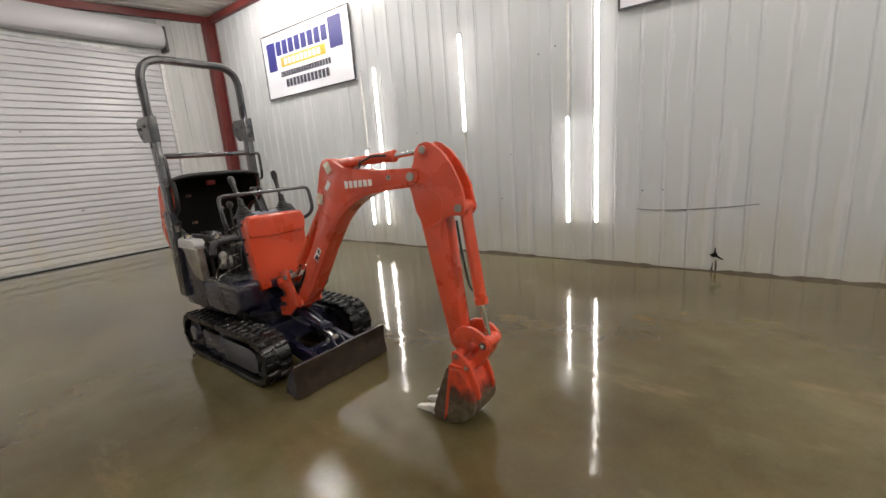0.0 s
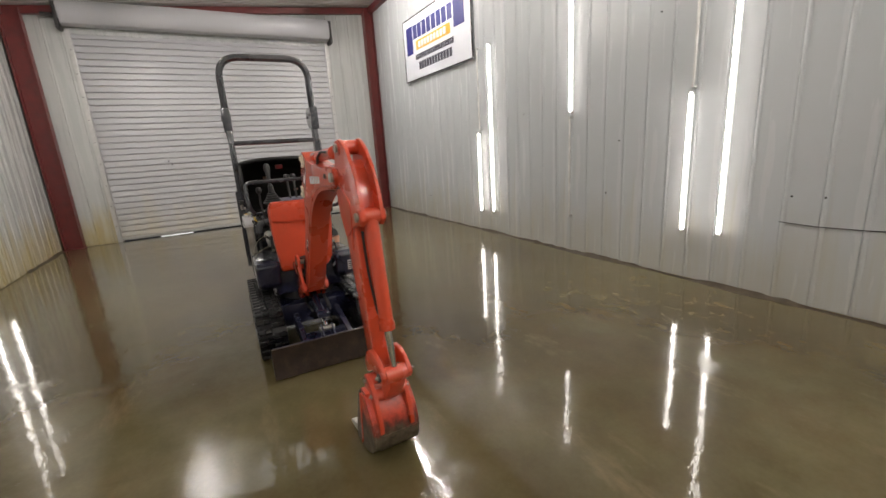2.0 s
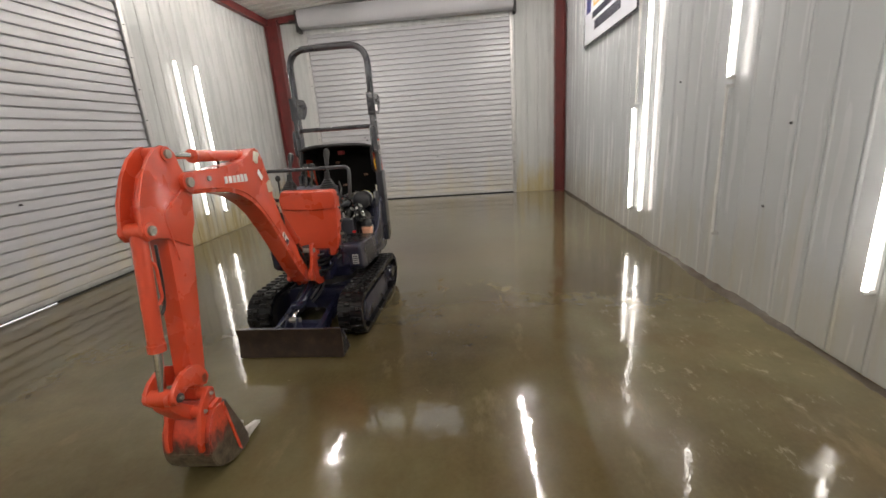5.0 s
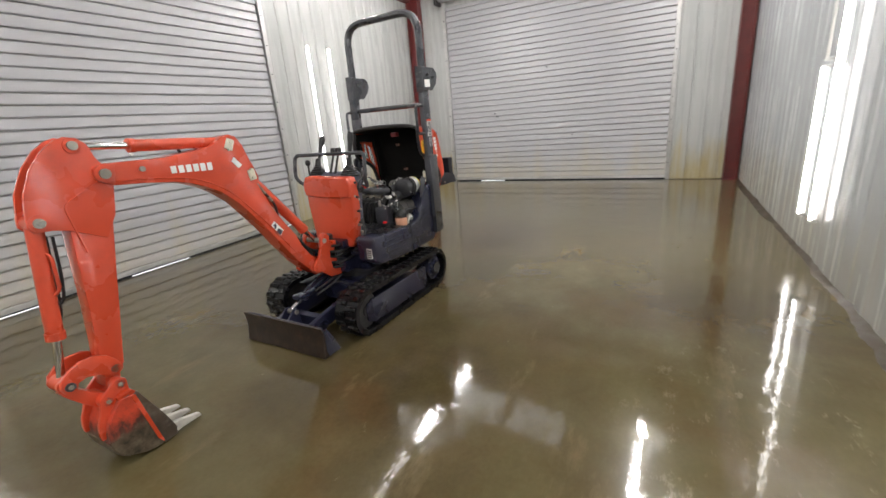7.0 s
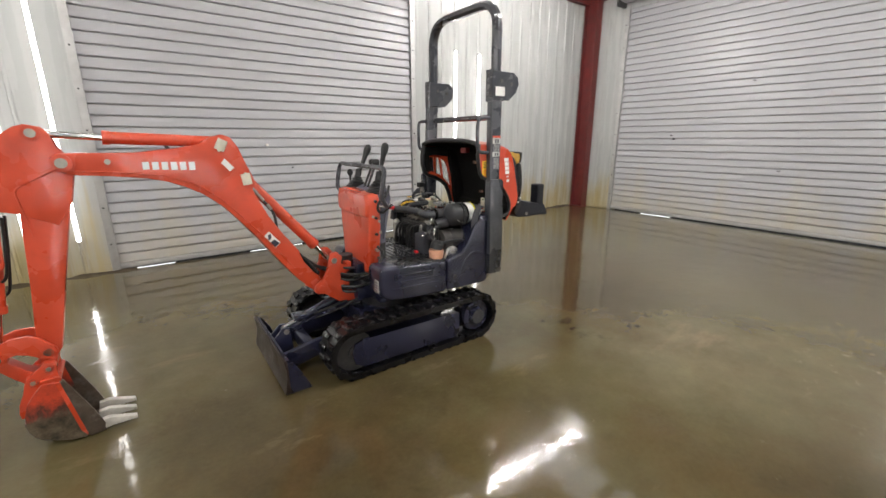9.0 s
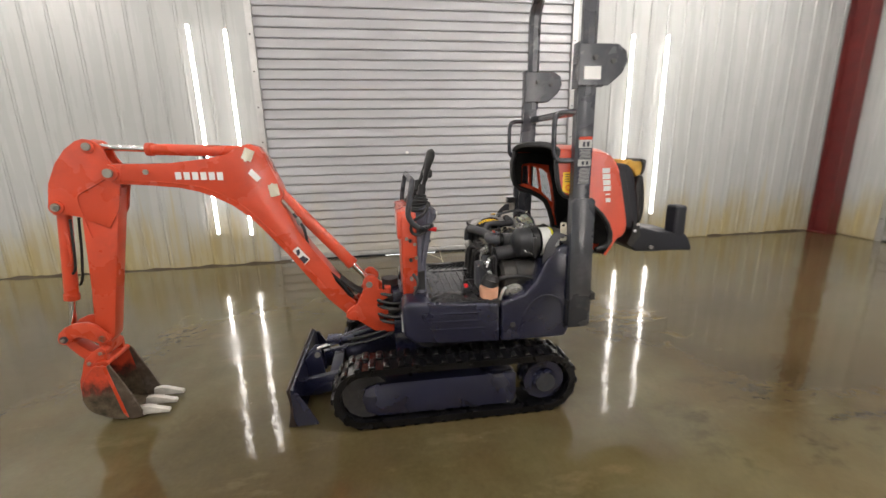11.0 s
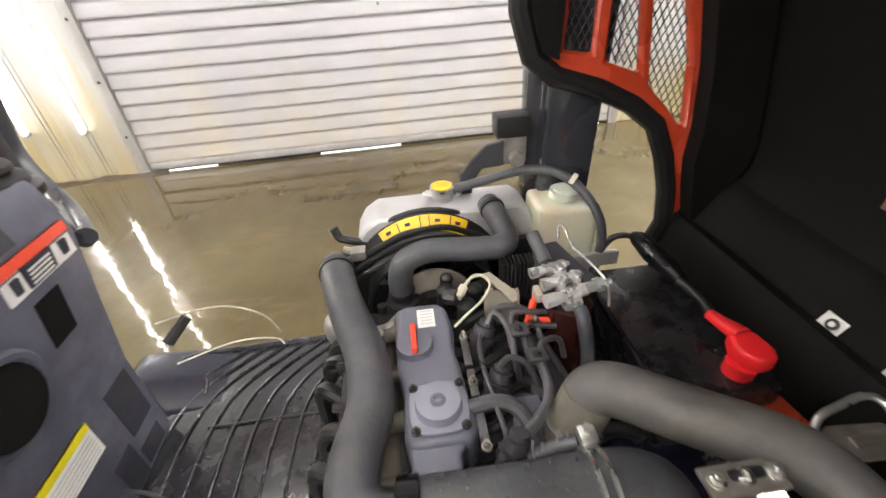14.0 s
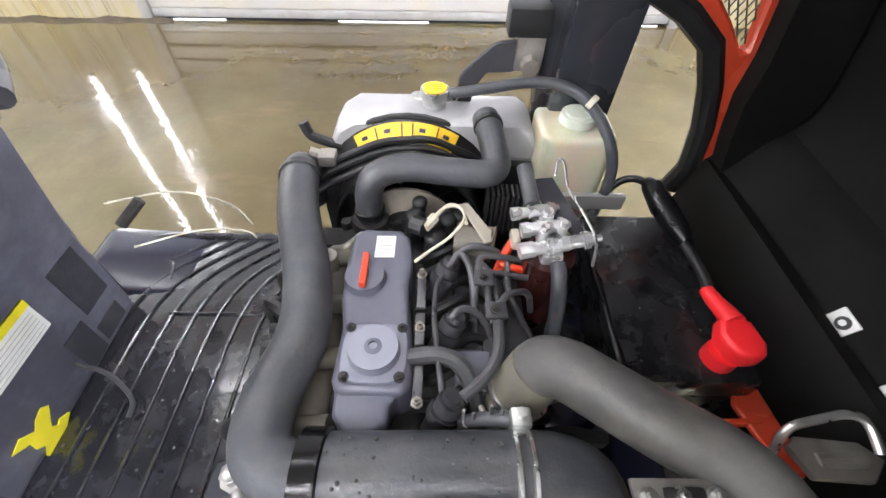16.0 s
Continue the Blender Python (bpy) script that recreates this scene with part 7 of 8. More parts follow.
tube("crank_hose", [(-0.2, 0.14, 0.76), (-0.215, 0.16, 0.81), (-0.28, 0.19, 0.80)], 0.026, M_BLACK, ex, bend=0.03)
bm = B()
prism(bm, [(-0.165, 0.80), (-0.24, 0.805), (-0.245, 0.74), (-0.235, 0.70), (-0.21, 0.695), (-0.175, 0.715)], "y", 0.215, 0.222, 0.003)
pl_ = part("stop_plate", bm, M_ENGINE, ex, "violet-grey bent steel plate with a stamped row")
for k in range(5):
    bm = B()
    prism(bm, [(-0.183 - k * 0.011, 0.735 - k * 0.004), (-0.190 - k * 0.011, 0.733 - k * 0.004), (-0.190 - k * 0.011, 0.75 - k * 0.004), (-0.183 - k * 0.011, 0.752 - k * 0.004)], "y", 0.2215, 0.223)
    part("stamped_bar", bm, M_DARK, pl_)
bm = B()
prism(bm, [(-0.15, 0.60), (-0.225, 0.6), (-0.23, 0.70), (-0.2, 0.75), (-0.15, 0.74)], "y", 0.08, 0.2, 0.015)
part("pump_housing", bm, M_ENGINE, ex, "grey cast pump housing")
for p, r in (((-0.192, 0.105, 0.775), 0.014), ((-0.21, 0.125, 0.785), 0.011), ((-0.205, 0.145, 0.77), 0.012)):
    bm = B()
    cyl(bm, (p[0], p[1], p[2] - 0.045), p, r, n=8)
    cyl(bm, p, (p[0], p[1], p[2] + 0.012), r * 0.72, n=6)
    ball(bm, (p[0], p[1], p[2] + 0.012), r * 0.6, n=10)
    part("hose_union", bm, M_ALU, ex)
bm = B()
ball(bm, (-0.182, -0.215, 0.76), 0.03, sx=0.8, n=14)
cyl(bm, (-0.18, -0.215, 0.70), (-0.182, -0.215, 0.76), 0.02, n=12)
part("pump_elbow", bm, M_ALU, ex)
for k in range(6):
    tube("hydraulic_hose", [(-0.16 - 0.008 * (k % 2), -0.2 + k * 0.05, 0.62), (-0.17, -0.19 + k * 0.05, 0.74 + 0.02 * (k % 3)), (-0.2, -0.17 + k * 0.05, 0.77 + 0.015 * (k % 2)), (-0.24, -0.16 + k * 0.05, 0.74)], 0.011, M_BLACK if k % 3 else M_DARK, ex, bend=0.04, n=10)
# intake manifold stubs beside the hose
bm = B()
cyl(bm, (-0.248, -0.13, 0.80), (-0.248, 0.09, 0.80), 0.027, n=18)
part("intake_manifold", bm, M_DUST, ex, "dusty brown-grey manifold")
for y in (-0.115, -0.05, 0.013, 0.078):
    bm = B()
    cyl(bm, (-0.25, y, 0.825), (-0.285, y, 0.832), 0.010, n=12)
    cyl(bm, (-0.25, y, 0.825), (-0.243, y, 0.824), 0.0125, n=6)
    part("manifold_stud", bm, M_DUSTR, ex)
tube("sensor_wire", [(-0.252, -0.13, 0.825), (-0.27, -0.12, 0.838), (-0.285, -0.15, 0.83)], 0.006, M_ZINC, ex, bend=0.01)
rod("sensor_body", (-0.252, -0.105, 0.82), (-0.252, -0.105, 0.845), 0.011, M_ZINC, ex, n=10)

# upright filter with a black cap, and the starter
bm = B()
cyl(bm, (-0.181, 0.305, 0.566), (-0.18, 0.305, 0.655), 0.041, 0.049, n=30)
cyl(bm, (-0.18, 0.305, 0.655), (-0.18, 0.305, 0.668), 0.049, 0.046, n=30)
fl = part("filter_canister", bm, M_SALMON, ex, "peach coloured tapered plastic canister")
bm = B()
cyl(bm, (-0.18, 0.305, 0.668), (-0.19, 0.305, 0.7), 0.045, 0.042, n=24)
cyl(bm, (-0.19, 0.305, 0.7), (-0.196, 0.304, 0.722), 0.042, 0.03, n=24)
part("canister_cap", bm, M_BLACK, fl)
bm = B()
cyl(bm, (-0.32, 0.2, 0.612), (-0.32, 0.29, 0.607), 0.055, n=28)
cyl(bm, (-0.32, 0.29, 0.607), (-0.32, 0.305, 0.606), 0.055, 0.042, n=28)
cyl(bm, (-0.32, 0.305, 0.606), (-0.32, 0.318, 0.605), 0.022, n=18)
sm = part("starter_motor", bm, M_DULLAL, ex, "dusty cast aluminium housing")
for k in range(5):
    a = 2 * math.pi * k / 5 + 0.4
    bm = B()
    cyl(bm, (-0.32 + 0.036 * math.cos(a), 0.298, 0.606 + 0.036 * math.sin(a)), (-0.32 + 0.036 * math.cos(a), 0.31, 0.606 + 0.036 * math.sin(a)), 0.0055, n=6)
    part("bolt_head", bm, M_ZINCW, sm)
# unions, lines and leads that crowd the engine's front end
rng_f = random.Random(12)
for k, (y, z) in enumerate(((0.17, 0.73), (0.215, 0.765), (0.26, 0.72), (0.235, 0.83), (0.28, 0.78), (0.19, 0.82), (0.275, 0.85))):
    x = -0.17 - 0.012 * (k % 3)
    d = Vector((rng_f.uniform(0.1, 0.7), rng_f.uniform(-0.3, 0.7), rng_f.uniform(-0.7, 0.7))).normalized()
    p = Vector((x, y, z))
    bm = B()
    cyl(bm, p - d * 0.022, p + d * 0.012, 0.0085, n=12)
    cyl(bm, p - d * 0.006, p + d * 0.006, 0.0135, n=6)
    cyl(bm, p + d * 0.012, p + d * 0.024, 0.0065, n=10)
    part("hose_union", bm, M_ALU if k % 2 else M_ZINCW, ex)
    tube("hydraulic_line", [p - d * 0.02, p - d * 0.045 + Vector((-0.02, 0, -0.01)), p + Vector((-0.05, -0.03, -0.07 - 0.01 * k)), p + Vector((-0.04, -0.04, -0.14))], 0.0085, M_BLACK, ex, bend=0.02, n=10)
for k in range(5):
    y = 0.2 + 0.022 * k
    tube("loose_lead", [(-0.175, y, 0.80 + 0.015 * (k % 2)), (-0.16 + 0.006 * k, y + 0.02, 0.765), (-0.185, y + 0.035, 0.72), (-0.21, y + 0.02, 0.68)], 0.0022, M_GREY if k % 2 else M_BLACK, ex, bend=0.02, n=8)
tube("starter_lead", [(-0.23, 0.33, 0.60), (-0.245, 0.335, 0.65), (-0.262, 0.325, 0.66)], 0.008, M_ALU, ex)
tube("loom", [(-0.2, 0.29, 0.685), (-0.28, 0.28, 0.70), (-0.37, 0.285, 0.70), (-0.42, 0.3, 0.69)], 0.011, M_BLACK, ex)

# injectors, rail, pipes
bm = B()
for y0, y1 in ((-0.078, -0.036), (-0.03, 0.006), (0.012, 0.064)):
    box(bm, -0.365, -0.356, y0, y1, 0.842, 0.846, 0.001)
part("return_rail", bm, M_PIPE, ex, "flat worn steel rail")
for y in (-0.078, -0.012, 0.0625):
    hex_bolt((-0.3605, y, 0.846), 0.004, M_STEEL, ex, "rail_nut", 0.007)
for k, (x, y) in enumerate(((-0.387, -0.084), (-0.391, -0.014), (-0.387, 0.066))):
    bm = B()
    a, b = Vector((x + 0.012, y + 0.012, 0.815)), Vector((x - 0.006, y - 0.006, 0.858))
    for u0, u1, r in ((0, 0.4, 0.013), (0.42, 0.6, 0.0155), (0.62, 0.85, 0.0125), (0.87, 1.0, 0.009)):
        cyl(bm, a.lerp(b, u0), a.lerp(b, u1), r, n=16)
    part("injector", bm, M_DARKP, ex, "dark grey injector holder")
PIPES = (
    ([(-0.391, -0.082, 0.86), (-0.401, -0.092, 0.872), (-0.412, -0.071, 0.868), (-0.416, -0.035, 0.84), (-0.42, -0.02, 0.80)], 0.0036),
    ([(-0.415, -0.03, 0.83), (-0.417, -0.06, 0.862), (-0.421, -0.089, 0.864), (-0.434, -0.093, 0.863), (-0.48, -0.092, 0.855), (-0.49, -0.08, 0.82)], 0.0036),
    ([(-0.432, -0.02, 0.84), (-0.429, -0.065, 0.857), (-0.433, -0.075, 0.857), (-0.475, -0.073, 0.85)], 0.0036),
    ([(-0.438, 0.0, 0.846), (-0.44, -0.024, 0.857), (-0.445, -0.046, 0.857), (-0.474, -0.057, 0.85), (-0.48, -0.05, 0.82)], 0.0036),
    ([(-0.39, -0.014, 0.86), (-0.402, -0.025, 0.866), (-0.42, -0.02, 0.86), (-0.436, -0.005, 0.83)], 0.0036),
    ([(-0.437, -0.02, 0.856), (-0.436, 0.0, 0.862), (-0.434, 0.022, 0.864), (-0.424, 0.043, 0.864), (-0.40, 0.063, 0.86)], 0.0055),
    ([(-0.383, 0.055, 0.84), (-0.378, 0.02, 0.852), (-0.374, -0.02, 0.854), (-0.376, -0.061, 0.852), (-0.384, -0.078, 0.85)], 0.0028),
    ([(-0.35, 0.02, 0.846), (-0.38, 0.017, 0.85), (-0.402, 0.026, 0.846), (-0.414, 0.05, 0.83), (-0.416, 0.06, 0.80)], 0.0085),
    ([(-0.455, -0.095, 0.855), (-0.45, -0.06, 0.85), (-0.462, -0.04, 0.835), (-0.48, -0.03, 0.8)], 0.0036),
    ([(-0.40, -0.105, 0.85), (-0.415, -0.11, 0.862), (-0.44, -0.105, 0.858), (-0.46, -0.11, 0.835)], 0.0045),
    ([(-0.41, -0.125, 0.82), (-0.42, -0.10, 0.845), (-0.44, -0.08, 0.84), (-0.45, -0.04, 0.82)], 0.006),
)
for pts, r in PIPES:
    tube("fuel_pipe", pts, r, M_PIPE, ex, bend=0.014, n=10)
for x, y in ((-0.425, -0.062), (-0.4345, -0.022)):
    pc = block("pipe_clamp", (x - 0.0105, y - 0.0095, 0.862), (x + 0.0105, y + 0.0095, 0.866), M_DARKP, ex, bevel=0.001)
    hex_bolt((x, y, 0.866), 0.0042, M_DARK, pc, "clamp_bolt", 0.004)
bm = B()
box(bm, -0.475, -0.395, -0.1, 0.04, 0.72, 0.815, 0.01)
for k in range(3):
    cyl(bm, (-0.435, -0.08 + 0.04 * k, 0.81), (-0.435, -0.08 + 0.04 * k, 0.832), 0.012, n=6)
box(bm, -0.425, -0.385, 0.0, 0.05, 0.80, 0.83, 0.006)
part("injection_pump", bm, M_DARKP, ex, "oily dark injection pump")
block("pump_plate", (-0.43, 0.005, 0.826), (-0.395, 0.045, 0.834), M_COVER, ex)
tube("sensor_wire", [(-0.352, -0.091, 0.853), (-0.372, -0.10, 0.865), (-0.391, -0.112, 0.87), (-0.410, -0.139, 0.874), (-0.402, -0.16, 0.874), (-0.382, -0.159, 0.872), (-0.369, -0.142, 0.865)], 0.0019, M_CREAM, ex, "cream sensor wire", bend=0.018, n=10)
tube("sensor_wire", [(-0.374, -0.148, 0.867), (-0.39, -0.166, 0.873), (-0.408, -0.156, 0.871), (-0.41, -0.14, 0.862)], 0.0022, M_CREAM, ex, bend=0.012, n=8)
rod("wire_plug", (-0.362, -0.134, 0.862), (-0.374, -0.148, 0.867), 0.0062, M_CREAM, ex, n=8)
rod("wire_plug", (-0.348, -0.142, 0.86), (-0.362, -0.134, 0.862), 0.011, M_BLACK, ex, n=10)
bm = B()
prism(bm, [(-0.40, -0.165), (-0.412, -0.168), (-0.437, -0.122), (-0.436, -0.106), (-0.428, -0.104), (-0.42, -0.125)], "z", 0.868, 0.872, 0.001, seg=1)
part("solenoid_bracket", bm, M_BEIGE, ex, "beige plated bracket")
rod("stop_solenoid", (-0.44, -0.125, 0.845), (-0.40, -0.135, 0.842), 0.021, M_DUST, ex, "dusty brown solenoid", n=20)
ring("solenoid_rim", (-0.4405, -0.125, 0.845), (-1, 0.25, 0), 0.015, 0.006, 0.007, M_BEIGE, ex)
for k, (x, y, z, r) in enumerate(((-0.345, -0.165, 0.85, 0.011), (-0.35, -0.185, 0.855, 0.009), (-0.37, -0.135, 0.845, 0.012), (-0.385, -0.16, 0.85, 0.010), (-0.40, -0.18, 0.835, 0.012))):
    bm = B()
    cyl(bm, (x, y, z - 0.04), (x - 0.004, y, z), r, n=10)
    ball(bm, (x - 0.004, y, z), r * 1.15, sz=0.7, n=10)
    part("wire_connector", bm, M_BLACK, ex)
for k in range(9):
    y = -0.16 + 0.026 * k
    tube("wire_loom", [(-0.355, y, 0.8), (-0.378, y + 0.015, 0.828 + 0.006 * (k % 3)), (-0.42, y - 0.02, 0.822), (-0.45, y + 0.01, 0.79), (-0.5, y * 0.8, 0.74)], 0.006, M_BLACK, ex, bend=0.025, n=8)
for k in range(7):
    y = -0.2 + 0.04 * k
    tube("wire_loom", [(-0.5, y, 0.68), (-0.51, y + 0.02, 0.76 + 0.012 * (k % 2)), (-0.545, y + 0.03, 0.77), (-0.57, y, 0.70)], 0.009, M_BLACK, ex, bend=0.03, n=8)
for k in range(4):
    tube("wire_loom", [(-0.20, -0.15 + 0.06 * k, 0.81), (-0.262, -0.14 + 0.06 * k, 0.815), (-0.27, -0.11 + 0.06 * k, 0.79)], 0.006, M_BLACK, ex, bend=0.02, n=8)

# fuel filter bank
bm = B()
for a, b, r in (((-0.462, -0.132, 0.889), (-0.506, -0.138, 0.893), 0.0065), ((-0.47, -0.108, 0.888), (-0.514, -0.113, 0.892), 0.0072), ((-0.468, -0.082, 0.885), (-0.54, -0.094, 0.892), 0.0072)):
    cyl(bm, a, b, r, n=16)
    a, b = Vector(a), Vector(b)
    cyl(bm, a.lerp(b, -0.1), a.lerp(b, 0.12), r * 1.2, n=6)
    cyl(bm, a.lerp(b, 0.3), a.lerp(b, 0.38), r * 1.25, n=14)
    cyl(bm, a.lerp(b, 0.5), a.lerp(b, 0.62), r * 1.15, n=12)
    cyl(bm, a.lerp(b, 0.82), a.lerp(b, 0.93), r * 1.3, n=6)
    cyl(bm, a.lerp(b, 0.93), a.lerp(b, 1.1), r * 0.55, n=8)
box(bm, -0.508, -0.484, -0.145, -0.075, 0.868, 0.884, 0.005)
for x_, y_, r_ in ((-0.494, -0.122, 0.0075), (-0.487, -0.098, 0.006), (-0.508, -0.104, 0.0055)):
    cyl(bm, (x_, y_, 0.88), (x_, y_, 0.9), r_, n=12)
    cyl(bm, (x_, y_, 0.899), (x_, y_, 0.906), r_ * 0.75, n=6)
ff = part("fuel_filter_head", bm, M_SILVERM, ex, "bright cast aluminium fuel filter head")
bm = B()
cyl(bm, (-0.497, -0.088, 0.775), (-0.497, -0.094, 0.868), 0.026, 0.029, n=22)
ball(bm, (-0.497, -0.088, 0.775), 0.026, sz=0.5)
part("filter_bowl", bm, M_BOWL, ff, "dark red-brown filter bowl")
bm = B()
prism(bm, [(-0.484, -0.195), (-0.516, -0.2), (-0.534, -0.12), (-0.536, -0.095), (-0.525, -0.097), (-0.5, -0.14)], "z", 0.884, 0.887, 0.001, seg=1)
part("filter_bracket", bm, M_ENGINE, ff)
tube("bail_wire", [(-0.513, -0.185, 0.9), (-0.516, -0.2, 0.915), (-0.522, -0.19, 0.917), (-0.523, -0.165, 0.90), (-0.531, -0.12, 0.904), (-0.539, -0.083, 0.90), (-0.54, -0.075, 0.87)], 0.0016, M_ZINCW, ff, bend=0.015, n=6)
rod("hose_stub", (-0.474, -0.182, 0.915), (-0.48, -0.138, 0.898), 0.009, M_HOSE, ff)
tube("fuel_hose", [(-0.503, -0.075, 0.872), (-0.503, -0.06, 0.868), (-0.507, -0.045, 0.83), (-0.503, -0.02, 0.77)], 0.0085, M_HOSE, ff, bend=0.02)
tube("red_fuel_hose", [(-0.443, -0.088, 0.838), (-0.452, -0.10, 0.862), (-0.466, -0.119, 0.868), (-0.47, -0.125, 0.86)], 0.005, M_REDO, ff, "red fuel hose", bend=0.012)
tube("red_fuel_hose", [(-0.447, -0.092, 0.85), (-0.46, -0.085, 0.852), (-0.476, -0.086, 0.846)], 0.0045, M_REDO, ff, bend=0.01)
block("brass_fitting", (-0.466, -0.118, 0.868), (-0.456, -0.096, 0.882), M_BEIGE, ff)

# coolant reservoir
bm = B()
prism(bm, [(-0.512, -0.345), (-0.512, -0.268), (-0.52, -0.258), (-0.602, -0.258), (-0.613, -0.27), (-0.613, -0.345)], "z", 0.70, 0.9, 0.011, seg=4)
cyl(bm, (-0.563, -0.30, 0.896), (-0.563, -0.30, 0.906), 0.021, n=20)
rs = part("coolant_reservoir", bm, M_TANK, ex, "cloudy yellowish-white plastic coolant bottle")
bm = B()
cyl(bm, (-0.563, -0.30, 0.903), (-0.563, -0.30, 0.914), 0.025, 0.0235, n=26)
cyl(bm, (-0.563, -0.30, 0.914), (-0.563, -0.30, 0.917), 0.018, n=20)
box(bm, -0.6, -0.575, -0.308, -0.292, 0.904, 0.912, 0.003)
part("bottle_cap", bm, M_TANKC, rs)
tube("overflow_hose", [(-0.388, -0.343, 0.914), (-0.44, -0.33, 0.93), (-0.50, -0.335, 0.94), (-0.55, -0.318, 0.942), (-0.585, -0.288, 0.92), (-0.603, -0.252, 0.89), (-0.612, -0.244, 0.85), (-0.606, -0.245, 0.78)], 0.0075, M_HOSE, ex, "thin grey overflow hose", bend=0.04, n=12)
ring("hose_tie", (-0.574, -0.297, 0.932), (-0.7, 0.55, -0.4), 0.0075, 0.008, 0.002, M_CREAM, ex, n=14)
block("bottle_bracket", (-0.64, -0.245, 0.80), (-0.53, -0.235, 0.826), M_GALV, ex)
block("bottle_shelf", (-0.64, -0.36, 0.66), (-0.49, -0.235, 0.70), M_BLACK, ex)

# battery
bm = B()
box(bm, -0.70, -0.574, -0.2, 0.025, 0.6, 0.787, 0.005)
bt = part("battery", bm, M_WETBLK, ex, "wet black battery with water drops")
block("battery_lid", (-0.705, -0.205, 0.785), (-0.569, 0.03, 0.819), M_WETBLK, bt, bevel=0.005)
bm = B()
for k in range(26):
    ball(bm, (rng.uniform(-0.69, -0.585), rng.uniform(-0.19, 0.015), 0.819), rng.uniform(0.0008, 0.002), sz=0.4, n=6)
tagged(part("water_drop", bm, M_WATER, bt), kind="stuff")
rod("terminal_base", (-0.664, 0.004, 0.817), (-0.666, 0.003, 0.832), 0.0165, M_REDPL, bt, n=22)
bm = B()
sweep(bm, [(-0.672, -0.066, 0.842), (-0.673, -0.048, 0.845), (-0.675, -0.034, 0.848), (-0.677, -0.02, 0.85)], 0.01, 18, radii=[0.008, 0.0095, 0.011, 0.0125], squash=(0.85, 1))
prism(bm, [(-0.667, -0.03), (-0.683, -0.031), (-0.695, -0.02), (-0.698, 0.004), (-0.692, 0.018), (-0.674, 0.02), (-0.66, 0.01), (-0.657, -0.008)], "z", 0.829, 0.854, 0.0075, seg=3)
part("terminal_cap", bm, M_REDPL, bt, "red plastic terminal boot")
tube("battery_cable", [(-0.674, -0.062, 0.842), (-0.678, -0.09, 0.842), (-0.676, -0.13, 0.84), (-0.66, -0.2, 0.845)], 0.006, M_BLACK, bt)
bm = B()
sweep(bm, [(-0.677, -0.135, 0.842), (-0.674, -0.15, 0.843), (-0.664, -0.19, 0.85), (-0.656, -0.22, 0.858), (-0.653, -0.23, 0.858)], 0.014, 12, radii=[0.009, 0.014, 0.016, 0.013, 0.008])
part("cable_boot", bm, M_RUBBER, bt)
tube("battery_cable", [(-0.653, -0.225, 0.858), (-0.645, -0.245, 0.852), (-0.625, -0.248, 0.845), (-0.60, -0.24, 0.81)], 0.005, M_BLACK, bt, bend=0.02)
tube("battery_strap", [(-0.566, -0.19, 0.78), (-0.564, -0.19, 0.823), (-0.562, 0.015, 0.823), (-0.566, 0.02, 0.78)], 0.004, M_RUBBER, bt, bend=0.006)
bm = B()
prism(bm, [(-0.71, -0.01), (-0.721, -0.01), (-0.735, 0.10), (-0.712, 0.11), (-0.70, 0.07), (-0.69, 0.035)], "z", 0.772, 0.78, 0.002, seg=1)
part("battery_tray", bm, M_ORANGE, ex, "chipped orange steel tray")
LIP = [(-0.652, 0.888), (-0.69, 0.872), (-0.72, 0.854), (-0.76, 0.834), (-0.80, 0.826), (-0.835, 0.838)]
bm = B()
prism(bm, LIP + [(x - 0.003, z - 0.034) for x, z in LIP[::-1]], "y", 0.194, 0.208, 0.004, seg=2)
lp = part("hood_lip", bm, M_ORANGE, ex, "orange lower lip of the open hood")
bm = B()
sweep(bm, [(x - 0.002, 0.203, z - 0.042) for x, z in LIP], 0.012, 10)
part("edge_rubber", bm, M_BLACK, lp, "black rubber edging")
block("tray_edge", (-0.712, 0.05, 0.765), (-0.655, 0.056, 0.782), M_ORANGE, ex)
block("tray_bracket", (-0.705, 0.06, 0.74), (-0.66, 0.1, 0.768), M_RUST, ex, bevel=0.003)
lt = tube("hood_latch_rod", [(-0.682, 0.095, 0.80), (-0.69, 0.075, 0.832), (-0.738, 0.068, 0.848), (-0.752, 0.075, 0.848), (-0.752, 0.10, 0.84)], 0.004, M_ZINCW, ex, "bright bent latch rod", bend=0.012, n=10)
bm = B()
prism(bm, [(-0.69, 0.088), (-0.70, 0.08), (-0.755, 0.085), (-0.77, 0.1), (-0.75, 0.118), (-0.70, 0.115)], "z", 0.815, 0.823, 0.002)
cyl(bm, (-0.71, 0.1, 0.82), (-0.75, 0.1, 0.824), 0.007, n=10)
part("latch_body", bm, M_STEEL, lt)

# hydraulic filler beside the canister, tag, seat belts
bm = B()
slot = [[(-0.5505 + 0.009 * math.cos(2 * math.pi * q / 10), z + 0.0065 * math.sin(2 * math.pi * q / 10)) for q in range(10)] for z in (0.962, 0.902)]
prism(bm, [(-0.534, 0.972), (-0.54, 0.978), (-0.561, 0.976), (-0.566, 0.97), (-0.569, 0.89), (-0.563, 0.884), (-0.54, 0.884), (-0.535, 0.89)], "y", 0.322, 0.327, 0.001, holes=slot, seg=1)
part("filler_bracket", bm, M_CREAM, ex, "cream plated bracket plate with two holes")
block("bracket_foot", (-0.534, 0.3, 0.85), (-0.516, 0.325, 0.915), M_GALV, ex)
bm = B()
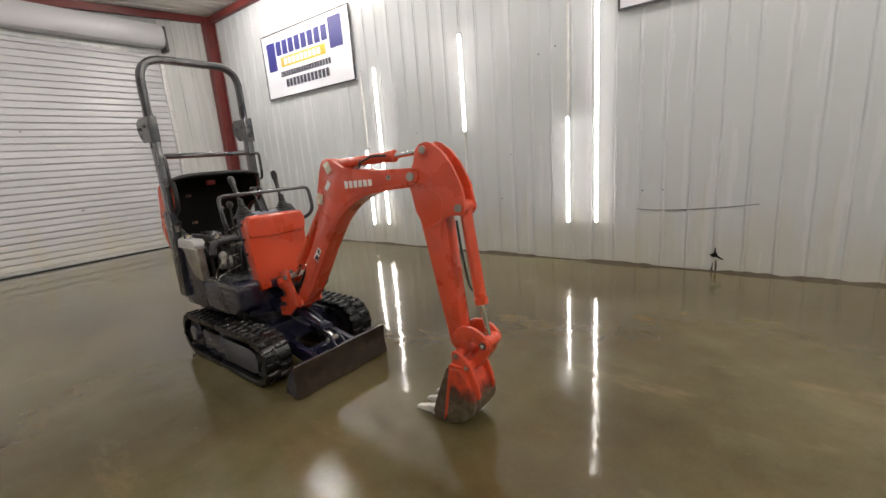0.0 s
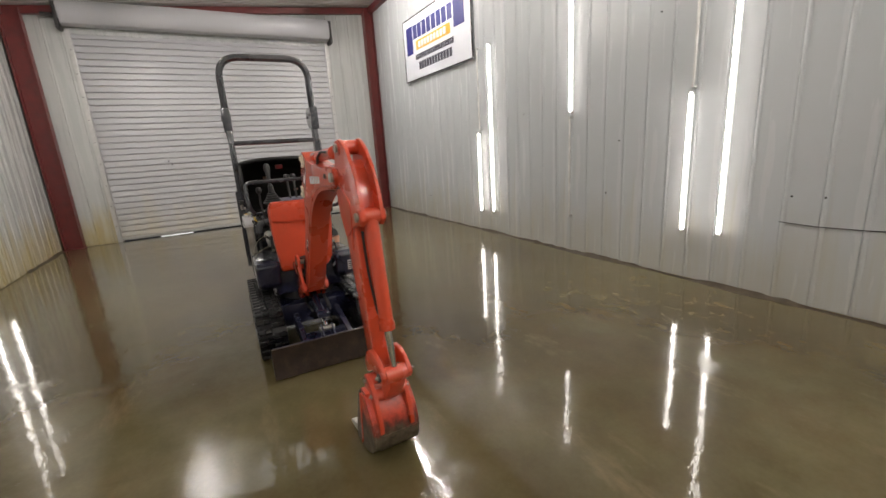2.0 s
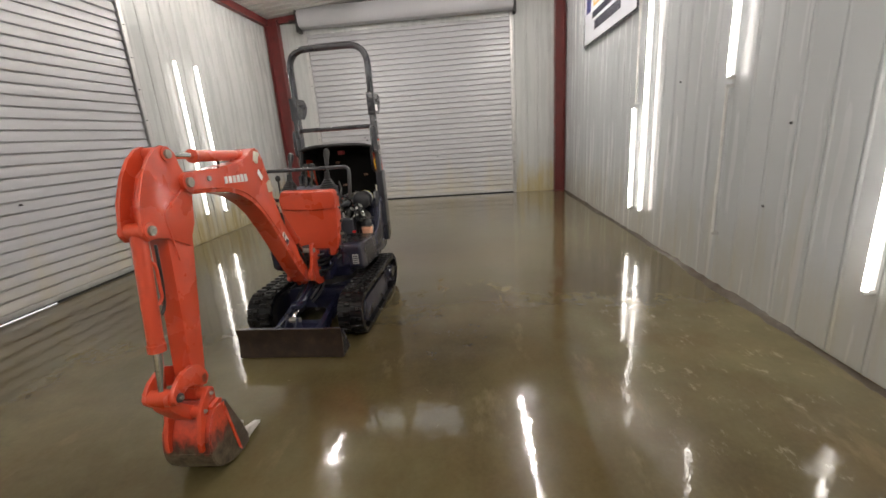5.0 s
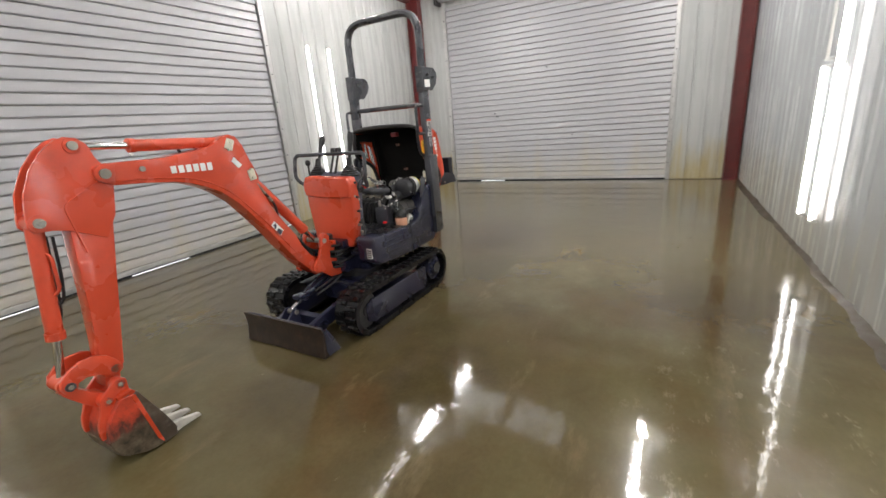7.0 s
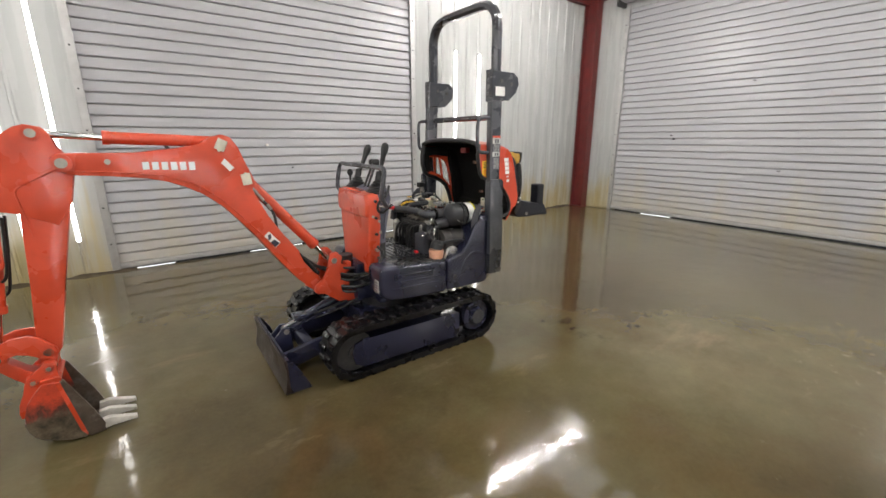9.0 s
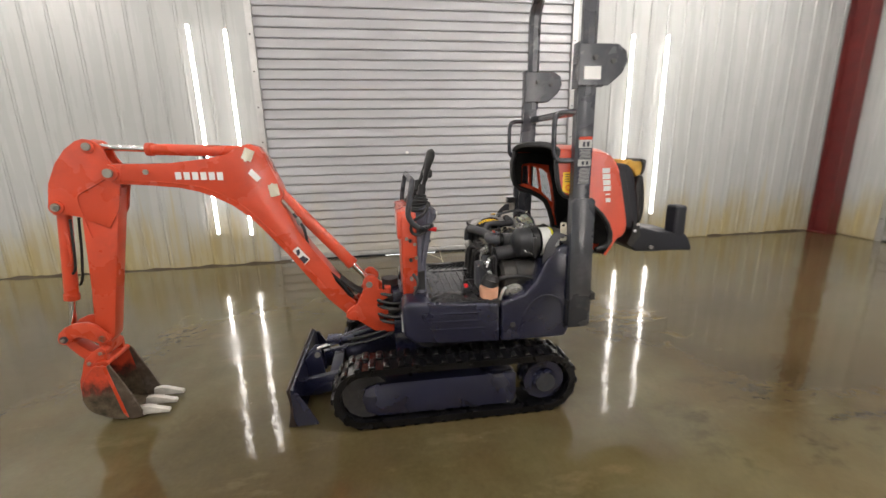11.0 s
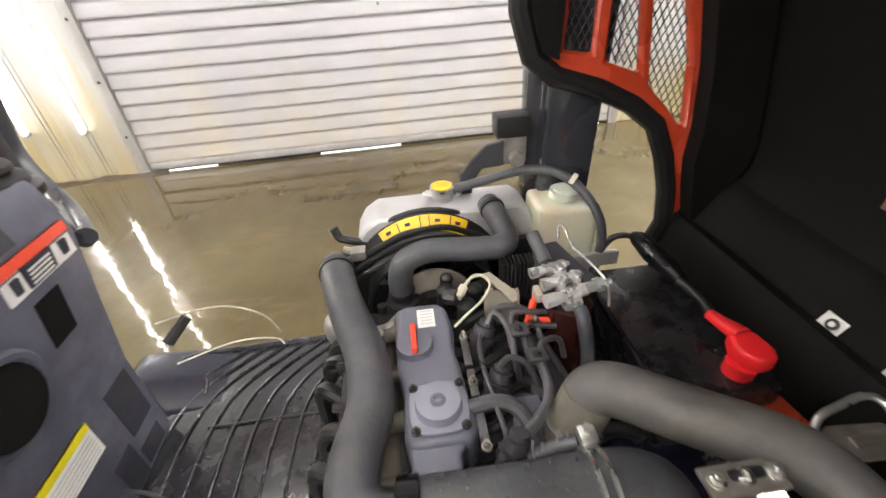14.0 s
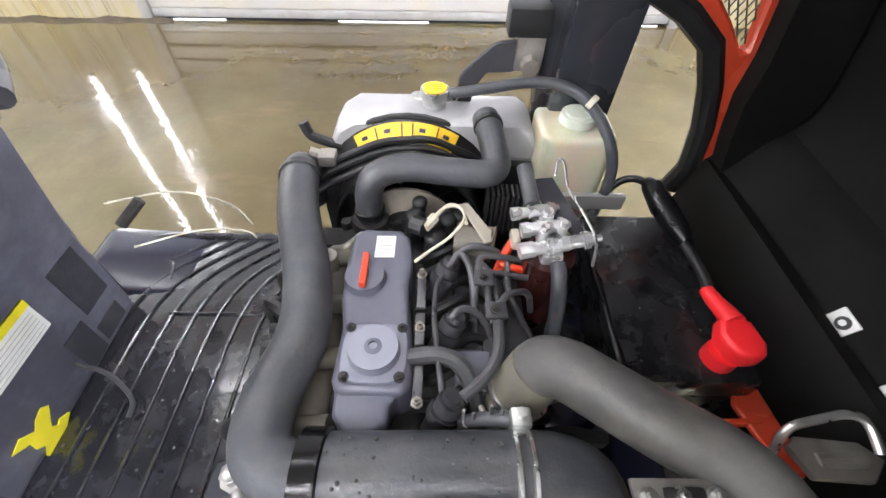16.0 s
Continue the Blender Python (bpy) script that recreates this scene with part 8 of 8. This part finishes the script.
prism(bm, [(-0.538, 0.725), (-0.58, 0.725), (-0.578, 0.806), (-0.54, 0.806)], "y", 0.2035, 0.206)
tg = part("yellow_tag", bm, M_LIME, ex, "faded yellow warning tag")
bm = B()
prism(bm, [(-0.55, 0.745), (-0.57, 0.745), (-0.56, 0.778)], "y", 0.2057, 0.2075)
part("tag_mark", bm, M_INK, tg)
block("tag_plate", (-0.59, 0.185, 0.69), (-0.535, 0.203, 0.815), M_BLACK, ex)
bm = B()
sweep(bm, rounded([(-0.58, 0.31, 0.91), (-0.545, 0.322, 0.928), (-0.505, 0.335, 0.91), (-0.475, 0.34, 0.86), (-0.463, 0.342, 0.80), (-0.462, 0.348, 0.72), (-0.475, 0.35, 0.67)], 0.05, 5), 0.021, 8, squash=(0.12, 1), up=(1, 0.2, 0.3))
part("seat_belt", bm, M_BELT, ex, "grey webbing seat belt")
bm = B()
prism(bm, [(-0.508, 0.972), (-0.478, 0.985), (-0.448, 0.981), (-0.42, 0.955), (-0.402, 0.934), (-0.402, 0.88), (-0.42, 0.88), (-0.424, 0.917), (-0.44, 0.94), (-0.475, 0.942)], "y", -0.358, -0.352, 0.002, seg=1)
part("seat_belt", bm, M_BELT, ex, "folded grey webbing seat belt")
bm = B()
prism(bm, [(-0.475, -0.372), (-0.512, -0.372), (-0.512, -0.348), (-0.475, -0.348)], "z", 0.945, 1.0, 0.004)
bk = part("belt_buckle", bm, M_STEEL, ex)
block("buckle_head", (-0.514, -0.375, 0.992), (-0.46, -0.338, 1.026), M_BLACK, bk)
rod("buckle_bolt", (-0.494, -0.348, 0.957), (-0.494, -0.332, 0.957), 0.012, M_STEEL, bk, n=8)

# loose wires with their plug, and the floor switch
tube("loose_wire", [(0.09, -0.23, 0.80), (0.03, -0.30, 0.77), (-0.02, -0.34, 0.70), (-0.03, -0.35, 0.64)], 0.0016, M_CREAM, ex, bend=0.06, n=6)
tube("loose_wire", [(0.085, -0.22, 0.72), (0.03, -0.30, 0.68), (-0.03, -0.33, 0.645), (-0.035, -0.335, 0.62)], 0.0016, M_CREAM, ex, bend=0.06, n=6)
rod("wire_plug", (0.082, -0.222, 0.765), (0.055, -0.25, 0.79), 0.0085, M_DARK, ex, n=8)
bm = B()
box(bm, -0.10, -0.06, 0.20, 0.24, 0.612, 0.64, 0.006)
kn = part("floor_switch", bm, M_BLACK, ex)
block("red_key", (-0.09, 0.205, 0.638), (-0.07, 0.235, 0.655), M_REDPL, kn)
